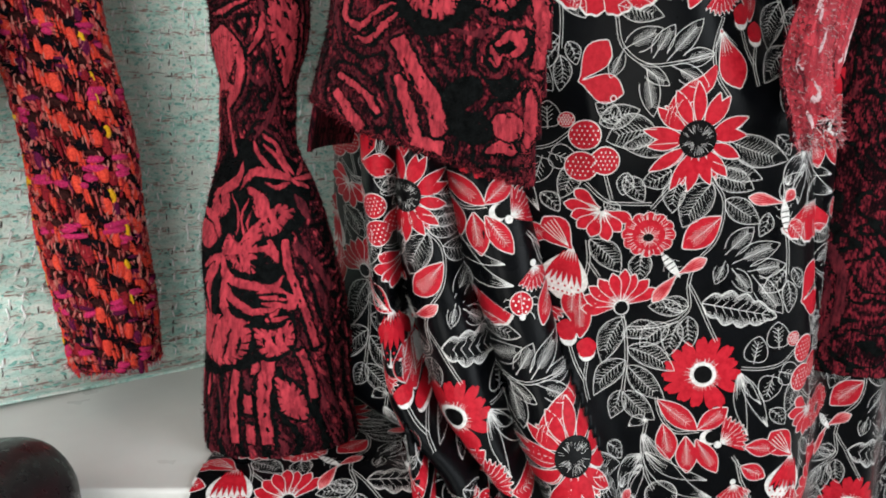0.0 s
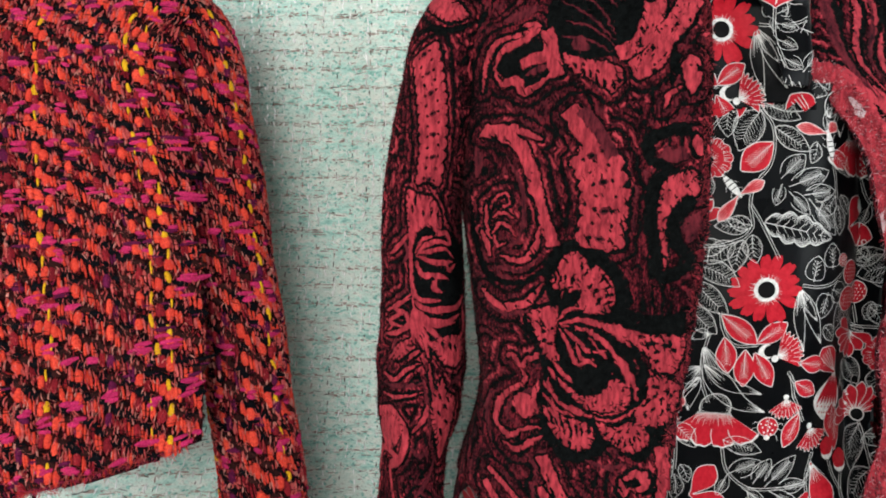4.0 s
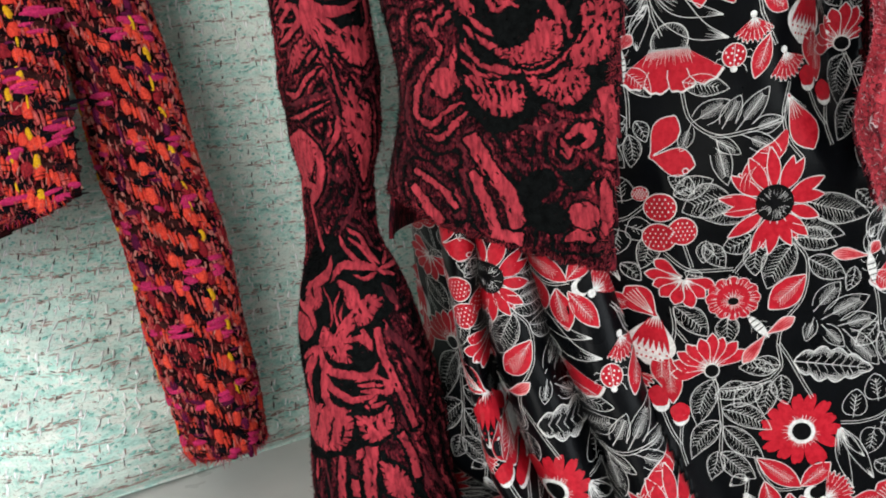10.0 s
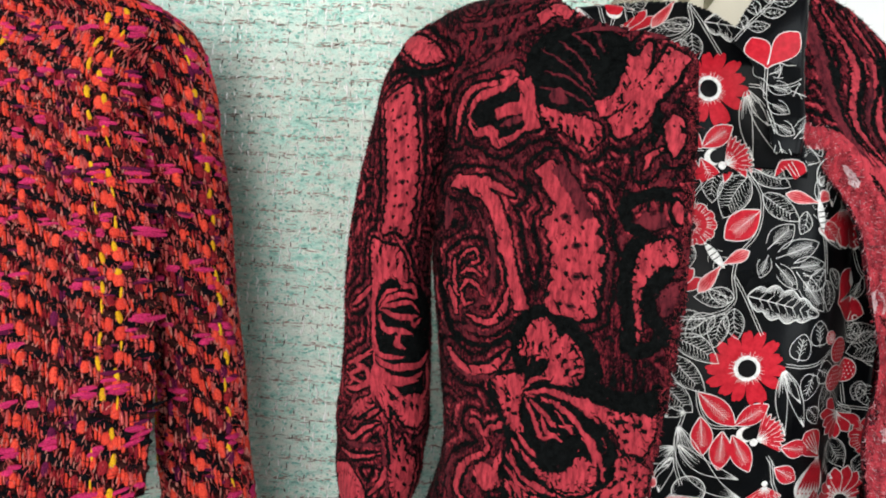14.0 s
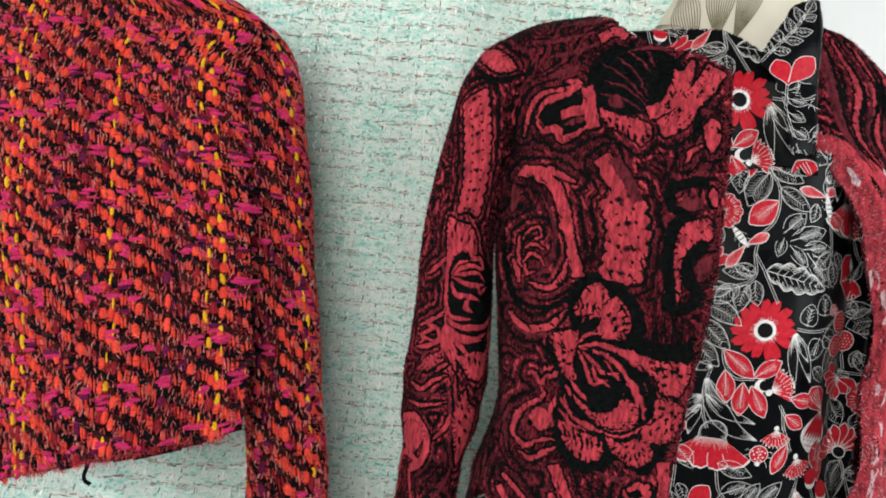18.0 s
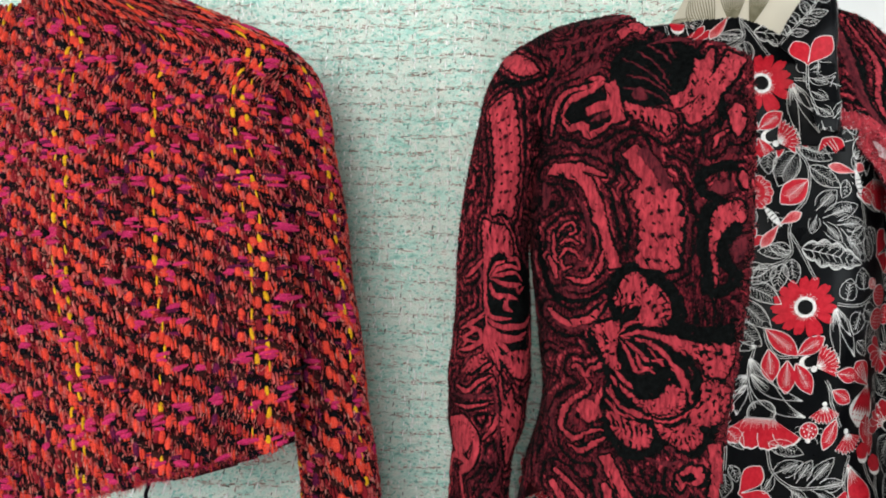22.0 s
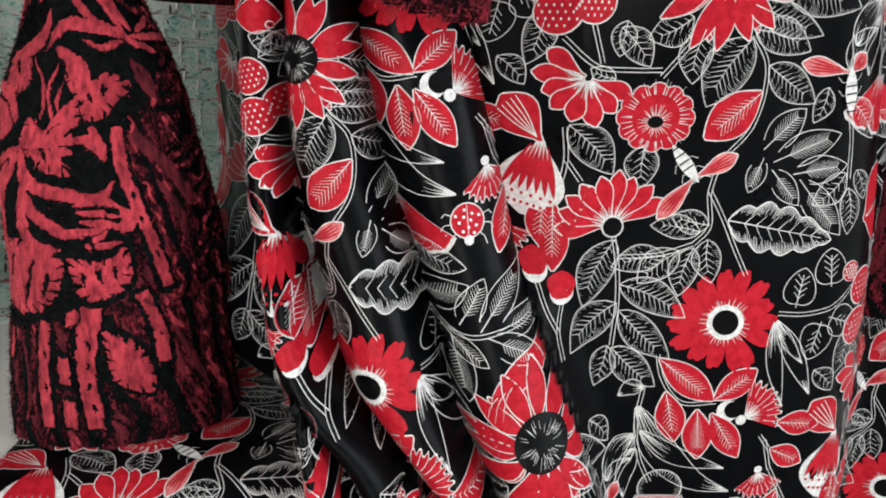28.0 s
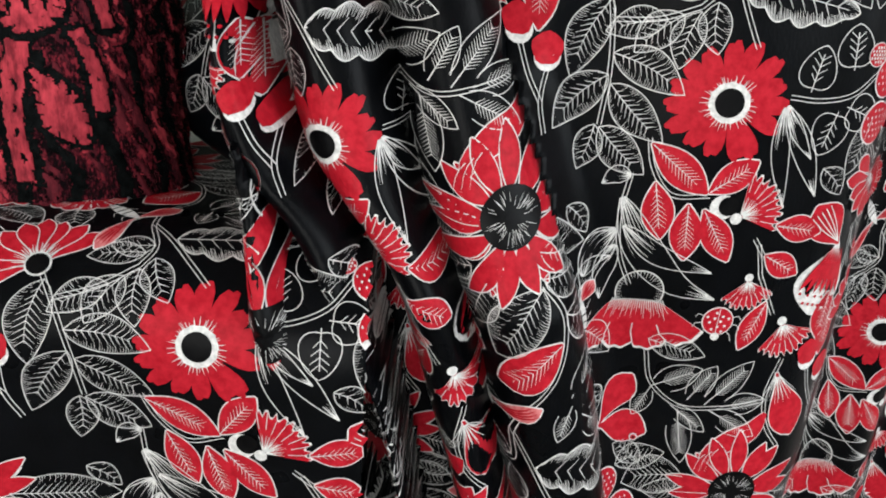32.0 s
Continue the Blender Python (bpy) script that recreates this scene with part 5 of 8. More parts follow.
wide = lerp([(0.965, 0.046), (1.1, 0.050), (1.2, 0.056), (1.27, 0.085), (1.33, 0.13), (1.40, 0.16), (1.45, 0.12)])


def right_f(u, v):
    u, v = np.asarray(u, float), np.asarray(v, float)
    s = u / 0.15
    x = edge_x(v) + wide(v) * np.clip(s, 0, 2) ** 0.8 + 0.003 * np.sin(v * 60)
    y = edge_y(v) + (0.030 + 0.035 * step(1.18, 1.38, v)) * np.clip(s, 0, 2) ** 1.6 + 0.003 * np.sin(v * 45 + u * 50)
    return np.stack([x, y, v - 0.045 * np.clip(s, 0, 2) ** 1.5 * step(1.30, 1.45, v)], -1)


right = Cloth(right_f, 0.0, 0.17, 0.968, 1.45, lambda u, v: v > 0.974 + 0.28 * u + 0.003 * np.sin(u * 160))
right_front = part("front_panel", right.mesh("front_panel", velvet, 0.003, 0.004), jacket, "turned-out front with a brushed pink edge")


def far_sleeve_f(u, v):
    u, v = np.asarray(u, float), np.asarray(v, float)
    ph = u / 0.045
    r = 0.050 + 0.016 * step(1.0, 0.78, v) + 0.002 * np.sin(v * 60 + ph)
    return np.stack([0.322 - 0.02 * step(1.2, 1.42, v) + r * np.sin(ph), 0.60 - r * np.cos(ph), v], -1)


far_arm = Cloth(far_sleeve_f, -0.1413, 0.1413, 0.80, 1.385)
part("sleeve", far_arm.mesh("sleeve", velvet, 0.005, 0.004), jacket)


def back_f(u, v):
    u, v = np.asarray(u, float), np.asarray(v, float)
    a, b = body_a(v) * 0.99, body_b(v) * 1.05
    return np.stack([CX + a * np.cos(u), CY + 0.004 + b * np.sin(u), v], -1)


back = Cloth(back_f, -0.15, 3.3, 0.96, 1.395)
part("back_panel", back.mesh("back_panel", velvet, 0.012, 0.004), jacket)

# ---- the motifs of the velvet ----
PILE = [0.0013, 0.0005, 0.0010]


def ribbon(k, pts, half, colour=0, layer=2, ends=True, n=None):
    c = curve(pts, n or max(10, 6 * len(pts)))
    t = np.linspace(0, 1, len(c))
    w = 1.08 * half * (np.sin(np.pi * np.clip(t, 0.01, 0.99)) ** 0.55 if ends else np.ones_like(t))
    k.blade(c, w, colour, layer, 2)
    return c


def jagged(k, base, tip, half, rng, colour=0, layer=2, streaks=7, shape=0.68):
    """A petal with a torn tip and dark streaks."""
    base, tip = np.asarray(base, float), np.asarray(tip, float)
    d = tip - base
    ln = np.linalg.norm(d)
    s = np.array([-d[1], d[0]]) / ln
    n = 9
    for i in range(n):
        o = (i + 0.5) / n * 2 - 1
        e = (1 - 0.28 * o * o) * rng.uniform(0.9, 1.06)
        line = [base + d * q * e + s * half * o * math.sin(math.pi * min(0.96, q**1.35) * 0.62) * 1.05 for q in (0.04, 0.2, 0.4, 0.6, 0.75, 0.88, 1.0)]
        k.blade(line, half / n * np.array([0.35, 0.7, 1.05, 1.25, 1.25, 1.05, 0.3]), colour, layer + 0.5, 2)
        far = [base + (np.array(p) - base) * 1.07 + s * o * half * 0.10 for p in line]
        k.blade(far, half / n * np.array([0.6, 1.0, 1.4, 1.6, 1.6, 1.5, 0.9]), GROUND, layer - 0.5, 2)
        if i % 2:
            rib = [base + (np.array(p) - base) * 1.0 + s * half / n for p in line[1:6]]
            k.blade(rib, half / n * np.array([0.30, 0.26, 0.2, 0.12, 0.02]), GROUND, layer + 1.2, 1)
    for i in range(streaks * 2):
        o = rng.uniform(-0.75, 0.75)
        q0 = rng.uniform(0.45, 0.75)
        line = [base + d * q + s * half * o * math.sin(math.pi * min(0.96, q**1.35) * 0.62) for q in (q0, q0 + 0.07, q0 + 0.14)]
        k.blade(line, np.array([0.0003, 0.0012, 0.0003]) * (half / 0.014), GROUND, layer + 2, 1)


def lace(k, pts, half, rng, colour=0):
    """A band with scalloped edges and holes."""
    c = curve(pts, 40)
    s = np.concatenate([[0], np.cumsum(np.linalg.norm(np.diff(c, axis=0), axis=1))])
    k.blade(c, half * 0.86, colour, 2, 3)
    k.blade(c, half * 1.24, GROUND, 1.5, 2)
    d = np.gradient(c, axis=0)
    d /= np.linalg.norm(d, axis=1, keepdims=True)
    nr = np.stack([-d[:, 1], d[:, 0]], -1)
    step_ = half * 0.72
    for m in np.arange(step_ / 2, s[-1], step_):
        p = np.array([np.interp(m, s, c[:, z]) for z in (0, 1)])
        q = np.array([np.interp(m, s, nr[:, z]) for z in (0, 1)])
        for sg in (1, -1):
            k.disc(p + q * sg * half * 0.82, step_ * 0.52, colour, 2, n=12)
            k.disc(p + q * sg * half * 0.45, step_ * 0.15, GROUND, 4, n=8)
        if int(m / step_) % 2 == 0:
            k.disc(p, step_ * 0.36, WINE, 4, ry=step_ * 0.24, n=12)
            k.disc(p, step_ * 0.22, GROUND, 5, ry=step_ * 0.12, n=12)


def zigzag(k, pts, half, rng, colour=0, amp=0.004, waves=5):
    c = curve(pts, 12 * waves)
    d = np.gradient(c, axis=0)
    d /= np.linalg.norm(d, axis=1, keepdims=True)
    nr = np.stack([-d[:, 1], d[:, 0]], -1)
    t = np.linspace(0, 1, len(c))
    k.blade(c + nr * (amp * np.sin(t * 2 * np.pi * waves))[:, None], half, colour, 3, 1)


def blob(k, pts, colour, layer, n=40):
    """A filled shape with a smooth outline through a few places."""
    p = np.asarray(pts, float)
    q = np.concatenate([p[-2:], p, p[:3]])
    s = np.concatenate([[0], np.cumsum(np.linalg.norm(np.diff(q, axis=0), axis=1))])
    t = np.linspace(s[2], s[-2], n)[:, None].ravel()
    t = np.linspace(s[2], s[2 + len(p)], n)
    e = np.stack([lerp(list(zip(s, q[:, 0])))(t), lerp(list(zip(s, q[:, 1])))(t)], -1)
    c = e[:-1].mean(0)
    k.shapes.append((layer, colour, e[:-1]))
    if colour == CORAL and np.linalg.norm(np.diff(e, axis=0), axis=1).sum() > 0.07:
        # nicks cut in from the rim, as with a gouge
        rng = np.random.default_rng(int(1e6 * abs(p).sum()) % 9973)
        s_ = np.concatenate([[0], np.cumsum(np.linalg.norm(np.diff(e, axis=0), axis=1))])
        c0 = e[:-1].mean(0)
        for m in np.arange(0.002, s_[-1], 0.0056):
            w = np.array([np.interp(m + rng.normal(0, 0.0008), s_, e[:, 0]), np.interp(m, s_, e[:, 1])])
            d = c0 - w
            ln = min(0.30 * np.linalg.norm(d), rng.uniform(0.0020, 0.0052))
            d = d / max(np.linalg.norm(d), 1e-6) + rng.normal(0, 0.25, 2)
            k.blade([w - d * 0.0014, w + d * ln * 0.4, w + d * ln], np.array([0.9, 0.7, 0.1]) * rng.uniform(0.0006, 0.0011), GROUND, layer + 0.4, 1)
    k.grid(c + (e[:, None] - c) * np.linspace(0.0, 1, 5)[None, :, None], colour, layer)


def marks(k, pairs, half=0.0011, colour=1, layer=6):
    """Short tapered dashes."""
    for a, b in pairs:
        a, b = np.asarray(a, float), np.asarray(b, float)
        k.blade([a, a + (b - a) * 0.4, b], [half * 0.5, half, half * 0.2], colour, layer, 1)


def speckle(k, centre, spread, n, rng, turn=0.6, size=0.0010, layer=6):
    for _ in range(n):
        k.disc(np.asarray(centre) + rng.uniform(-1, 1, 2) * spread, size * rng.uniform(0.7, 1.3), GROUND, layer, ry=size * 0.55, turn=turn, n=7)


def dashes(k, ends, half):
    """Short tapered dashes between pairs of places."""
    marks(k, list(zip(ends[::2], ends[1::2])), half * 1.35)


def front_motifs():
    k, r = Ink(), np.random.default_rng(11)
    # large open flower at the waist: dark beds
    blob(k, [(-0.0295, 1.1871), (-0.0230, 1.1987), (-0.0106, 1.2046), (0.0029, 1.1985), (0.0106, 1.1938), (0.0212, 1.1869), (0.0294, 1.1727), (0.0315, 1.1567), (0.0202, 1.1489), (0.0064, 1.1487), (-0.0119, 1.1422), (-0.0249, 1.1565)], GROUND, 2)
    blob(k, [(0.0206, 1.1568), (0.0422, 1.1531), (0.0725, 1.1542), (0.0661, 1.1395), (0.0474, 1.1377), (0.0299, 1.1409), (0.0111, 1.1481)], GROUND, 2)
    blob(k, [(-0.0204, 1.1312), (-0.0071, 1.1416), (0.0163, 1.1397), (0.0354, 1.1268), (0.0469, 1.1088), (0.0449, 1.0869), (0.0300, 1.0718), (0.0073, 1.0658), (-0.0161, 1.0661), (-0.0304, 1.0790), (-0.0290, 1.0996), (-0.0353, 1.1195)], GROUND, 2)
    blob(k, [(-0.0319, 1.0736), (-0.0257, 1.0520), (-0.0097, 1.0370), (0.0085, 1.0430), (0.0218, 1.0535), (0.0401, 1.0440), (0.0515, 1.0573), (0.0599, 1.0727), (0.0595, 1.0797), (0.0433, 1.0700), (0.0165, 1.0671), (-0.0160, 1.0651)], GROUND, 2)
    blob(k, [(-0.0436, 1.1447), (-0.0339, 1.1532), (-0.0233, 1.1556), (-0.0157, 1.1444), (-0.0164, 1.1266), (-0.0141, 1.1066), (-0.0257, 1.1082), (-0.0353, 1.1195)], GROUND, 2)
    # its petals
    blob(k, [(-0.0237, 1.1678), (-0.0203, 1.1825), (-0.0152, 1.1914), (-0.0086, 1.1955), (-0.0013, 1.1918), (0.0020, 1.1844), (-0.0016, 1.1767), (-0.0092, 1.1707), (-0.0172, 1.1663)], CORAL, 4)
    blob(k, [(-0.0117, 1.1665), (-0.0030, 1.1766), (0.0053, 1.1851), (0.0133, 1.1815), (0.0192, 1.1705), (0.0204, 1.1598), (0.0146, 1.1504), (0.0056, 1.1477), (-0.0031, 1.1520), (-0.0083, 1.1586)], CORAL, 4)
    blob(k, [(-0.0417, 1.1449), (-0.0336, 1.1496), (-0.0261, 1.1528), (-0.0187, 1.1467), (-0.0194, 1.1365), (-0.0216, 1.1260), (-0.0163, 1.1124), (-0.0240, 1.1120), (-0.0321, 1.1219), (-0.0353, 1.1324)], CORAL, 4)
    blob(k, [(0.0103, 1.1471), (0.0299, 1.1414), (0.0495, 1.1384), (0.0653, 1.1389), (0.0647, 1.1228), (0.0600, 1.1123), (0.0519, 1.1085), (0.0453, 1.1201), (0.0352, 1.1297), (0.0234, 1.1364)], CORAL, 4)
    blob(k, [(0.0454, 1.1057), (0.0536, 1.1087), (0.0633, 1.1061), (0.0620, 1.0871), (0.0585, 1.0762), (0.0499, 1.0725), (0.0406, 1.0710), (0.0374, 1.0825), (0.0426, 1.0890), (0.0455, 1.0980)], CORAL, 4)
    blob(k, [(0.0149, 1.0932), (0.0212, 1.1028), (0.0286, 1.1017), (0.0336, 1.0945), (0.0345, 1.0859), (0.0272, 1.0796), (0.0159, 1.0777), (0.0038, 1.0785), (-0.0030, 1.0825), (-0.0077, 1.0893), (0.0041, 1.0884)], CORAL, 5)
    blob(k, [(0.0103, 1.0701), (0.0211, 1.0663), (0.0345, 1.0719), (0.0437, 1.0705), (0.0466, 1.0630), (0.0407, 1.0521), (0.0315, 1.0506), (0.0216, 1.0563), (0.0149, 1.0611)], CORAL, 4)
    blob(k, [(-0.0263, 1.0755), (-0.0187, 1.0725), (-0.0092, 1.0692), (0.0030, 1.0681), (0.0103, 1.0624), (0.0085, 1.0525), (-0.0028, 1.0469), (-0.0123, 1.0491), (-0.0201, 1.0573)], CORAL, 4)
    # streaks that run from the heart and round the hollow
    ribbon(k, [(-0.0172, 1.1397), (-0.0026, 1.1445), (0.0115, 1.1422), (0.0298, 1.1301), (0.0398, 1.1127)], 0.0019, CORAL, 4.6)
    ribbon(k, [(-0.0163, 1.1388), (0.0002, 1.1377), (0.0172, 1.1274), (0.0266, 1.1112)], 0.0015, CORAL, 4.6)
    ribbon(k, [(-0.0162, 1.1373), (-0.0053, 1.1297), (0.0027, 1.1220), (0.0165, 1.1239)], 0.0014, CORAL, 4.6)
    ribbon(k, [(-0.0170, 1.1357), (-0.0094, 1.1212), (-0.0041, 1.1118), (0.0087, 1.1162)], 0.0017, CORAL, 4.6)
    ribbon(k, [(-0.0183, 1.1417), (-0.0133, 1.1492), (-0.0042, 1.1539)], 0.0012, CORAL, 4.6)
    ribbon(k, [(-0.0204, 1.1435), (-0.0184, 1.1570), (-0.0152, 1.1643)], 0.0012, CORAL, 4.6)
    ribbon(k, [(0.0199, 1.1218), (0.0305, 1.1068), (0.0332, 1.0925)], 0.0017, CORAL, 4.6)
    ribbon(k, [(0.0124, 1.1294), (0.0232, 1.1207), (0.0353, 1.1025), (0.0388, 1.0884)], 0.0014, CORAL, 4.6)
    ribbon(k, [(-0.0245, 1.1053), (-0.0142, 1.0945), (-0.0024, 1.0871), (0.0062, 1.0842)], 0.0020, CORAL, 4.6)
    ribbon(k, [(-0.0276, 1.0947), (-0.0170, 1.0809), (-0.0026, 1.0752), (0.0161, 1.0743), (0.0318, 1.0798)], 0.0019, CORAL, 4.6)
    ribbon(k, [(-0.0220, 1.1117), (-0.0118, 1.1008), (0.0018, 1.0945)], 0.0017, CORAL, 4.6)
    ribbon(k, [(-0.0279, 1.0845), (-0.0194, 1.0754), (-0.0052, 1.0718)], 0.0015, CORAL, 4.6)
    ribbon(k, [(-0.0249, 1.0976), (-0.0206, 1.0803), (-0.0181, 1.0697)], 0.0012, CORAL, 4.6)
    ribbon(k, [(-0.0061, 1.1276), (-0.0016, 1.1170), (0.0138, 1.1098)], 0.0012, CORAL, 4.6)
    ribbon(k, [(0.0029, 1.1335), (0.0130, 1.1221), (0.0214, 1.1057)], 0.0010, CORAL, 4.6)
    ribbon(k, [(-0.0003, 1.0765), (0.0162, 1.0719), (0.0297, 1.0756), (0.0382, 1.0835)], 0.0013, CORAL, 4.6)
    blob(k, [(-0.0221, 1.1536), (-0.0160, 1.1622), (-0.0023, 1.1661), (-0.0054, 1.1578), (-0.0139, 1.1506)], GROUND, 6)
    ribbon(k, [(-0.0028, 1.1480), (0.0112, 1.1476), (0.0207, 1.1425)], 0.0020, GROUND, 6)
    ribbon(k, [(0.0223, 1.1324), (0.0385, 1.1194), (0.0450, 1.1057)], 0.0026, GROUND, 6)
    ribbon(k, [(0.0344, 1.0878), (0.0305, 1.0786), (0.0161, 1.0738), (0.0021, 1.0758)], 0.0014, GROUND, 6)
    ribbon(k, [(0.0099, 1.0691), (0.0114, 1.0582), (0.0155, 1.0507)], 0.0019, GROUND, 6)
    blob(k, [(-0.0056, 1.1066), (0.0092, 1.1093), (0.0191, 1.1202), (0.0204, 1.1081), (0.0147, 1.0961), (0.0001, 1.0923), (-0.0068, 1.0974)], GROUND, 6)
    # nicks and dots in the petals
    dashes(k, [(-0.0219, 1.1772), (-0.0228, 1.1689), (-0.0179, 1.1765), (-0.0182, 1.1672), (-0.0135, 1.1786), (-0.0142, 1.1694), (-0.0073, 1.1779), (-0.0110, 1.1706), (-0.0029, 1.1882), (-0.0033, 1.1811)], 0.0010)
    dashes(k, [(0.0127, 1.1780), (0.0094, 1.1729), (0.0177, 1.1719), (0.0120, 1.1681), (0.0190, 1.1656), (0.0133, 1.1627), (0.0186, 1.1591), (0.0132, 1.1572), (0.0096, 1.1689), (0.0055, 1.1626), (0.0047, 1.1726), (0.0014, 1.1673), (0.0111, 1.1615), (0.0078, 1.1563)], 0.0011)
    dashes(k, [(-0.0315, 1.1405), (-0.0285, 1.1392), (-0.0304, 1.1329), (-0.0275, 1.1321), (-0.0250, 1.1257), (-0.0224, 1.1234), (-0.0248, 1.1360), (-0.0218, 1.1362), (-0.0300, 1.1267), (-0.0269, 1.1250)], 0.0013)
    dashes(k, [(0.0365, 1.1357), (0.0424, 1.1372), (0.0420, 1.1314), (0.0503, 1.1322), (0.0474, 1.1262), (0.0524, 1.1262), (0.0568, 1.1348), (0.0579, 1.1301), (0.0589, 1.1283), (0.0612, 1.1305), (0.0536, 1.1326), (0.0547, 1.1279), (0.0486, 1.1205), (0.0520, 1.1200), (0.0517, 1.1118), (0.0634, 1.1109)], 0.0013)
    dashes(k, [(0.0481, 1.1022), (0.0524, 1.1009), (0.0510, 1.0969), (0.0496, 1.0919), (0.0545, 1.0945), (0.0532, 1.0886), (0.0582, 1.1017), (0.0569, 1.0958), (0.0471, 1.0925), (0.0440, 1.0873), (0.0499, 1.0872), (0.0477, 1.0821), (0.0550, 1.0861), (0.0537, 1.0802), (0.0451, 1.0827), (0.0438, 1.0767), (0.0589, 1.0904), (0.0576, 1.0846), (0.0601, 1.0982), (0.0595, 1.0943)], 0.0011)
    speckle(k, (0.0164, 1.0846), (0.0197, 0.0052), 26, r, 0.3, 0.0012)
    dashes(k, [(-0.0228, 1.0689), (-0.0185, 1.0616), (-0.0180, 1.0677), (-0.0147, 1.0585), (-0.0134, 1.0676), (-0.0108, 1.0562), (-0.0086, 1.0664), (-0.0060, 1.0541), (-0.0039, 1.0661), (-0.0014, 1.0558), (0.0008, 1.0649), (0.0022, 1.0573), (0.0056, 1.0636), (0.0058, 1.0588), (-0.0153, 1.0539), (-0.0132, 1.0490), (-0.0087, 1.0527), (-0.0075, 1.0471)], 0.0011)
    dashes(k, [(0.0168, 1.0604), (0.0203, 1.0638), (0.0216, 1.0573), (0.0240, 1.0633), (0.0263, 1.0551), (0.0277, 1.0619), (0.0309, 1.0538), (0.0315, 1.0605), (0.0353, 1.0545), (0.0350, 1.0611), (0.0387, 1.0579), (0.0375, 1.0634), (0.0419, 1.0631), (0.0391, 1.0665), (0.0267, 1.0637), (0.0293, 1.0669), (0.0322, 1.0645), (0.0347, 1.0682)], 0.0009)
    # scalloped band
    lace(k, [(-0.0009, 1.2705), (0.0060, 1.2566), (0.0110, 1.2364), (0.0096, 1.2163), (0.0067, 1.1977)], 0.0145, r)
    ribbon(k, [(-0.0169, 1.3006), (-0.0087, 1.2894), (-0.0021, 1.2736), (0.0004, 1.2643)], 0.0064, CORAL, 3, False)
    ribbon(k, [(-0.0074, 1.2998), (0.0059, 1.2818), (0.0153, 1.2643)], 0.0041, WINE, 3, False)
    # nested rings under the arm
    ribbon(k, [(-0.0822, 1.2902), (-0.0658, 1.2847), (-0.0528, 1.2762), (-0.0436, 1.2595), (-0.0381, 1.2381)], 0.0046, CORAL, 4, False)
    ribbon(k, [(-0.0436, 1.2595), (-0.0371, 1.2381), (-0.0308, 1.2182), (-0.0245, 1.1986)], 0.0038, CORAL, 4, False)
    ribbon(k, [(-0.0791, 1.2924), (-0.0567, 1.2881), (-0.0346, 1.2791)], 0.0024, CORAL, 4)
    ribbon(k, [(-0.0890, 1.2780), (-0.0847, 1.2646), (-0.0858, 1.2507)], 0.0035, WINE, 4)
    ribbon(k, [(-0.0624, 1.2673), (-0.0520, 1.2503), (-0.0470, 1.2235), (-0.0505, 1.2023), (-0.0621, 1.1938)], 0.0019, WINE, 3)
    ribbon(k, [(-0.0638, 1.1884), (-0.0463, 1.1865), (-0.0363, 1.1993), (-0.0343, 1.2129)], 0.0021, CORAL, 4)
    ribbon(k, [(-0.0695, 1.1809), (-0.0486, 1.1780), (-0.0336, 1.1900)], 0.0015, WINE, 4)
    ribbon(k, [(-0.0797, 1.2085), (-0.0762, 1.1984), (-0.0722, 1.1885)], 0.0023, CORAL, 4)
    ribbon(k, [(-0.0729, 1.2255), (-0.0694, 1.2351), (-0.0613, 1.2379), (-0.0576, 1.2302), (-0.0678, 1.2274)], 0.0013, CORAL, 4)
    ribbon(k, [(-0.0714, 1.2189), (-0.0643, 1.2229), (-0.0547, 1.2183)], 0.0013, CORAL, 4)
    ribbon(k, [(-0.0714, 1.2058), (-0.0647, 1.2143), (-0.0572, 1.2109), (-0.0526, 1.2044)], 0.0013, CORAL, 4)
    ribbon(k, [(-0.0703, 1.2047), (-0.0664, 1.1960), (-0.0594, 1.1991)], 0.0013, CORAL, 4)
    ribbon(k, [(-0.0765, 1.2302), (-0.0763, 1.2137), (-0.0721, 1.2015)], 0.0013, CORAL, 4)
    ribbon(k, [(-0.0917, 1.2406), (-0.0865, 1.2036), (-0.0719, 1.1711), (-0.0480, 1.1691), (-0.0300, 1.1809)], 0.0029, GROUND, 3)
    ribbon(k, [(-0.0797, 1.1601), (-0.0616, 1.1477), (-0.0419, 1.1543), (-0.0302, 1.1695)], 0.0029, CORAL, 3)
    ribbon(k, [(-0.0770, 1.1535), (-0.0592, 1.1425), (-0.0385, 1.1493)], 0.0017, WINE, 3)
    dashes(k, [(-0.0619, 1.1515), (-0.0574, 1.1458), (-0.0517, 1.1515), (-0.0483, 1.1465), (-0.0420, 1.1563), (-0.0387, 1.1524)], 0.0009)
    # flower under the shoulder
    blob(k, [(-0.0348, 1.3736), (-0.0231, 1.3935), (0.0017, 1.3980), (0.0263, 1.3940), (0.0408, 1.3815), (0.0409, 1.3584), (0.0300, 1.3372), (0.0133, 1.3373), (-0.0108, 1.3380), (-0.0284, 1.3473)], GROUND, 1.8)
    blob(k, [(-0.0702, 1.3425), (-0.0613, 1.3490), (-0.0413, 1.3542), (-0.0325, 1.3342), (-0.0344, 1.3264), (-0.0488, 1.3190), (-0.0648, 1.3268)], GROUND, 1.8)
    ribbon(k, [(-0.0378, 1.3634), (-0.0514, 1.3551), (-0.0685, 1.3482), (-0.0730, 1.3381)], 0.0029, CORAL, 4)
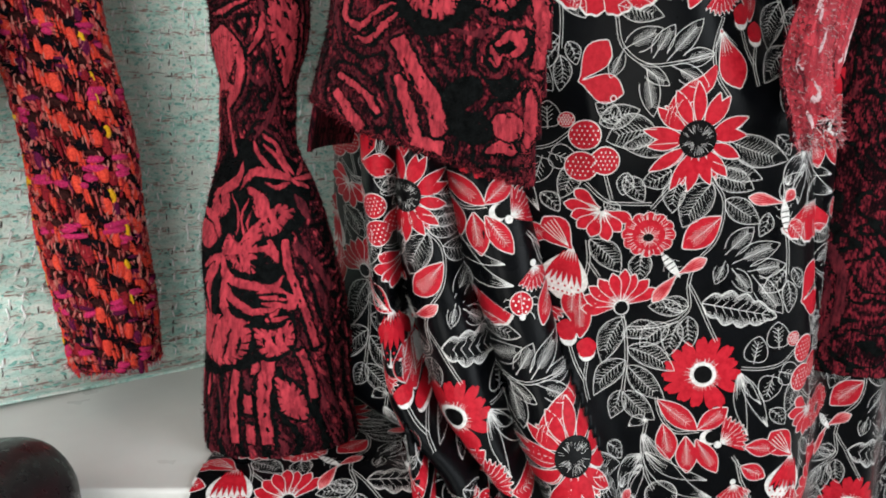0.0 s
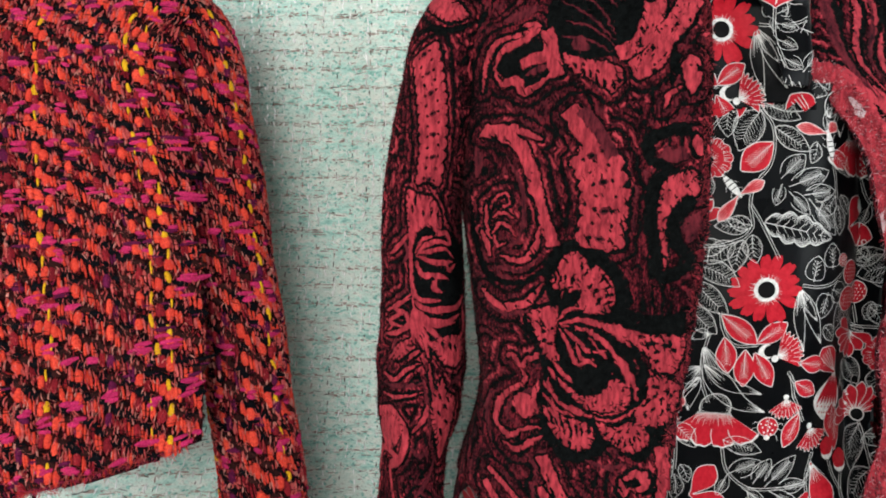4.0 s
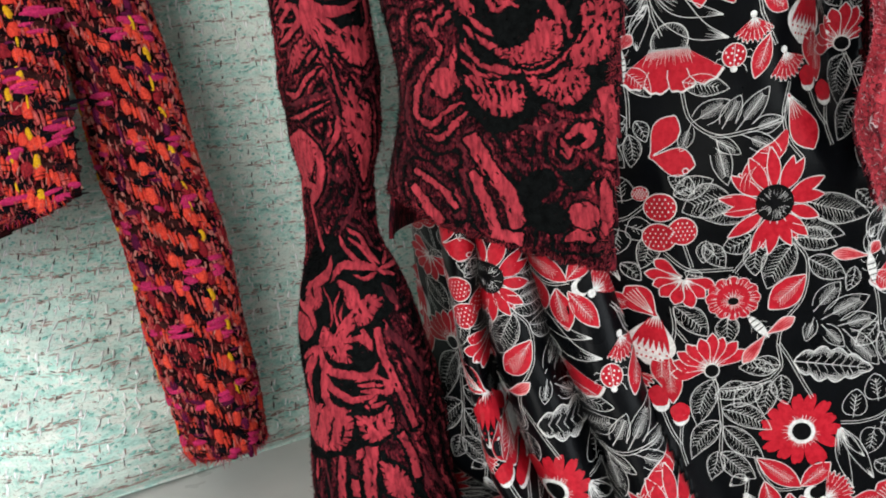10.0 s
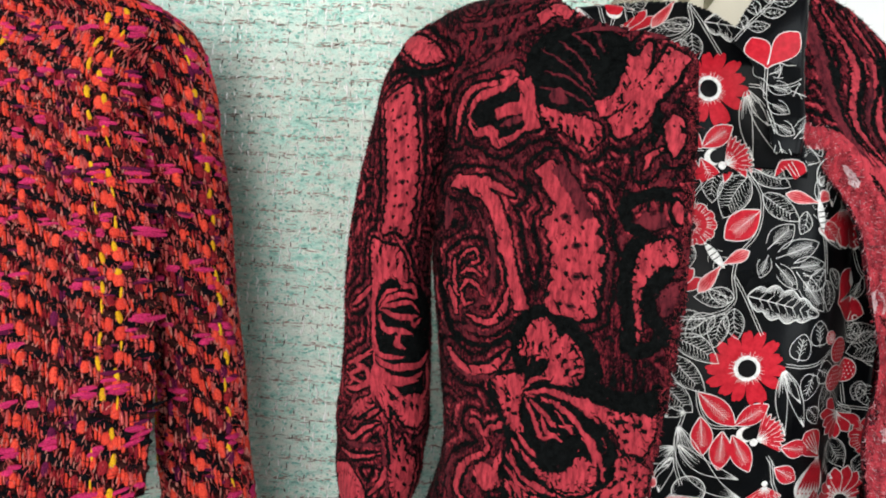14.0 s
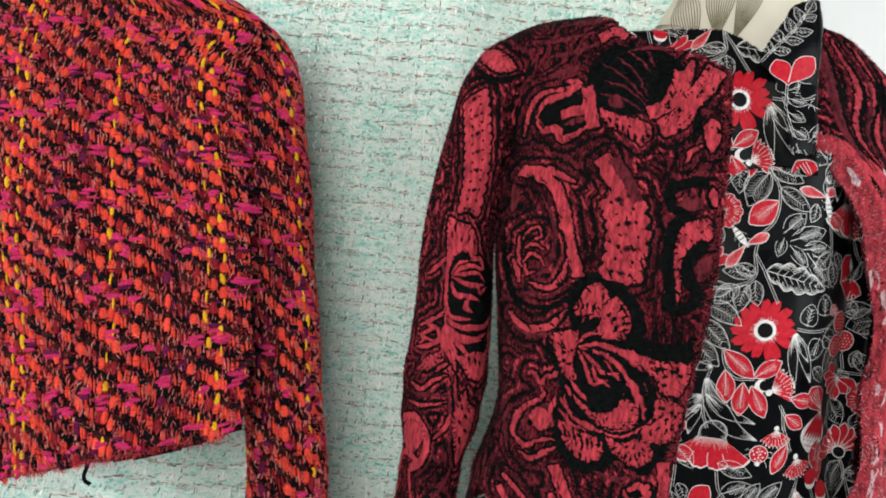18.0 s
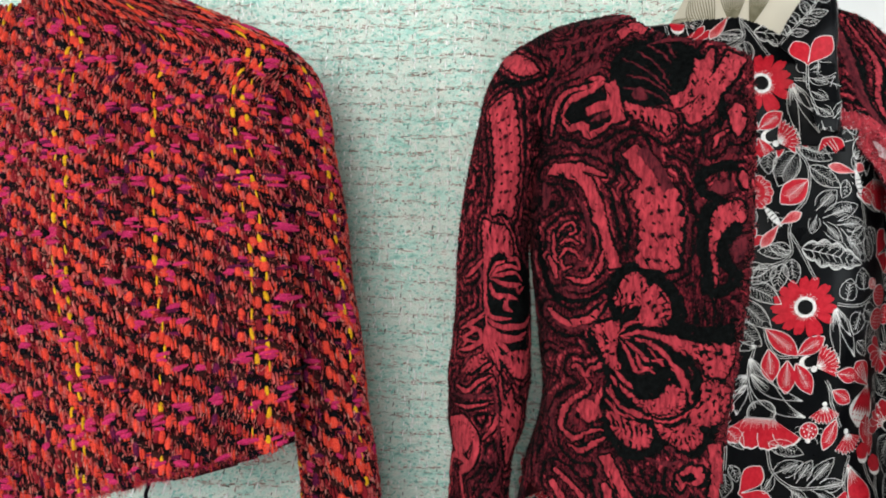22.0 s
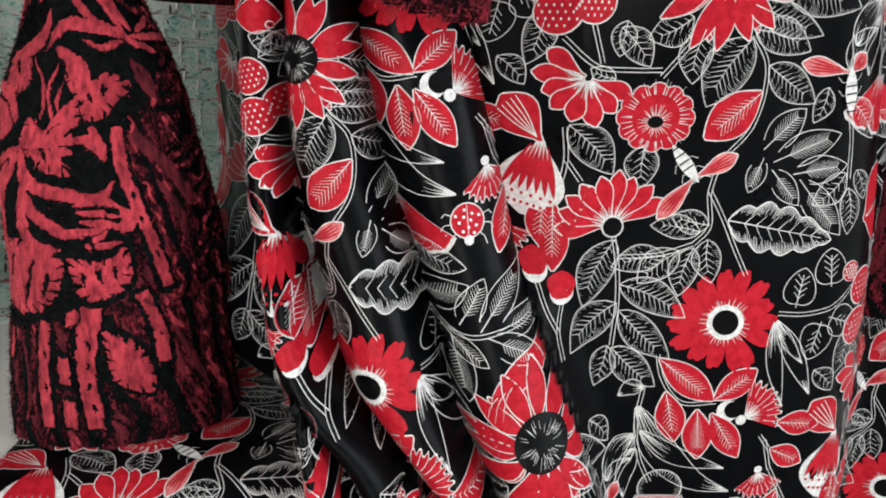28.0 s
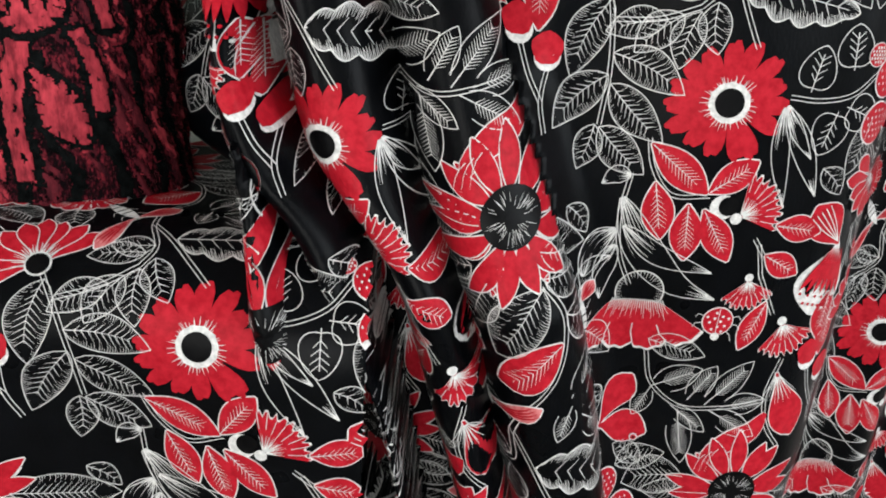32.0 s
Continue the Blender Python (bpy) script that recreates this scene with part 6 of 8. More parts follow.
    ribbon(k, [(-0.0730, 1.3381), (-0.0678, 1.3251), (-0.0564, 1.3254), (-0.0496, 1.3159), (-0.0390, 1.3211), (-0.0286, 1.3275)], 0.0030, CORAL, 4)
    ribbon(k, [(-0.0835, 1.3207), (-0.0806, 1.3398), (-0.0733, 1.3560), (-0.0538, 1.3600), (-0.0389, 1.3647)], 0.0021, CORAL, 4)
    ribbon(k, [(-0.0532, 1.3368), (-0.0433, 1.3397), (-0.0335, 1.3418)], 0.0041, CORAL, 4, False)
    ribbon(k, [(-0.0495, 1.3277), (-0.0397, 1.3318), (-0.0311, 1.3352)], 0.0020, WINE, 4)
    ribbon(k, [(-0.0337, 1.3618), (-0.0296, 1.3420), (-0.0255, 1.3256)], 0.0046, CORAL, 4, False)
    blob(k, [(-0.0217, 1.3419), (-0.0083, 1.3378), (0.0063, 1.3342), (0.0186, 1.3288), (0.0201, 1.3183), (0.0128, 1.3120), (0.0049, 1.3173), (-0.0050, 1.3234), (-0.0159, 1.3288)], CORAL, 4)
    dashes(k, [(-0.0121, 1.3296), (-0.0154, 1.3351), (-0.0071, 1.3261), (-0.0095, 1.3326), (-0.0011, 1.3217), (-0.0035, 1.3291), (0.0039, 1.3174), (0.0015, 1.3258), (0.0089, 1.3141), (0.0075, 1.3215), (0.0146, 1.3131), (0.0133, 1.3204), (0.0182, 1.3172), (0.0170, 1.3225)], 0.0011)
    blob(k, [(-0.0126, 1.3544), (-0.0067, 1.3513), (-0.0033, 1.3430), (-0.0091, 1.3422), (-0.0162, 1.3480)], WINE, 4)
    ribbon(k, [(0.0161, 1.3394), (0.0283, 1.3447), (0.0363, 1.3586), (0.0398, 1.3767)], 0.0052, CORAL, 4, False)
    ribbon(k, [(0.0273, 1.3257), (0.0399, 1.3338), (0.0475, 1.3492), (0.0572, 1.3618), (0.0667, 1.3789)], 0.0075, CORAL, 4, False)
    ribbon(k, [(0.0437, 1.3582), (0.0454, 1.3752), (0.0483, 1.3870)], 0.0035, CORAL, 4)
    speckle(k, (0.0309, 1.3489), (0.0093, 0.0116), 26, r, 1.0, 0.0011)
    speckle(k, (0.0416, 1.3358), (0.0128, 0.0116), 26, r, 0.9, 0.0012)
    speckle(k, (0.0554, 1.3630), (0.0104, 0.0128), 20, r, 0.9, 0.0011)
    blob(k, [(0.0150, 1.3704), (0.0197, 1.3811), (0.0255, 1.3748), (0.0278, 1.3588), (0.0243, 1.3479), (0.0176, 1.3490), (0.0143, 1.3590)], GROUND, 6)
    ribbon(k, [(0.0149, 1.3447), (-0.0022, 1.3595), (-0.0211, 1.3675)], 0.0009, WINE, 4.5)
    ribbon(k, [(0.0147, 1.3491), (-0.0025, 1.3681), (-0.0237, 1.3834)], 0.0009, WINE, 4.5)
    ribbon(k, [(0.0155, 1.3534), (0.0022, 1.3756), (-0.0129, 1.3898)], 0.0009, WINE, 4.5)
    ribbon(k, [(0.0132, 1.3405), (-0.0067, 1.3513), (-0.0245, 1.3552)], 0.0009, WINE, 4.5)
    ribbon(k, [(0.0169, 1.3727), (0.0080, 1.3857), (-0.0031, 1.3940)], 0.0009, WINE, 4.5)
    ribbon(k, [(0.0197, 1.3774), (0.0147, 1.3896), (0.0117, 1.3957)], 0.0009, WINE, 4.5)
    dashes(k, [(0.0284, 1.3760), (0.0322, 1.3807), (0.0304, 1.3689), (0.0342, 1.3723), (0.0245, 1.3821), (0.0274, 1.3880)], 0.0010)
    # shoulder seam and neck
    ribbon(k, [(-0.0789, 1.4039), (-0.0546, 1.4062), (-0.0299, 1.4124)], 0.0017, WINE, 3)
    ribbon(k, [(-0.0693, 1.3904), (-0.0486, 1.3935), (-0.0285, 1.4006)], 0.0020, WINE, 3)
    ribbon(k, [(-0.0660, 1.3729), (-0.0527, 1.3750), (-0.0397, 1.3816)], 0.0035, WINE, 3)
    ribbon(k, [(-0.0522, 1.3666), (-0.0440, 1.3665), (-0.0379, 1.3645)], 0.0023, CORAL, 3)
    ribbon(k, [(-0.0605, 1.4205), (-0.0393, 1.4234), (-0.0234, 1.4296)], 0.0017, WINE, 3)
    ribbon(k, [(-0.0267, 1.4054), (-0.0136, 1.4124), (-0.0045, 1.4077)], 0.0041, CORAL, 3, False)
    ribbon(k, [(-0.0031, 1.3940), (0.0165, 1.3979), (0.0340, 1.3960)], 0.0015, WINE, 3)
    ribbon(k, [(0.0408, 1.4043), (0.0512, 1.3941), (0.0643, 1.3911)], 0.0029, WINE, 3)
    blob(k, [(-0.1226, 1.4136), (-0.1126, 1.4040), (-0.1016, 1.3936), (-0.0920, 1.3878), (-0.0980, 1.3772), (-0.1149, 1.3872), (-0.1212, 1.3968)], CORAL, 3)
    dashes(k, [(-0.1232, 1.4025), (-0.1193, 1.3914), (-0.1113, 1.3947), (-0.1142, 1.3888), (-0.1049, 1.3901), (-0.1054, 1.3817)], 0.0010)
    ribbon(k, [(-0.1165, 1.3830), (-0.1011, 1.3725), (-0.0874, 1.3778), (-0.0799, 1.3885)], 0.0035, GROUND, 3)
    blob(k, [(0.0612, 1.3324), (0.0665, 1.3354), (0.0702, 1.3303), (0.0698, 1.3138), (0.0655, 1.3087), (0.0617, 1.3169)], CORAL, 3)
    ribbon(k, [(0.0522, 1.3153), (0.0551, 1.3307), (0.0529, 1.3467)], 0.0035, GROUND, 3)
    # scroll by the front edge
    ribbon(k, [(0.0663, 1.2844), (0.0481, 1.2816), (0.0396, 1.2768), (0.0429, 1.2615), (0.0559, 1.2583)], 0.0041, GROUND, 3, False)
    ribbon(k, [(0.0559, 1.2583), (0.0436, 1.2445), (0.0414, 1.2198), (0.0462, 1.1955), (0.0456, 1.1780)], 0.0041, GROUND, 3, False)
    ribbon(k, [(0.0682, 1.2360), (0.0576, 1.2200), (0.0574, 1.2055), (0.0675, 1.1916), (0.0586, 1.1835), (0.0472, 1.1781)], 0.0041, GROUND, 3, False)
    ribbon(k, [(0.0486, 1.2685), (0.0565, 1.2643), (0.0633, 1.2683)], 0.0041, WINE, 3, False)
    blob(k, [(0.0504, 1.2464), (0.0683, 1.2546), (0.0725, 1.2411), (0.0562, 1.2307), (0.0519, 1.2150), (0.0517, 1.1870), (0.0482, 1.1907), (0.0466, 1.2198)], CORAL, 2.5)
    speckle(k, (0.0537, 1.2297), (0.0151, 0.0290), 60, r, 0.8, 0.0011)
    ribbon(k, [(0.0683, 1.2794), (0.0725, 1.2647)], 0.0029, CORAL, 3)
    blob(k, [(0.0618, 1.2201), (0.0722, 1.2256), (0.0720, 1.2111), (0.0660, 1.2049)], WINE, 2.6)
    ribbon(k, [(0.0493, 1.2990), (0.0524, 1.3091), (0.0600, 1.3139)], 0.0017, CORAL, 3)
    # waves at the waist and the flared hem
    zigzag(k, [(-0.0556, 1.1097), (-0.0431, 1.1050), (-0.0331, 1.1156)], 0.0020, r, CORAL, 0.0017, 2)
    ribbon(k, [(-0.0449, 1.1027), (-0.0412, 1.0928), (-0.0552, 1.0788), (-0.0625, 1.0645), (-0.0625, 1.0508), (-0.0508, 1.0454), (-0.0442, 1.0519), (-0.0290, 1.0580)], 0.0022, CORAL, 4)
    ribbon(k, [(-0.0380, 1.1036), (-0.0314, 1.0932), (-0.0479, 1.0759), (-0.0550, 1.0609), (-0.0444, 1.0539)], 0.0015, WINE, 4)
    blob(k, [(-0.0498, 1.0745), (-0.0434, 1.0820), (-0.0352, 1.0782), (-0.0344, 1.0671), (-0.0410, 1.0628), (-0.0481, 1.0645)], CORAL, 4)
    ribbon(k, [(-0.0315, 1.0942), (-0.0342, 1.0783), (-0.0306, 1.0677)], 0.0015, CORAL, 4)
    ribbon(k, [(-0.0596, 1.0393), (-0.0482, 1.0370), (-0.0341, 1.0470), (-0.0266, 1.0514)], 0.0020, CORAL, 4)
    ribbon(k, [(-0.0688, 1.0770), (-0.0714, 1.0547), (-0.0668, 1.0374)], 0.0017, WINE, 4)
    blob(k, [(0.0266, 1.0252), (0.0317, 1.0343), (0.0472, 1.0379), (0.0491, 1.0319), (0.0409, 1.0239), (0.0365, 1.0258), (0.0306, 1.0184)], CORAL, 3)
    blob(k, [(0.0319, 1.0297), (0.0406, 1.0330), (0.0432, 1.0308), (0.0356, 1.0266)], GROUND, 5)
    ribbon(k, [(0.0548, 1.0588), (0.0572, 1.0398), (0.0562, 1.0171)], 0.0041, CORAL, 3, False)
    ribbon(k, [(0.0040, 1.0404), (0.0179, 1.0378), (0.0314, 1.0417)], 0.0017, WINE, 3)
    blob(k, [(-0.0010, 1.0027), (0.0087, 1.0126), (0.0208, 1.0125), (0.0234, 1.0029), (0.0140, 0.9941), (0.0257, 0.9906), (0.0299, 0.9799), (0.0156, 0.9735), (0.0041, 0.9812)], GROUND, 3)
    blob(k, [(0.0272, 1.0079), (0.0361, 1.0134), (0.0455, 1.0102), (0.0416, 1.0019), (0.0316, 1.0006)], GROUND, 3)
    blob(k, [(0.0308, 0.9903), (0.0408, 0.9927), (0.0466, 0.9848), (0.0395, 0.9762), (0.0316, 0.9798)], CORAL, 4)
    ribbon(k, [(0.0256, 0.9695), (0.0343, 0.9727), (0.0438, 0.9694)], 0.0032, CORAL, 4)
    ribbon(k, [(0.0500, 1.0067), (0.0507, 0.9899), (0.0479, 0.9695)], 0.0032, CORAL, 4)
    # slanting bars above the hem
    ribbon(k, [(-0.0707, 1.005), (-0.0603, 0.9908), (-0.0513, 0.9805)], 0.0031, CORAL, 3.6, False)
    ribbon(k, [(-0.0682, 1.0153), (-0.0481, 1.0017), (-0.0396, 0.9908)], 0.0019, CORAL, 3.6, False)
    ribbon(k, [(-0.0271, 1.0366), (-0.0204, 1.0223), (-0.0081, 1.0022), (-0.0007, 0.979)], 0.0045, CORAL, 3.6, False)
    ribbon(k, [(-0.0271, 1.0149), (-0.0222, 0.9986), (-0.0161, 0.9779)], 0.0035, CORAL, 3.6, False)
    ribbon(k, [(-0.0186, 0.9764), (-0.0082, 0.9735), (-0.0003, 0.9716)], 0.0035, CORAL, 3.6, False)
    dashes(k, [(-0.0222, 1.0207), (-0.0208, 1.0176), (-0.0157, 1.0088), (-0.0143, 1.0055), (-0.0099, 0.9988), (-0.0088, 0.9955), (-0.0064, 0.9906), (-0.0054, 0.9876), (-0.0215, 0.9935), (-0.0204, 0.9905)], 0.0007)
    return k.done()


torso_cells = pile_layer("velvet_pattern", torso, front_motifs(), VELVET, left_front, "coral and black cut pile flowers", PILE, calmer=0.5)


def sleeve_motifs():
    k, r = Ink(), np.random.default_rng(12)
    # scalloped band down the upper arm
    lace(k, [(-0.0252, 1.3557), (-0.0127, 1.3335), (-0.0010, 1.3093), (0.0074, 1.2852), (0.0115, 1.2634), (0.0109, 1.2472)], 0.0127, r)
    blob(k, [(-0.0584, 1.4035), (-0.0225, 1.4012), (-0.0006, 1.3920), (0.0085, 1.3829), (-0.0034, 1.3773), (-0.0211, 1.3830)], CORAL, 3)
    ribbon(k, [(-0.0467, 1.3701), (-0.0256, 1.3730), (-0.0010, 1.3714), (0.0130, 1.3780)], 0.0028, GROUND, 3)
    # open flower above the elbow: a plain upper petal, arched stamens and a fan of strokes
    blob(k, [(-0.0056, 1.2088), (0.0235, 1.2125), (0.058, 1.1909), (0.0422, 1.1387), (0.0372, 1.1151), (0.0039, 1.1208), (-0.0057, 1.1628), (-0.0066, 1.1906)], GROUND, 2)
    blob(k, [(-0.0096, 1.2406), (0.0034, 1.2359), (0.0146, 1.2355), (0.0244, 1.2261), (0.0271, 1.2088), (0.021, 1.2024), (0.0168, 1.2092), (0.0059, 1.2092), (-0.0012, 1.1997), (-0.0062, 1.1883), (-0.0094, 1.2089)], CORAL, 3)
    dashes(k, [(0.0066, 1.2237), (0.0076, 1.2183), (0.0165, 1.226), (0.0155, 1.2174), (-0.0022, 1.236), (-0.0008, 1.226), (-0.0052, 1.2288), (-0.0046, 1.2197), (0.0229, 1.2225), (0.0238, 1.2161)], 0.0011)
    ribbon(k, [(-0.0073, 1.2134), (-0.0068, 1.1883), (-0.0051, 1.1628), (-0.0025, 1.1395)], 0.0018, CORAL, 4)
    ribbon(k, [(-0.0077, 1.2043), (-0.0214, 1.1931), (-0.035, 1.1855)], 0.0022, CORAL, 4)
    ribbon(k, [(-0.001, 1.185), (0.0076, 1.1932), (0.0216, 1.1978), (0.0378, 1.1952)], 0.0022, CORAL, 4)
    ribbon(k, [(0.0217, 1.2028), (0.0322, 1.2053), (0.0376, 1.1947)], 0.0022, CORAL, 4)
    ribbon(k, [(-0.002, 1.1877), (0.0058, 1.1987), (0.0204, 1.2023)], 0.0015, CORAL, 4)
    ribbon(k, [(0.0003, 1.1877), (0.0118, 1.189), (0.0303, 1.1914), (0.0403, 1.1831)], 0.0017, CORAL, 4)
    ribbon(k, [(0.0002, 1.1854), (0.0164, 1.1803), (0.0372, 1.1807)], 0.0023, CORAL, 4)
    ribbon(k, [(0.0281, 1.1803), (0.032, 1.1737), (0.0399, 1.1784)], 0.0018, CORAL, 4)
    ribbon(k, [(-0.0012, 1.1822), (0.0048, 1.1702), (0.0179, 1.1692), (0.03, 1.1663)], 0.0025, CORAL, 4)
    ribbon(k, [(0.0178, 1.1683), (0.0159, 1.1581), (0.0228, 1.1552)], 0.0021, CORAL, 4)
    ribbon(k, [(-0.0039, 1.1628), (-0.0002, 1.1507), (0.0115, 1.1475), (0.0223, 1.1487)], 0.0019, CORAL, 4)
    ribbon(k, [(-0.0042, 1.1488), (0.0065, 1.1414), (0.0233, 1.1403), (0.0395, 1.1436), (0.0489, 1.1528)], 0.0026, CORAL, 4)
    ribbon(k, [(-0.0013, 1.1414), (0.0111, 1.1321), (0.0278, 1.1303), (0.04, 1.1364)], 0.0023, CORAL, 4)
    ribbon(k, [(0.0014, 1.1358), (0.0142, 1.1274), (0.0348, 1.1295)], 0.0016, CORAL, 4)
    ribbon(k, [(-0.0036, 1.1414), (-0.0002, 1.1245), (0.0076, 1.1058)], 0.0022, CORAL, 4)
    ribbon(k, [(-0.0025, 1.1414), (0.0049, 1.1246), (0.0153, 1.1077)], 0.0022, CORAL, 4)
    ribbon(k, [(-0.0025, 1.1432), (0.0087, 1.1274), (0.0223, 1.115)], 0.0021, CORAL, 4)
    ribbon(k, [(-0.0042, 1.1395), (-0.0034, 1.1244), (0.0, 1.1103)], 0.0018, CORAL, 4)
    ribbon(k, [(-0.0002, 1.1301), (0.0076, 1.1162), (0.0119, 1.0991)], 0.0017, CORAL, 4)
    ribbon(k, [(0.0174, 1.1161), (0.011, 1.1255), (0.0039, 1.1339)], 0.0015, CORAL, 4)
    ribbon(k, [(0.0452, 1.1433), (0.0472, 1.1288), (0.0402, 1.1139)], 0.0025, CORAL, 4)
    ribbon(k, [(-0.0042, 1.1535), (-0.0181, 1.1439), (-0.0508, 1.1353)], 0.0018, CORAL, 4)
    ribbon(k, [(-0.03, 1.1321), (-0.0105, 1.1346), (-0.0064, 1.1276), (-0.0179, 1.12), (-0.0543, 1.1137)], 0.0023, CORAL, 4)
    ribbon(k, [(-0.0518, 1.1283), (-0.033, 1.1232), (-0.0468, 1.1176)], 0.0015, CORAL, 4)
    blob(k, [(0.0196, 1.1161), (0.0422, 1.1147), (0.0413, 1.1003), (0.0337, 1.0913), (0.0236, 1.0945), (0.017, 1.1044), (0.0133, 1.1115)], CORAL, 3)
    dashes(k, [(0.0279, 1.1124), (0.0293, 1.1047), (0.0217, 1.1136), (0.0232, 1.107), (0.0325, 1.1097), (0.0337, 1.1039)], 0.0012)
    blob(k, [(-0.0021, 1.1159), (-0.0067, 1.1037), (-0.0315, 1.0925), (-0.0212, 1.1027), (-0.0099, 1.1132)], CORAL, 3)
    # waves and feathers round the elbow
    ribbon(k, [(-0.0062, 1.1485), (-0.0314, 1.1392), (-0.0068, 1.1368)], 0.0020, CORAL, 3)
    ribbon(k, [(-0.0068, 1.1368), (-0.0405, 1.1262), (-0.0073, 1.1242)], 0.0020, CORAL, 3)
    ribbon(k, [(-0.0419, 1.0908), (-0.0053, 1.1136), (0.0017, 1.1180)], 0.0025, CORAL, 3)
    ribbon(k, [(-0.0199, 1.0938), (0.0002, 1.1088)], 0.0020, CORAL, 3)
    ribbon(k, [(-0.0071, 1.0948), (0.0049, 1.1057)], 0.0018, CORAL, 3)
    ribbon(k, [(-0.0505, 1.0789), (-0.0208, 1.0759), (-0.0057, 1.0876), (0.0062, 1.0938)], 0.0020, CORAL, 3)
    ribbon(k, [(-0.0551, 1.0694), (-0.0117, 1.0710), (0.0095, 1.0764)], 0.0018, WINE, 3)
    ribbon(k, [(-0.0593, 1.0590), (-0.0111, 1.0617), (0.0090, 1.0683)], 0.0015, CORAL, 3)
    ribbon(k, [(0.0120, 1.0943), (0.0175, 1.0631), (0.0280, 1.0207)], 0.0015, CORAL, 3)
    ribbon(k, [(0.0075, 1.0809), (0.0141, 1.0538), (0.0227, 1.0141)], 0.0013, WINE, 3)
    ribbon(k, [(-0.0667, 1.0402), (-0.0224, 1.0438), (-0.0070, 1.0313), (-0.0094, 1.0074), (-0.0433, 0.9943)], 0.0040, CORAL, 3, False)
    ribbon(k, [(-0.0676, 1.0307), (-0.0410, 1.0254), (-0.0413, 1.0060)], 0.0020, WINE, 3)
    ribbon(k, [(0.0020, 1.0306), (0.0111, 1.0426), (0.0137, 1.0585)], 0.0020, CORAL, 3)
    ribbon(k, [(0.0004, 1.0183), (0.0132, 1.0099), (0.0197, 1.0190)], 0.0020, WINE, 3)
    ribbon(k, [(-0.0166, 1.1778), (-0.0098, 1.1868), (-0.0159, 1.1996)], 0.0020, WINE, 3)
    ribbon(k, [(-0.0227, 1.1141), (-0.0324, 1.0987)], 0.0020, WINE, 3)
    blob(k, [(0.0188, 1.0721), (0.0229, 1.0813), (0.0286, 1.0679), (0.0358, 1.0641), (0.0362, 1.0472), (0.0417, 1.0300), (0.0419, 1.0150), (0.0359, 1.0068), (0.0260, 1.0283), (0.0157, 1.0538)], CORAL, 4)
    dashes(k, [(0.0206, 1.0667), (0.0243, 1.0610), (0.0253, 1.0582), (0.0297, 1.0521), (0.0208, 1.0529), (0.0246, 1.0458), (0.0289, 1.0434), (0.0354, 1.0374), (0.0265, 1.0354), (0.0325, 1.0276), (0.0278, 1.0643), (0.0309, 1.0594)], 0.0010)
    ribbon(k, [(0.0327, 1.0757), (0.0378, 1.0798), (0.0418, 1.0829)], 0.0020, WINE, 3)
    # flared cuff: a large open flower on black
    blob(k, [(-0.0613, 0.9365), (-0.0513, 0.9582), (0.0198, 0.9642), (0.0462, 0.9438), (0.0317, 0.9101), (0.0207, 0.9032), (0.0223, 0.8644), (0.0168, 0.8256), (-0.0082, 0.8164), (-0.0565, 0.8013)], GROUND, 2)
    ribbon(k, [(-0.0455, 0.9296), (-0.0318, 0.9344), (-0.0123, 0.9432), (-0.0054, 0.954)], 0.0036, CORAL, 4)
    blob(k, [(-0.0466, 0.9307), (-0.0274, 0.9343), (-0.0214, 0.9237), (-0.027, 0.9158), (-0.0373, 0.9161)], CORAL, 3)
    ribbon(k, [(-0.0562, 0.9194), (-0.0324, 0.9128), (-0.0262, 0.902)], 0.0027, CORAL, 4)
    blob(k, [(-0.0516, 0.912), (-0.0343, 0.9096), (-0.0285, 0.9007), (-0.0354, 0.8942), (-0.0421, 0.8947)], CORAL, 3)
    ribbon(k, [(-0.0104, 0.9368), (0.0031, 0.9474), (0.0196, 0.9455), (0.0314, 0.9413)], 0.0027, CORAL, 4)
    ribbon(k, [(0.0293, 0.9423), (0.0226, 0.9572), (0.0132, 0.967)], 0.0017, CORAL, 4)
    ribbon(k, [(0.0284, 0.9439), (0.0158, 0.9505), (0.0056, 0.9643)], 0.0017, CORAL, 4)
    ribbon(k, [(0.0324, 0.9443), (0.027, 0.9562), (0.0257, 0.964)], 0.0017, CORAL, 4)
    ribbon(k, [(0.035, 0.9441), (0.048, 0.9523)], 0.0017, CORAL, 4)
    ribbon(k, [(0.0289, 0.9408), (0.0459, 0.9343)], 0.0017, CORAL, 4)
    ribbon(k, [(0.0293, 0.9423), (0.0736, 0.9423)], 0.0017, CORAL, 4)
    ribbon(k, [(0.0276, 0.9409), (0.018, 0.9375), (0.0108, 0.9414)], 0.0017, CORAL, 4)
    ribbon(k, [(-0.0046, 0.9364), (0.0052, 0.9306), (0.0115, 0.9171)], 0.0036, CORAL, 4)
    blob(k, [(0.0033, 0.9325), (0.0126, 0.9222), (0.0205, 0.9266), (0.028, 0.9206), (0.0222, 0.9128), (0.0157, 0.9053), (0.0077, 0.9044), (0.004, 0.9132), (-0.0006, 0.9247)], CORAL, 3)
    blob(k, [(0.0299, 0.9318), (0.0375, 0.9251), (0.0402, 0.913), (0.0322, 0.9199)], WINE, 3)
    blob(k, [(-0.0237, 0.8947), (-0.0187, 0.9055), (-0.0108, 0.8998), (-0.0018, 0.9018), (0.0019, 0.8961), (-0.0037, 0.8935), (-0.0021, 0.8868), (0.0015, 0.8812), (-0.0081, 0.8805), (-0.0168, 0.8862)], CORAL, 3)
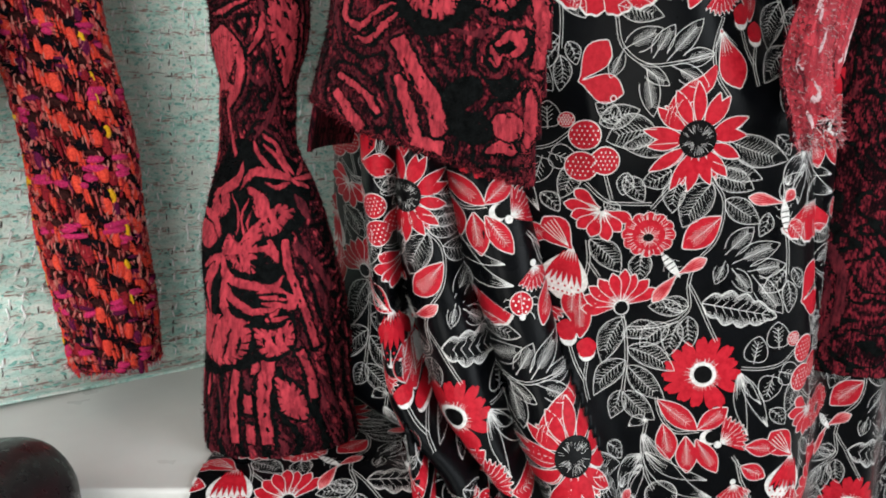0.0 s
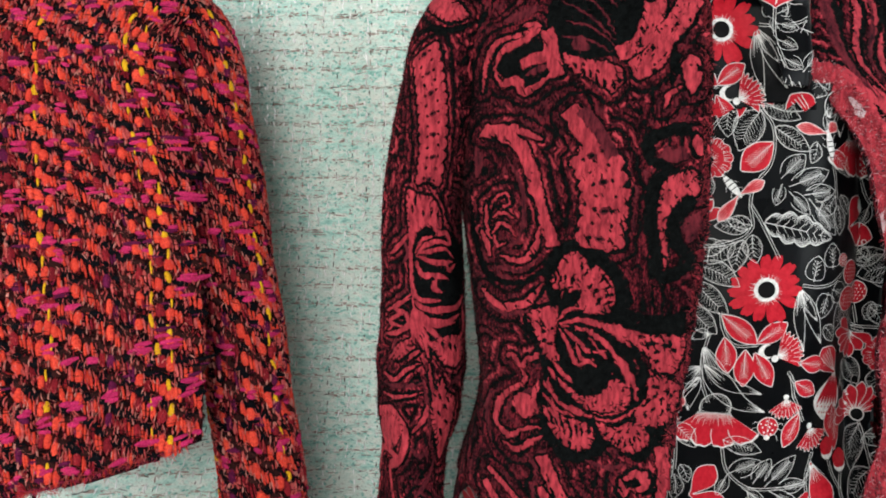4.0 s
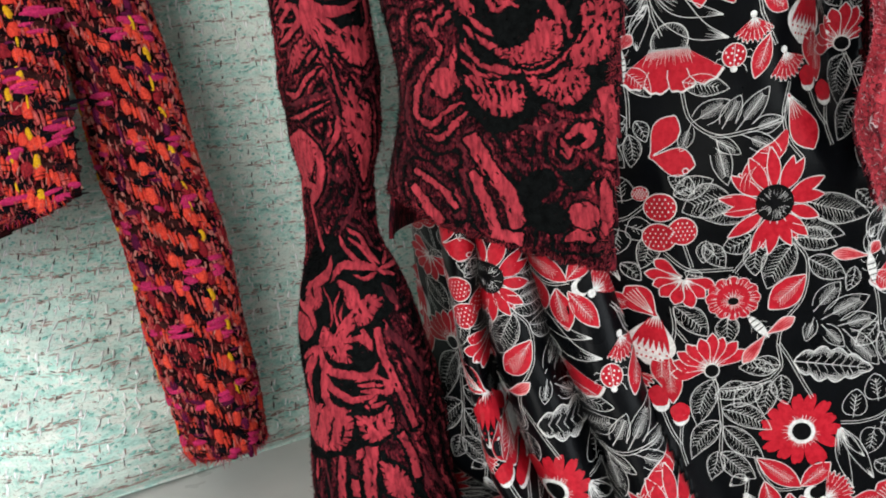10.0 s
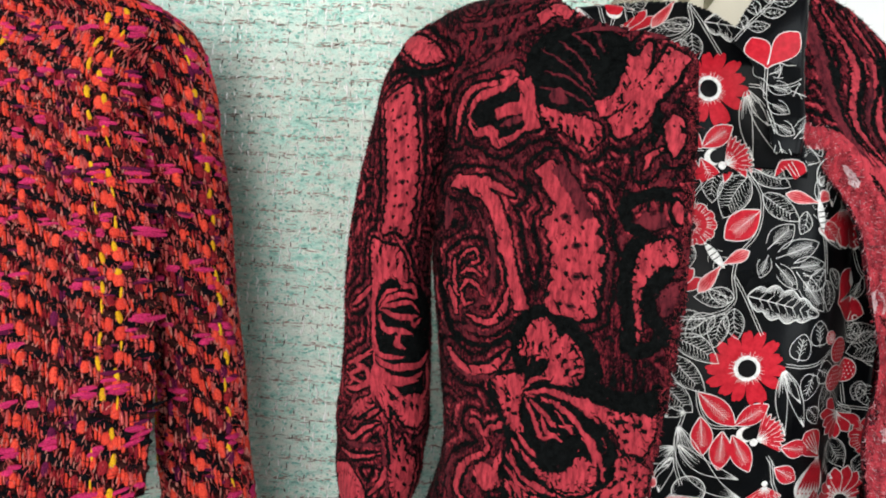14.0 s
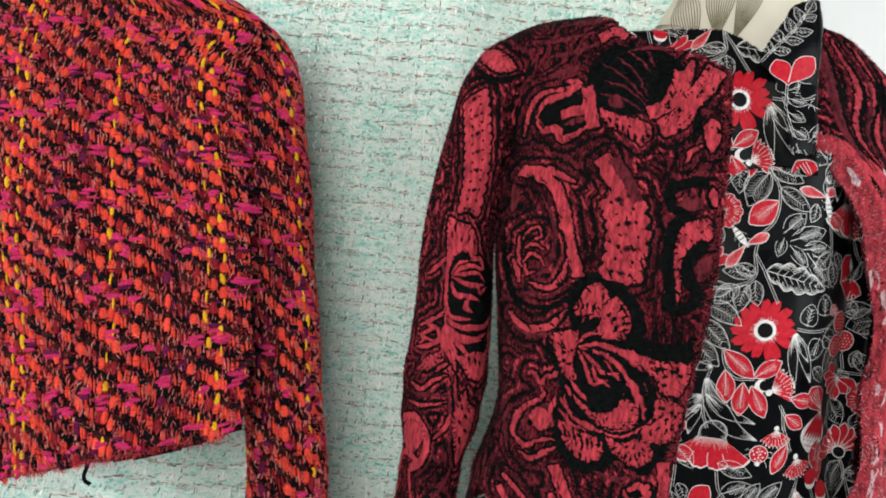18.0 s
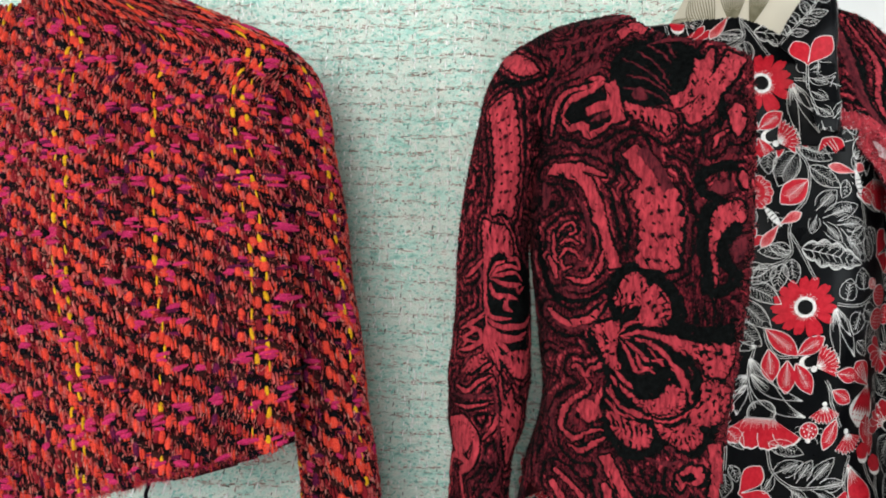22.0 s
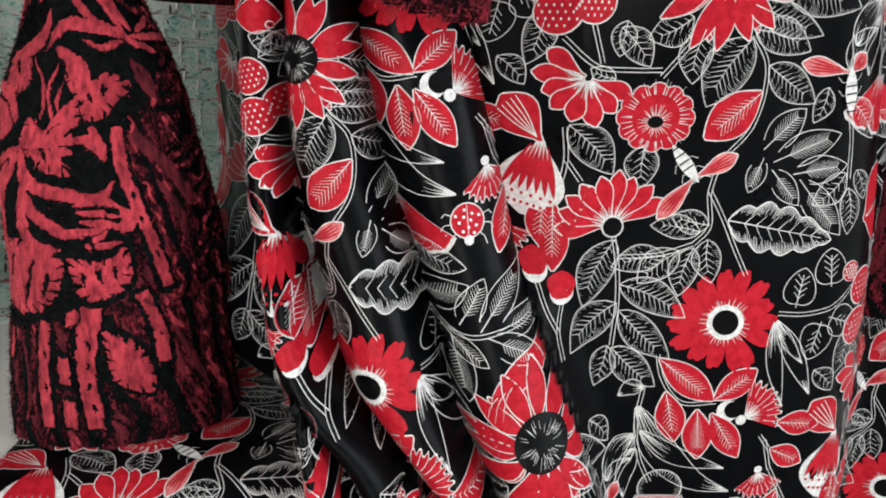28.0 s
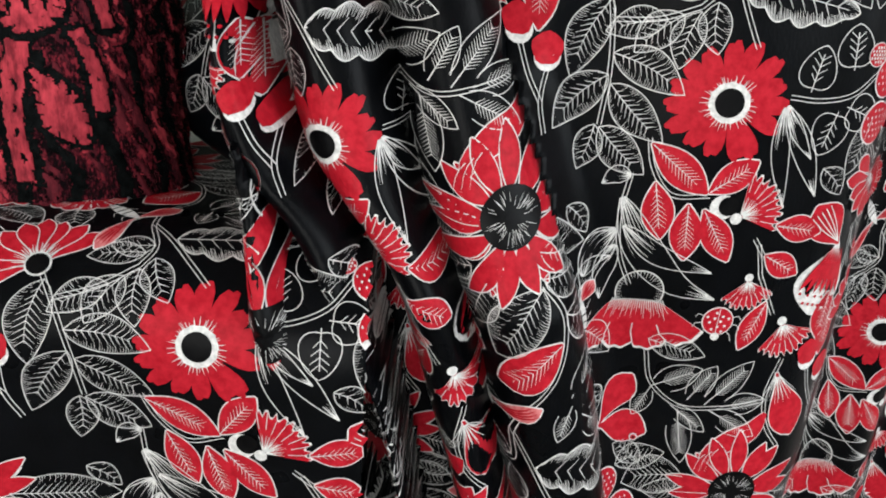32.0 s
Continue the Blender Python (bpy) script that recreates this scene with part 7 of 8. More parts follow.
    ribbon(k, [(-0.0087, 0.8976), (0.0053, 0.9052)], 0.0021, CORAL, 4)
    ribbon(k, [(-0.0108, 0.8998), (-0.0004, 0.9094), (0.0057, 0.9152)], 0.0021, CORAL, 4)
    ribbon(k, [(-0.0045, 0.8939), (0.0074, 0.8956), (0.0145, 0.8866)], 0.0018, CORAL, 4)
    ribbon(k, [(-0.0084, 0.8916), (0.0018, 0.8901)], 0.0018, CORAL, 4)
    ribbon(k, [(-0.0133, 0.9042), (-0.0137, 0.9222), (-0.0212, 0.9324)], 0.0010, CORAL, 4)
    ribbon(k, [(-0.0081, 0.9036), (-0.0099, 0.9167), (-0.0036, 0.9296)], 0.0010, CORAL, 4)
    ribbon(k, [(-0.0051, 0.9044), (-0.0047, 0.915), (-0.0018, 0.9208)], 0.0008, CORAL, 4)
    ribbon(k, [(0.0097, 0.902), (0.0129, 0.8928), (0.0152, 0.8858)], 0.0027, CORAL, 4)
    ribbon(k, [(-0.0038, 0.9018), (0.0046, 0.9098)], 0.0015, CORAL, 4)
    ribbon(k, [(-0.0231, 0.8936), (-0.0176, 0.8773), (-0.0046, 0.8721), (0.0134, 0.8707), (0.0183, 0.8764)], 0.0027, CORAL, 4)
    ribbon(k, [(-0.022, 0.8874), (-0.0156, 0.8744), (-0.0075, 0.8688)], 0.0017, CORAL, 4)
    ribbon(k, [(-0.0206, 0.8807), (-0.0149, 0.8625), (-0.0019, 0.8547), (0.0125, 0.8562)], 0.0024, CORAL, 4)
    ribbon(k, [(0.0004, 0.866), (0.0094, 0.8681), (0.0211, 0.8646)], 0.0018, CORAL, 4)
    ribbon(k, [(0.0013, 0.8634), (0.0107, 0.8627), (0.019, 0.8606)], 0.0014, CORAL, 4)
    ribbon(k, [(0.0027, 0.8596), (0.012, 0.8581), (0.0205, 0.8547)], 0.0017, CORAL, 4)
    ribbon(k, [(0.0196, 0.8648), (0.0219, 0.8587), (0.018, 0.8536)], 0.0036, CORAL, 4)
    ribbon(k, [(0.0124, 0.8551), (0.0056, 0.8491), (0.019, 0.8497)], 0.0018, CORAL, 4)
    ribbon(k, [(-0.0216, 0.8732), (-0.0178, 0.8509), (-0.0044, 0.8473)], 0.0027, CORAL, 4)
    ribbon(k, [(-0.0386, 0.882), (-0.0273, 0.8895), (-0.0215, 0.8919)], 0.0021, CORAL, 4)
    ribbon(k, [(-0.0395, 0.87), (-0.0297, 0.882), (-0.0222, 0.8896)], 0.0021, CORAL, 4)
    ribbon(k, [(-0.0343, 0.849), (-0.0341, 0.8693), (-0.0253, 0.884)], 0.0021, CORAL, 4)
    ribbon(k, [(-0.044, 0.8589), (-0.0384, 0.8463), (-0.0211, 0.8379)], 0.0027, CORAL, 4)
    ribbon(k, [(-0.0218, 0.89), (-0.0212, 0.8694), (-0.0196, 0.8506)], 0.0015, CORAL, 4)
    blob(k, [(-0.0699, 0.8273), (-0.0204, 0.8505), (-0.0056, 0.8443), (-0.0064, 0.8329), (-0.0128, 0.8224), (-0.029, 0.8142), (-0.0517, 0.8158)], CORAL, 3)
    blob(k, [(-0.0026, 0.8443), (0.0086, 0.8421), (0.0185, 0.8467), (0.019, 0.8327), (0.0119, 0.8261), (0.0024, 0.825), (-0.0018, 0.8331)], CORAL, 3)
    dashes(k, [(-0.0166, 0.8426), (-0.0285, 0.8168), (-0.0288, 0.844), (-0.0446, 0.8234), (-0.0113, 0.8371), (-0.015, 0.8248), (0.002, 0.8375), (0.0028, 0.8307), (0.0078, 0.8378), (0.0082, 0.8318), (0.0133, 0.8393), (0.0133, 0.8333), (-0.0364, 0.9303), (-0.0314, 0.9242), (0.0103, 0.9171), (0.012, 0.912), (0.0164, 0.9209), (0.0168, 0.915), (-0.0124, 0.8923), (-0.0101, 0.885)], 0.0009)
    # stripes below the flower and beside it
    ribbon(k, [(-0.0164, 0.8138), (-0.0226, 0.7858), (-0.0216, 0.7598)], 0.0026, CORAL, 3, False)
    ribbon(k, [(0.004, 0.8216), (-0.0005, 0.7979), (-0.0005, 0.7623)], 0.0035, CORAL, 3, False)
    ribbon(k, [(-0.011, 0.7973), (-0.0116, 0.7832)], 0.0026, CORAL, 3, False)
    ribbon(k, [(-0.0108, 0.7751), (-0.0109, 0.7614)], 0.0026, CORAL, 3, False)
    ribbon(k, [(-0.0064, 0.8126), (-0.0018, 0.8201)], 0.0019, CORAL, 3)
    ribbon(k, [(0.0335, 0.8079), (0.0391, 0.7901), (0.0447, 0.7735)], 0.0017, WINE, 3)
    ribbon(k, [(0.0221, 0.8264), (0.0269, 0.8069), (0.0274, 0.7928)], 0.0024, CORAL, 3, False)
    ribbon(k, [(0.0329, 0.7964), (0.0335, 0.7827)], 0.0019, WINE, 3)
    ribbon(k, [(0.0207, 0.9016), (0.0237, 0.8758), (0.029, 0.8557), (0.0345, 0.8263)], 0.0024, CORAL, 3, False)
    ribbon(k, [(0.0272, 0.8988), (0.0429, 0.881), (0.0545, 0.8624)], 0.0026, WINE, 3, False)
    ribbon(k, [(0.0359, 0.8774), (0.0452, 0.8605), (0.0488, 0.8425)], 0.0019, WINE, 3)
    ribbon(k, [(-0.046, 0.8034), (-0.0475, 0.7858)], 0.0015, CORAL, 3)
    ribbon(k, [(-0.0379, 0.8039), (-0.032, 0.7835), (-0.0335, 0.7592)], 0.0011, WINE, 3)
    blob(k, [(0.0076, 0.8106), (0.0164, 0.8048), (0.0205, 0.7794), (0.0126, 0.7823), (0.0068, 0.7981)], CORAL, 3)
    dashes(k, [(-0.0203, 0.7986), (-0.0204, 0.7945), (-0.0224, 0.7819), (-0.0221, 0.7779), (0.001, 0.806), (0.0011, 0.802), (-0.0004, 0.7959), (-0.0004, 0.7914), (-0.0005, 0.7856), (-0.0005, 0.781), (-0.0003, 0.7752), (-0.0003, 0.7706), (0.0252, 0.8718), (0.0259, 0.8678), (0.0276, 0.8598), (0.0286, 0.8557), (0.0312, 0.8435), (0.0322, 0.8394)], 0.0007)
    # wrist
    blob(k, [(-0.0639, 1.0332), (-0.0094, 1.0329), (-0.0167, 1.0181), (-0.0683, 1.0186)], CORAL, 3)
    ribbon(k, [(-0.0754, 0.9848), (-0.0761, 1.0024), (-0.0409, 1.0077), (-0.0099, 1.0046)], 0.0030, CORAL, 3, False)
    ribbon(k, [(-0.0464, 0.9942), (-0.0283, 0.9761), (-0.0148, 0.9582)], 0.0031, CORAL, 3, False)
    ribbon(k, [(-0.0726, 0.9754), (-0.0733, 0.9665)], 0.0022, CORAL, 3)
    ribbon(k, [(0.0289, 1.0102), (0.022, 0.9887), (0.006, 0.969)], 0.0019, WINE, 3)
    ribbon(k, [(-0.0684, 0.9616), (-0.0669, 0.9492)], 0.0022, CORAL, 3)
    ribbon(k, [(0.0115, 0.9745), (0.0247, 0.964), (0.0252, 0.9509)], 0.0019, CORAL, 3)
    ribbon(k, [(0.006, 0.969), (0.01, 0.9559)], 0.0015, CORAL, 3)
    blob(k, [(0.0163, 1.0572), (0.0298, 1.0578), (0.0377, 1.0323), (0.0324, 1.0102), (0.025, 1.0282), (0.0181, 1.0432)], CORAL, 3)
    return k.done()


arm_cells = pile_layer("velvet_pattern", arm, sleeve_motifs(), VELVET, sleeve, "coral and black cut pile flowers", PILE, 0.0006, 0.00055, calmer=-0.1, striped=0.818, comb=0.35)


def right_motifs():
    k, r = Ink(), np.random.default_rng(13)
    # shoulder: close contour lines that run down from the neck
    for i in range(13):
        o = 0.012 + i * 0.0115
        ribbon(k, [(o, 1.44), (o + 0.010 * math.sin(i), 1.39), (o + 0.012, 1.345), (o + 0.022 + 0.004 * math.sin(2 * i), 1.315)], 0.0024 if i % 3 else 0.0038, CORAL if i % 2 else WINE, 2)
        ribbon(k, [(o + 0.005, 1.44), (o + 0.005 + 0.010 * math.sin(i), 1.39), (o + 0.017, 1.345), (o + 0.027, 1.315)], 0.0019, GROUND, 2.4)
    # flower at the breast
    for tip, half in (((0.135, 1.315), 0.018), ((0.150, 1.285), 0.016), ((0.140, 1.250), 0.018), ((0.105, 1.235), 0.018), ((0.072, 1.247), 0.010)):
        jagged(k, (0.085, 1.280), tip, half, r, streaks=3)
    k.disc((0.088, 1.282), 0.010, GROUND, 5)
    # brushed facing below: coral pile parted in wavering streaks, the pale ones partly painted highlights
    blob(k, [(0.0, 1.345), (0.035, 1.330), (0.060, 1.285), (0.10, 1.235), (0.17, 1.21), (0.18, 1.10), (0.18, 0.96), (0.0, 0.95), (-0.01, 1.10)], CORAL, 1)
    for i in range(100):
        o, z, ln = r.uniform(0.0, 0.165), r.uniform(0.98, 1.32), r.uniform(0.006, 0.026)
        w = r.normal(0, 0.004, 3)
        ribbon(k, [(o + w[0], z + ln), (o + 0.004 + w[1], z + ln / 2), (o + w[2], z)], r.uniform(0.0014, 0.0042), (GROUND, 3, WINE, 3, 3)[i % 5], 3)
    return k.done()


right_cells = pile_layer("velvet_pattern", right, right_motifs(), VELVET + [pale_pile], right_front, "coral and black cut pile flowers", PILE + [0.0014], 0.0009, calmer=-0.4, comb=0.4)


def far_motifs():
    k, r = Ink(), np.random.default_rng(14)
    for z in (0.86, 0.98, 1.10, 1.22):
        for q in (0.006, 0.013, 0.021):
            k.disc((-0.05 + 0.01 * math.sin(z * 30), z), q, WINE, 2, ry=q * 2, inner=0.75)
    jagged(k, (-0.04, 1.04), (-0.075, 1.0), 0.02, r)
    return k.done()


pile_layer("velvet_pattern", far_arm, far_motifs(), VELVET, jacket, "wine rings on dark velvet", PILE, 0.0012, calmer=0.8)

# brushed pile that stands up along the edges


def fibres(name, cloth, u, v, length, width, mats, slot, parent, rng, out=0.7, droop=0.3, label=""):
    n = len(u)
    base = cloth.f(u, v)
    nrm = cloth.normal(u, v)
    d = nrm * out + rng.normal(0, 0.55, (n, 3)) + np.array([0, 0, -droop])
    d /= np.linalg.norm(d, axis=1, keepdims=True)
    side = np.cross(d, rng.normal(0, 1, (n, 3)))
    side /= np.maximum(np.linalg.norm(side, axis=1, keepdims=True), 1e-6)
    bend = rng.normal(0, 0.35, (n, 3))
    t = np.array([0.0, 0.4, 0.75, 1.0])
    mid = base[:, None] + d[:, None] * (length[:, None] * t)[..., None] + bend[:, None] * (length[:, None] * t**2)[..., None]
    w = width * np.array([1.0, 0.9, 0.6, 0.15])
    P = np.stack([mid - side[:, None] * w[None, :, None], mid + side[:, None] * w[None, :, None]], 2)
    i = np.arange(n * 8).reshape(n, 4, 2)
    q = np.stack([i[:, :-1, 0], i[:, :-1, 1], i[:, 1:, 1], i[:, 1:, 0]], -1).reshape(-1, 4)
    ob = part(name, mesh_np(name, P.reshape(-1, 3), q, mats, np.repeat(slot, 3)), parent, label)
    return tagged(ob, kind="stuff")


rng = np.random.default_rng(21)
z = rng.uniform(0.955, 1.378, 3200)
fibres("pile_fringe", torso, front_edge(z) - rng.uniform(0, 0.006, 3200), z, rng.uniform(0.001, 0.0045, 3200), 0.00022, VELVET, rng.choice([0, 0, 2, 1], 3200), left_front, rng)
u = rng.uniform(-0.10, 0.05, 1600)
fibres("pile_fringe", torso, u, hem(u) + rng.uniform(0, 0.004, 1600), rng.uniform(0.001, 0.004, 1600), 0.00022, VELVET, rng.choice([0, 2, 1], 1600), left_front, rng)
z = rng.uniform(0.97, 1.33, 5200)
fibres("pile_fringe", right, rng.uniform(0.0, 0.02, 5200), z, rng.uniform(0.0015, 0.005, 5200), 0.0003, VELVET + [pink_pile], rng.choice([0, 0, 3, 2, 1], 5200), right_front, rng)



def nap(cloth, cells, count, parent, seed, u0, u1, v0, v1):
    """Short pile hairs that take the colour of the pile they stand in."""
    rng = np.random.default_rng(seed)
    u, v = rng.uniform(u0, u1, count), rng.uniform(v0, v1, count)
    ok = cloth.inside(u, v)
    u, v = u[ok], v[ok]
    cu0, _, cv0, _ = cloth.box
    got, pitch = cells
    i, j = np.clip(((u - cu0) / pitch).astype(int), 0, got.shape[1] - 1), np.clip(((v - cv0) / pitch).astype(int), 0, got.shape[0] - 1)
    c = got[j, i]
    r = rng.random(len(u))
    slot = np.where(c == CORAL, np.where(r < 0.90, CORAL, WINE), np.where(c < 0, np.where(r < 0.40, WINE, np.where(r < 0.43, CORAL, GROUND)), np.where(r < 0.98, np.clip(c, 0, 2), WINE)))
    fibres("nap", cloth, u, v, rng.uniform(0.0012, 0.0026, len(u)), 0.00024, VELVET, slot, parent, rng, 0.75, 0.6)


def facing_fur(count):
    rng = np.random.default_rng(77)
    z, s = rng.uniform(0.97, 1.34, count), rng.uniform(0, 1, count) ** 1.5
    fibres("pile_fringe", right, 0.13 * s * np.clip((1.36 - z) / 0.25, 0.15, 1), z, rng.uniform(0.0015, 0.0042, count), 0.00030, VELVET + [pink_pile, pale_pile], rng.choice([0, 0, 3, 3, 3, 4, 4], count), right_front, rng, 0.5, 0.5)


facing_fur(14000)
nap(torso, torso_cells, 70000, left_front, 71, -0.12, 0.085, 0.945, 1.45)
nap(arm, arm_cells, 60000, sleeve, 72, -0.085, 0.085, 0.748, 1.43)
nap(right, right_cells, 30000, right_front, 73, 0.0, 0.16, 1.22, 1.45)

# ---- the dress form ----
form_r = lerp([(0.745, 0.085), (0.80, 0.085), (0.95, 0.09), (1.07, 0.105), (1.2, 0.128), (1.3, 0.135), (1.38, 0.125), (1.43, 0.09), (1.46, 0.075), (1.50, 0.056), (1.60, 0.052)])


def form_f(u, v):
    u, v = np.asarray(u, float), np.asarray(v, float)
    r = form_r(v)
    flat = 0.68 + 0.32 * step(1.42, 1.49, v)
    return np.stack([CX + 0.012 + r * np.sin(u / 0.06), 0.615 - r * flat * np.cos(u / 0.06), v], -1)


form_cloth = Cloth(form_f, -0.1885, 0.1885, 0.75, 1.60)


def form_mesh():
    k, r = Ink(), np.random.default_rng(5)
    for b, t, h in (((-0.03, 1.42), (-0.075, 1.50), 0.012), ((-0.02, 1.43), (-0.035, 1.53), 0.012), ((-0.01, 1.43), (0.005, 1.53), 0.010),
                    ((-0.015, 1.41), (-0.09, 1.455), 0.012), ((0.035, 1.49), (0.04, 1.53), 0.006), ((-0.045, 1.40), (-0.11, 1.44), 0.010)):
        b, t = np.array(b), np.array(t)
        d = t - b
        s = np.array([-d[1], d[0]])
        for i in range(12):
            o = (i / 11 - 0.5) * 2 * h / np.linalg.norm(d)
            k.stroke(curve([b, b + d * 0.5 + s * o * 1.0, t + s * o * 0.35 - d * abs(o)]), 0.0016, 1, 1, 0.5)
    k.done()
    me = form_cloth.mesh("cover", beige, 0.006, 0.003)
    P = form_cloth.at(k.P[:, 0], k.P[:, 1], np.full(len(k.P), 0.0006))
    return me, mesh_np("leaf_print", P, k.Q, [olive])


form = thing("dress_form", (CX, CY, 0.0), "beige cotton dress form with an olive leaf print on a stand", "dress form")
cover, leaf_print = form_mesh()
bm = bmesh.new()
bmesh.ops.create_cone(bm, cap_ends=True, segments=24, radius1=0.018, radius2=0.018, depth=0.75, matrix=Matrix.Translation((CX, 0.60, 0.385)))
bmesh.ops.create_cone(bm, cap_ends=True, segments=40, radius1=0.16, radius2=0.15, depth=0.02, matrix=Matrix.Translation((CX, 0.60, 0.01)))
me = bpy.data.meshes.new("stand")
bm.to_mesh(me)
bm.free()
me.materials.append(leather)
part("stand", me, form, "dark metal pole and round base")
cover_ob = part("cover", cover, form)
tagged(part("leaf_print", leaf_print, cover_ob, "olive palm leaf print"), kind="stuff")

# cowl collar of the satin: a soft roll up the side of the neck and a lip along the other


collar_right = lerp([(1.25, 0.140), (1.30, 0.143), (1.333, 0.144), (1.36, 0.145), (1.386, 0.1455), (1.41, 0.146), (1.433, 0.1465), (1.45, 0.146), (1.50, 0.146)])
collar_wide = lerp([(1.25, 0.004), (1.30, 0.010), (1.321, 0.016), (1.365, 0.027), (1.378, 0.034), (1.390, 0.045), (1.405, 0.040), (1.43, 0.026), (1.445, 0.016), (1.452, 0.002)])


def cowl_f(u, v):
    """A standing flap that leans on the neck: u runs from its rounded outer fold inwards."""
    u, v = -np.asarray(u, float), np.asarray(v, float)
    R = 0.007
    a = np.clip(-u / R, 0, 2.6)
    x = collar_right(v) - np.where(u > 0, u, 0) + R * np.sin(a) * 0.9
    y = 0.474 + 0.22 * np.clip(v - 1.36, -0.02, 0.2) - 0.005 * np.sin(np.clip(u, 0, 0.06) * 60) + R * (1 - np.cos(a)) + np.maximum(-u - 2.6 * R, 0) + 0.003 * np.sin(v * 70 + u * 40)
    return np.stack([x, y, v + 0.0 * u], -1)


cowl = Cloth(cowl_f, -0.050, 0.030, 1.316, 1.452, lambda u, v: -u < collar_wide(v))
roll = part("cowl_collar", cowl.mesh("cowl_collar", satin, 0.001, 0.0006), satin_thing)


def collar_print():
    k, r = Ink(), np.random.default_rng(61)
    # two plain heart-shaped petals on a stem, a leafy sprig over them and fine leaves under
    petal(k, (0.022, 1.379), (0.033, 1.401), 0.0085, RED, 4, 0.64, WHITE, 11), petal(k, (0.022, 1.379), (0.002, 1.409), 0.0095, RED, 4, 0.64, WHITE, 11)
    stem(k, (0.022, 1.379), (0.021, 1.352), (0.014, 1.328)), stem(k, (0.046, 1.396), (0.034, 1.414), (0.022, 1.430), (0.008, 1.456))
    for b, t in (((0.038, 1.408), (0.046, 1.424)), ((0.036, 1.411), (0.022, 1.412)), ((0.030, 1.420), (0.038, 1.436)), ((0.028, 1.423), (0.012, 1.424)), ((0.022, 1.430), (0.026, 1.448)), ((0.020, 1.432), (0.004, 1.436)), ((0.014, 1.444), (0.018, 1.460)), ((0.012, 1.448), (0.000, 1.454)), ((0.008, 1.456), (0.002, 1.472))):
        white_leaf(k, b, t, 0.0046, r)
    for b, t in (((0.020, 1.374), (0.006, 1.382)), ((0.021, 1.366), (0.004, 1.362)), ((0.021, 1.358), (0.032, 1.372)), ((0.020, 1.352), (0.006, 1.344)), ((0.020, 1.350), (0.032, 1.352)), ((0.016, 1.336), (0.002, 1.328)), ((0.016, 1.334), (0.026, 1.334)), ((0.012, 1.322), (0.004, 1.300)), ((0.002, 1.325), (-0.012, 1.345)), ((0.0, 1.29), (-0.010, 1.31))):
        fine_leaf(k, b, t, 0.0058, r)
    for z in (1.365, 1.40, 1.435, 1.465):
        red_leaf(k, (-0.012, z), (-0.016, z + 0.034), 0.007, r)
    k.done()
    k.P[:, 0] *= -1
    k.P[:, 1] = 1.39 + (k.P[:, 1] - 1.40) * 0.86
    return k


lay("flower_print", cowl, collar_print(), [(0, 0)], PRINT, roll, "red, white and black flower print")


lip_top = lerp([(-0.01, 1.424), (0.002, 1.426), (0.026, 1.429), (0.047, 1.424), (0.069, 1.416), (0.096, 1.410), (0.114, 1.402), (0.130, 1.392), (0.15, 1.384)])


def lip_f(u, v):
    """The turned-over top edge of the satin: u across, v from its foot to the rounded fold."""
    u, v = np.asarray(u, float), np.asarray(v, float)
    bend = np.clip((v - 0.030) / 0.010, 0, 1)
    return np.stack([u, 0.530 + 0.004 * np.sin(u * 70) + 0.012 * bend**2, lip_top(u) - 0.036 + v - 0.003 * bend**2], -1)


lip = Cloth(lip_f, 0.0, 0.138, 0.0, 0.039)
lipo = part("collar_lip", lip.mesh("collar_lip", satin, 0.002, 0.002), satin_thing)
lay("flower_print", lip, flowers, [s + np.array([-0.07, -0.80]) for s in lattice(-2, 2, -2, 3)], PRINT, lipo, "red, white and black flower print")

# ---- the orange tweed jacket ----
tl = lerp([(0.92, -0.548), (0.943, -0.557), (1.06, -0.607), (1.178, -0.668), (1.24, -0.682), (1.45, -0.70)])
tr = lerp([(0.92, -0.311), (1.016, -0.325), (1.10, -0.338), (1.2, -0.360), (1.3, -0.386), (1.37, -0.398), (1.445, -0.405), (1.46, -0.435), (1.476, -0.472), (1.50, -0.53), (1.55, -0.62)])
ty = lerp([(0.90, 0.488), (0.94, 0.492), (1.0, 0.506), (1.042, 0.522), (1.1, 0.545), (1.18, 0.575), (1.3, 0.60), (1.4, 0.618), (1.45, 0.632), (1.50, 0.65), (1.55, 0.68)])
WIDE = 0.32


def coat_f(u, v):
    """u runs from the open front to the side, v up from the hem."""
    u, v = np.asarray(u, float), np.asarray(v, float)
    s = u / WIDE
    z = 0.942 + 0.076 * np.clip(s, 0, 1.2) ** 0.9 + v * (0.51 - 0.076 * np.clip(s, 0, 1.2)) / 0.51
    x = tl(z) * (1 - s) + tr(z) * s
    y = ty(z) + 0.012 * np.clip((s - 0.9) / 0.1, 0, 2) ** 2 + 0.006 * np.sin(u * 26 + v * 6) - 0.010 * np.sin(np.pi * np.clip(s, 0, 1)) + 0.005 * np.exp(-((u - 0.160) / 0.003) ** 2)
    return np.stack([x, y, z + 0.0], -1)


coat = Cloth(coat_f, 0.0, WIDE * 1.04, 0.0, 0.60, lambda u, v: (u > 0.0015 * np.sin(v * 160)) & (v > 0.002 * np.sin(u * 140) ** 2))
tweed_jacket = thing("tweed_jacket", (-0.5, 0.65, 0.75), "cropped orange, pink and black tweed jacket with frayed edges", "jacket")
coat_front = part("front_panel", coat.mesh("front_panel", tweed_ground, 0.004, 0.004), tweed_jacket)



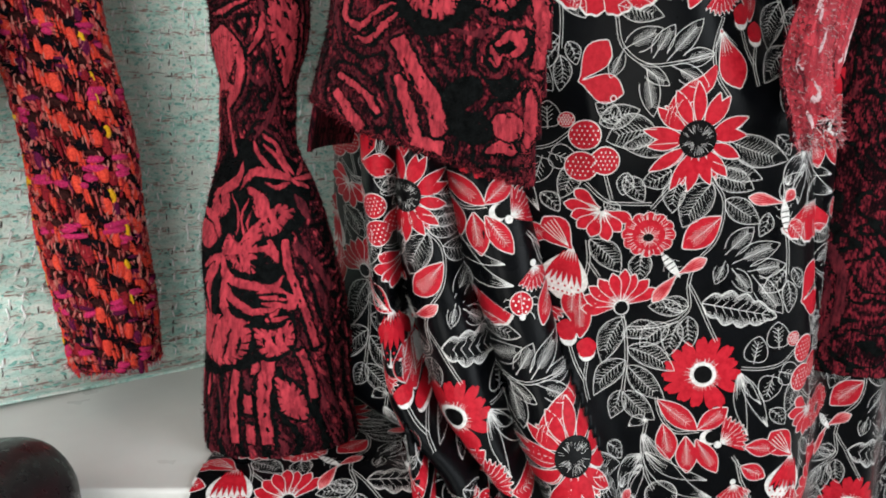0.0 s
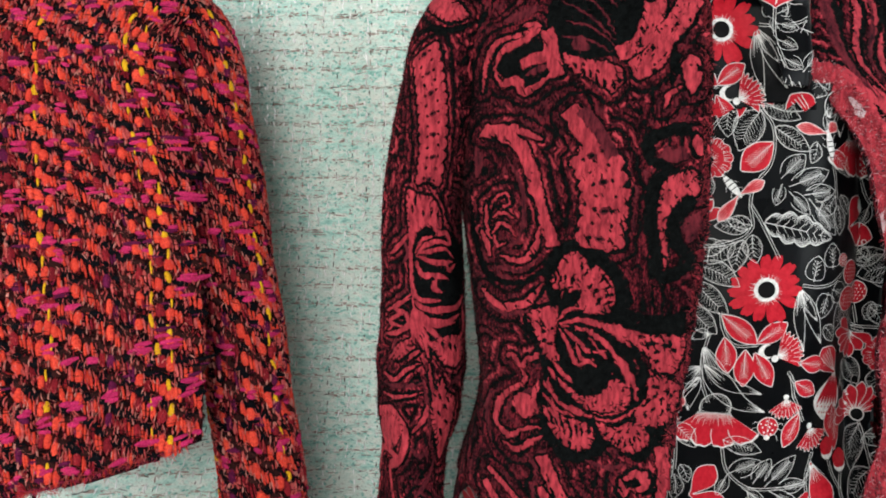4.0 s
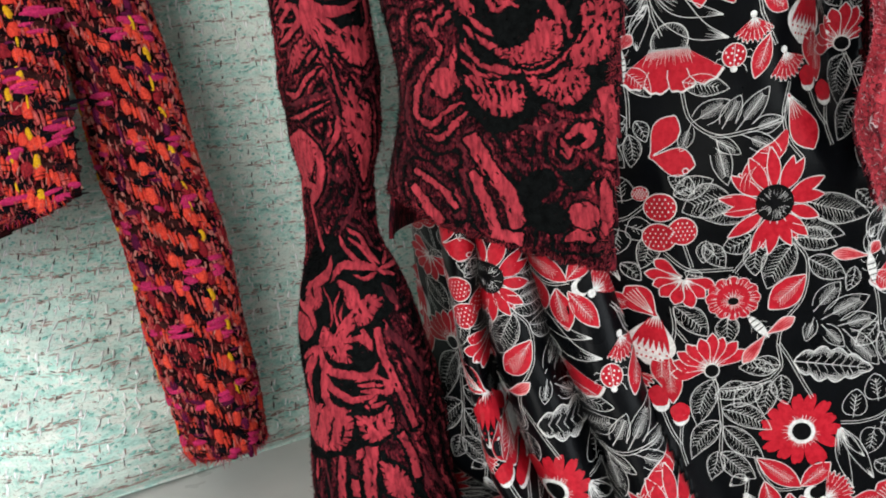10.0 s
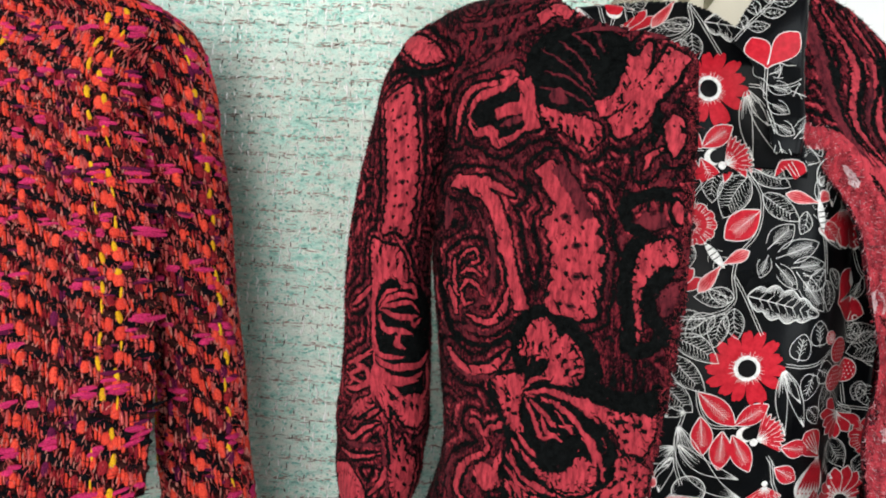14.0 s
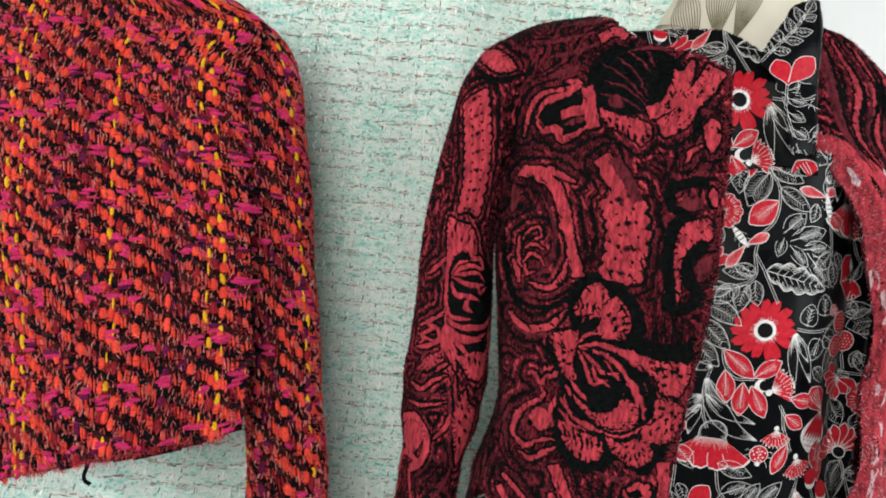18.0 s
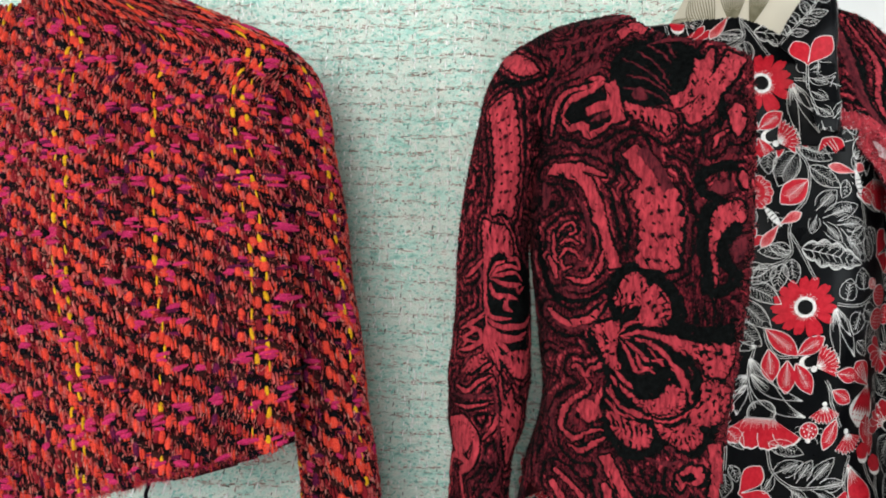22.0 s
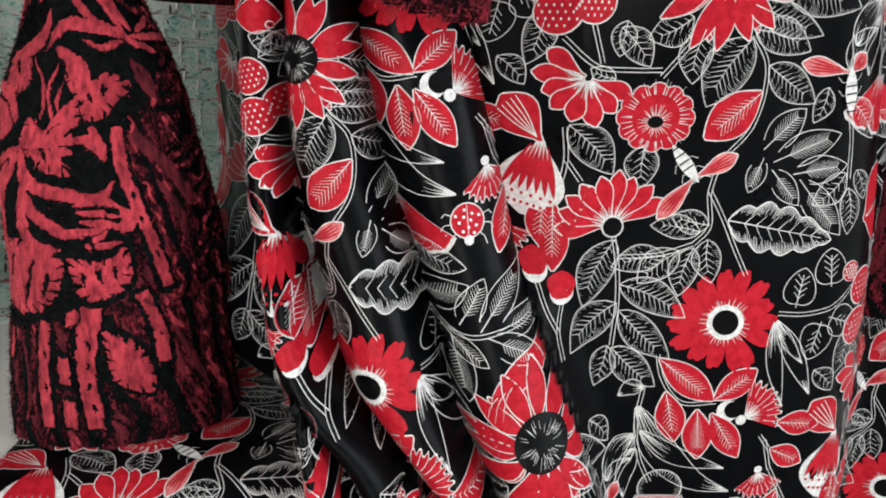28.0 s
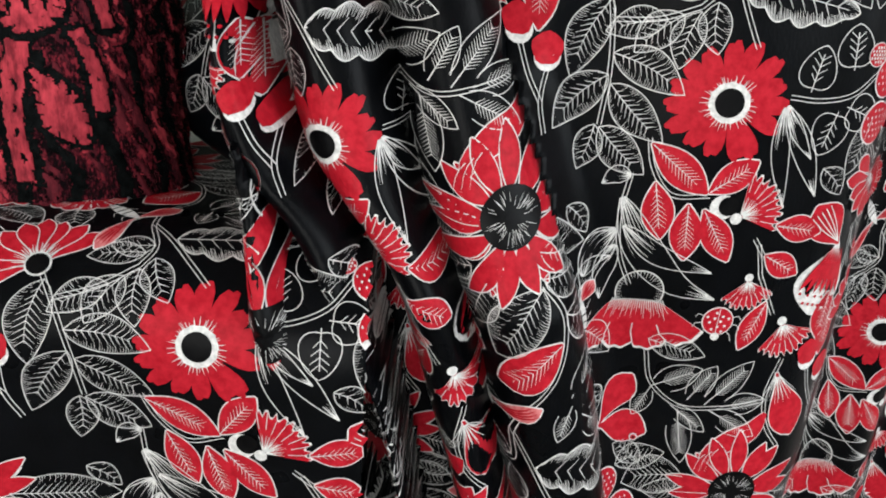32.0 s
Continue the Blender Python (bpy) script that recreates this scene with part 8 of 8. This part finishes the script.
def hem_facing_f(u, v):
    """The turned-under hem, hanging a little lower behind the front."""
    return coat_f(u, v) + np.array([0.0, 0.018, 0.0])


hem_facing = Cloth(hem_facing_f, 0.17, 0.318, -0.010, 0.030, lambda u, v: v > -0.008 * np.sin(np.pi * np.clip((u - 0.17) / 0.148, 0, 1)) ** 0.6)
part("hem_facing", hem_facing.mesh("hem_facing", tweed_ground, 0.0018, 0.003), tweed_jacket, "dark turned-under hem")


def coat2_f(u, v):
    u, v = np.asarray(u, float), np.asarray(v, float)
    s = u / WIDE
    z = 0.952 + v
    return np.stack([tl(z) - 0.006 - 0.30 * (1 - s), ty(z) + 0.022 + 0.05 * (1 - s) ** 2 + 0.004 * np.sin(u * 30), z], -1)


coat2 = Cloth(coat2_f, 0.0, WIDE * 1.06, 0.0, 0.54)
coat_other = part("front_panel", coat2.mesh("front_panel", tweed_ground, 0.005, 0.004), tweed_jacket)


def coat_back_f(u, v):
    u, v = np.asarray(u, float), np.asarray(v, float)
    return np.stack([-0.94 + u, 0.685 + 0.01 * np.sin(u * 20) + 0.05 * np.clip(1.2 - v, -1, 0.3) * -0.6, v], -1)


coat_back = Cloth(coat_back_f, 0.0, 0.47, 0.995, 1.44)
part("back_panel", coat_back.mesh("back_panel", tweed_ground, 0.012, 0.004), tweed_jacket)

COAT_ARM = ((0.793, -0.262, 0.578, 0.037), (0.874, -0.270, 0.580, 0.042), (0.95, -0.278, 0.586, 0.0415), (1.05, -0.297, 0.598, 0.041), (1.157, -0.319, 0.614, 0.040),
            (1.25, -0.340, 0.628, 0.041), (1.32, -0.357, 0.636, 0.042), (1.38, -0.374, 0.642, 0.042), (1.425, -0.396, 0.648, 0.034), (1.452, -0.42, 0.65, 0.008))
COAT_ARM = [(1.12 + (z - 1.12) * 1.03, -0.06 + (x + 0.06) * 1.03 - 0.002, y + 0.038, r * (0.89 if z < 0.9 else 0.94)) for z, x, y, r in COAT_ARM]
cax, cay, car = (lerp([(r[0], r[k]) for r in COAT_ARM]) for k in (1, 2, 3))


def coat_arm_f(u, v):
    u, v = np.asarray(u, float), np.asarray(v, float)
    ph = u / 0.041
    r = car(v) * (1 + 0.03 * np.sin(v * 45 + ph))
    return np.stack([cax(v) + r * np.sin(ph), cay(v) - r * np.cos(ph), v], -1)


coat_arm = Cloth(coat_arm_f, -0.1288, 0.1288, 0.786, 1.460)
coat_sleeve = part("sleeve", coat_arm.mesh("sleeve", tweed_ground, 0.004, 0.004), tweed_jacket)


def weave(cloth, u0, u1, v0, v1, seed, parent, phase=0.0, group=0.093, wide=1.0):
    """Slub yarns of the tweed: upright floats stepping down in a slanting twill, fat weft slubs in the gaps, yellow files and glittering threads."""
    rng = np.random.default_rng(seed)
    U, V, DU, DV, L, H, M = ([] for _ in range(7))

    def add(u, v, du, dv, lift, half, mat):
        U.append(u), V.append(v), DU.append(du), DV.append(dv), L.append(lift), H.append(half), M.append(mat)
    pu, pv, fall = 0.0070 * wide, 0.0248, 0.0050
    cols, rows = np.arange(u0 - pu, u1 + pu, pu), np.arange(v0 - 2 * pv, v1 + 2 * pv, pv)
    for i, c in enumerate(cols):
        pos = (c + phase) % group
        f = pos / group
        file_zone = f < 0.22
        dusk = 0.5 - 0.5 * math.cos(2 * math.pi * (f - 0.12))
        fat = i % 4 == 1 or (file_zone and i % 2 == 0)
        deep = rng.random() < 0.08 + 0.34 * dusk
        for q in rows:
            v = q - (i * fall) % pv + rng.normal(0, 0.0012)
            u = c + rng.normal(0, 0.0007)
            tint = PURPLE if deep and rng.random() < 0.2 else CRIMSON if deep and rng.random() < 0.5 or rng.random() < 0.18 else ORANGE
            if fat:
                add(u, v, rng.normal(-0.0004, 0.0012), rng.uniform(0.0105, 0.0150), rng.uniform(0.0034, 0.0048), rng.uniform(0.0036, 0.0050), tint)
            else:
                for o in (-0.0017, 0.0014):
                    add(u + o, v + rng.normal(0, 0.0014) - o * 0.5, rng.normal(-0.0012, 0.0008), rng.uniform(0.010, 0.0150), rng.uniform(0.0022, 0.0036), rng.uniform(0.0009, 0.0018), tint if rng.random() < 0.80 else LUREX)
            if rng.random() < 0.80 + 0.16 * dusk:
                add(u - 0.0052, v + 0.0185 + rng.normal(0, 0.0010), rng.uniform(0.009, 0.013), -0.0050 + rng.normal(0, 0.0012), 0.0030, rng.uniform(0.0030, 0.0048), JET if rng.random() < 0.55 else BROWN)
            for m in range(9):
                up = m > 1
                add(u + rng.uniform(-0.004, 0.004), v + rng.uniform(0, pv), rng.normal(0, 0.0016) if up else rng.uniform(0.006, 0.012), rng.uniform(0.003, 0.008) if up else rng.normal(-0.0018, 0.001), rng.uniform(0.0028, 0.0044), rng.uniform(0.00025, 0.00065), rng.choice([LUREX, LUREX, LUREX, GLINT, CRIMSON]) if up else rng.choice([BROWN, JET]))
            if file_zone and i % 2 == 1 and rng.random() < 0.92:
                thick = rng.random() < 0.5
                add(u + rng.normal(0, 0.0012), v + 0.010 + rng.normal(0, 0.0022), rng.normal(-0.0008, 0.0014), rng.uniform(0.009, 0.014) if thick else rng.uniform(0.009, 0.015), 0.0044, rng.uniform(0.0024, 0.0036) if thick else rng.uniform(0.0010, 0.0017), YELLOW)
    # weft bands: bundles of thin magenta slubs, strongest near the yellow files, and black floats between
    for j, v in enumerate(np.arange(v0, v1, 0.0125)):
        kind = j % 4
        u = u0 - rng.uniform(0, 0.02)
        patchy = rng.uniform(0, 6.28)
        while u < u1:
            ln = rng.uniform(0.011, 0.024)
            near = 0.5 + 0.5 * math.cos(2 * math.pi * ((u + phase) / group - 0.16))
            if kind in (0, 1) and rng.random() < 0.44 + 0.42 * near + 0.20 * math.sin(u * 42 + patchy):
                for o in (-0.0032, 0.0, 0.0030):
                    if rng.random() < 0.75:
                        add(u + rng.normal(0, 0.0026), v + o + rng.normal(0, 0.0007), ln * rng.uniform(0.5, 1.0), rng.normal(0.0002, 0.0018), rng.uniform(0.0040, 0.0054), rng.uniform(0.0020, 0.0034), MAGENTA if rng.random() < 0.86 else PURPLE)
            elif kind > 1 and rng.random() < 0.34:
                for o in (-0.0026, 0.0, 0.0026):
                    add(u + rng.normal(0, 0.002), v + o + rng.normal(0, 0.0008), ln * rng.uniform(0.5, 0.9), rng.normal(-0.001, 0.0012), 0.0032, rng.uniform(0.0012, 0.0026), JET if rng.random() < 0.7 else PURPLE)
            u += ln + rng.uniform(0.002, 0.016)
    U, V, DU, DV, L, H, M = (np.array(a) for a in (U, V, DU, DV, L, H, M))
    tubes(cloth, U, V, DU, DV, L * 0.8, H, M, "slub_weave", TWEED, parent, "orange, magenta, black and yellow slub yarns", 5)
    n = int((u1 - u0) * (v1 - v0) * 60000)
    uu, vv = rng.uniform(u0, u1, n), rng.uniform(v0, v1, n)
    fibres("fuzz", cloth, uu, vv, rng.uniform(0.0035, 0.009, n), 0.00021, TWEED, rng.choice([LUREX, CRIMSON, ORANGE, GLINT, MAGENTA, JET, GLINT], n), parent, rng, 0.35, 0.2)


weave(coat, 0.0, WIDE * 1.03, 0.0, 0.595, 31, coat_front, 0.027, 0.105)
weave(coat2, 0.12, WIDE * 1.06, 0.0, 0.53, 32, coat_other, 0.0)
weave(coat_arm, -0.10, 0.10, 0.788, 1.455, 33, coat_sleeve, 0.051, 0.079)


def fringe(cloth, edge, count, length, parent, seed):
    rng = np.random.default_rng(seed)
    t = rng.uniform(0, 1, count)
    u, v = edge(t)
    fibres("frayed_edge", cloth, u, v, rng.uniform(0.4, 1.0, count) * length, 0.0003, TWEED, rng.choice([LUREX, MAGENTA, ORANGE, LUREX, PURPLE], count), parent, rng, 0.35, 0.5)


fringe(coat, lambda t: (t * WIDE, t * 0 + 0.002), 1500, 0.009, coat_front, 41)
fringe(coat, lambda t: (t * 0 + 0.001, t * 0.49), 1100, 0.009, coat_front, 42)
fringe(coat, lambda t: (t * 0 + WIDE * 1.0, t * 0.49), 900, 0.006, coat_front, 44)
fringe(coat_arm, lambda t: ((t - 0.5) * 0.25, t * 0 + 0.788), 1100, 0.007, coat_sleeve, 43)


def loose_thread(pts, radius, mat, parent):
    cu = bpy.data.curves.new("loose_thread", "CURVE")
    cu.dimensions, cu.bevel_depth, cu.bevel_resolution = "3D", radius, 1
    sp = cu.splines.new("BEZIER")
    sp.bezier_points.add(len(pts) - 1)
    for b, p in zip(sp.bezier_points, pts):
        b.co, b.handle_left_type, b.handle_right_type = p, "AUTO", "AUTO"
    cu.materials.append(mat)
    part("loose_thread", cu, parent)


loose_thread([(-0.525, 0.492, 0.955), (-0.518, 0.484, 0.938), (-0.505, 0.484, 0.928), (-0.498, 0.486, 0.916)], 0.0006, thread_mat, tweed_jacket)
loose_thread([(-0.435, 0.494, 0.985), (-0.434, 0.488, 0.972), (-0.429, 0.49, 0.968)], 0.0018, TWEED[JET], tweed_jacket)
for k in range(5):
    loose_thread([(-0.66 - 0.006 * k, 0.572, 1.34 - 0.03 * k), (-0.672 + 0.004 * k, 0.556, 1.25), (-0.668 - 0.005 * k, 0.55, 1.16), (-0.655, 0.56, 1.08 + 0.02 * k)], 0.0004, thread_mat, tweed_jacket)

# ---- black leather stool before the table ----


def stool_mesh():
    bm = bmesh.new()
    bmesh.ops.create_uvsphere(bm, u_segments=48, v_segments=24, radius=1)
    for v in bm.verts:
        x, y, z = v.co
        e = lambda q: math.copysign(abs(q) ** 0.62, q)
        v.co = (-0.352 + 0.135 * e(x), 0.395 + 0.085 * e(y), 0.752 + 0.042 * e(z) + 0.010 * math.exp(-((x - 0.6) / 0.3) ** 2))
    me = bpy.data.meshes.new("body")
    bm.to_mesh(me)
    bm.free()
    me.polygons.foreach_set("use_smooth", [True] * len(me.polygons))
    me.materials.append(leather)
    return me


stool = thing("leather_stool", (-0.352, 0.395, 0.0), "rounded black leather stool with stitched seams before the table", "stool")
stool_body = part("seat", stool_mesh(), stool)


def stool_seam(name, tilt, parent):
    """A raised seam that follows the seat's round side."""
    cu = bpy.data.curves.new(name, "CURVE")
    cu.dimensions, cu.bevel_depth, cu.bevel_resolution = "3D", 0.0016, 2
    sp = cu.splines.new("POLY")
    n = 40
    sp.points.add(n - 1)
    for j, p in enumerate(sp.points):
        a = -2.6 + 2.4 * j / (n - 1)
        e = lambda q: math.copysign(abs(q) ** 0.62, q)
        k = math.cos(tilt)
        x, y, z = math.cos(a) * k, math.sin(a) * k, math.sin(tilt)
        p.co = (-0.352 + 0.135 * e(x), 0.395 + 0.085 * e(y), 0.752 + 0.042 * e(z) + 0.010 * math.exp(-((x - 0.6) / 0.3) ** 2), 1)
    cu.materials.append(leather)
    part(name, cu, parent)


stool_seam("seam", 0.45, stool_body)
stool_seam("seam", 0.62, stool_body)


def turned(name, rings, mat, cx, cy, parent, label=""):
    """A round part from (radius, height) rings."""
    n = 40
    bm = bmesh.new()
    rows = [[bm.verts.new((cx + r * math.cos(2 * math.pi * j / n), cy + r * math.sin(2 * math.pi * j / n), z)) for j in range(n)] for r, z in rings]
    for p, q in zip(rows, rows[1:]):
        for j in range(n):
            bm.faces.new((p[j], p[(j + 1) % n], q[(j + 1) % n], q[j]))
    bm.faces.new(rows[-1])
    bm.faces.new(rows[0][::-1])
    me = bpy.data.meshes.new(name)
    bm.to_mesh(me)
    bm.free()
    me.materials.append(mat)
    part(name, me, parent, label)


turned("post", [(0.026, 0.012), (0.022, 0.03), (0.020, 0.36), (0.030, 0.37), (0.030, 0.70), (0.06, 0.716)], leather, -0.352, 0.395, stool, "dark metal post")
turned("base", [(0.19, 0.0), (0.19, 0.008), (0.16, 0.016), (0.04, 0.022)], leather, -0.352, 0.395, stool, "round dark metal base")
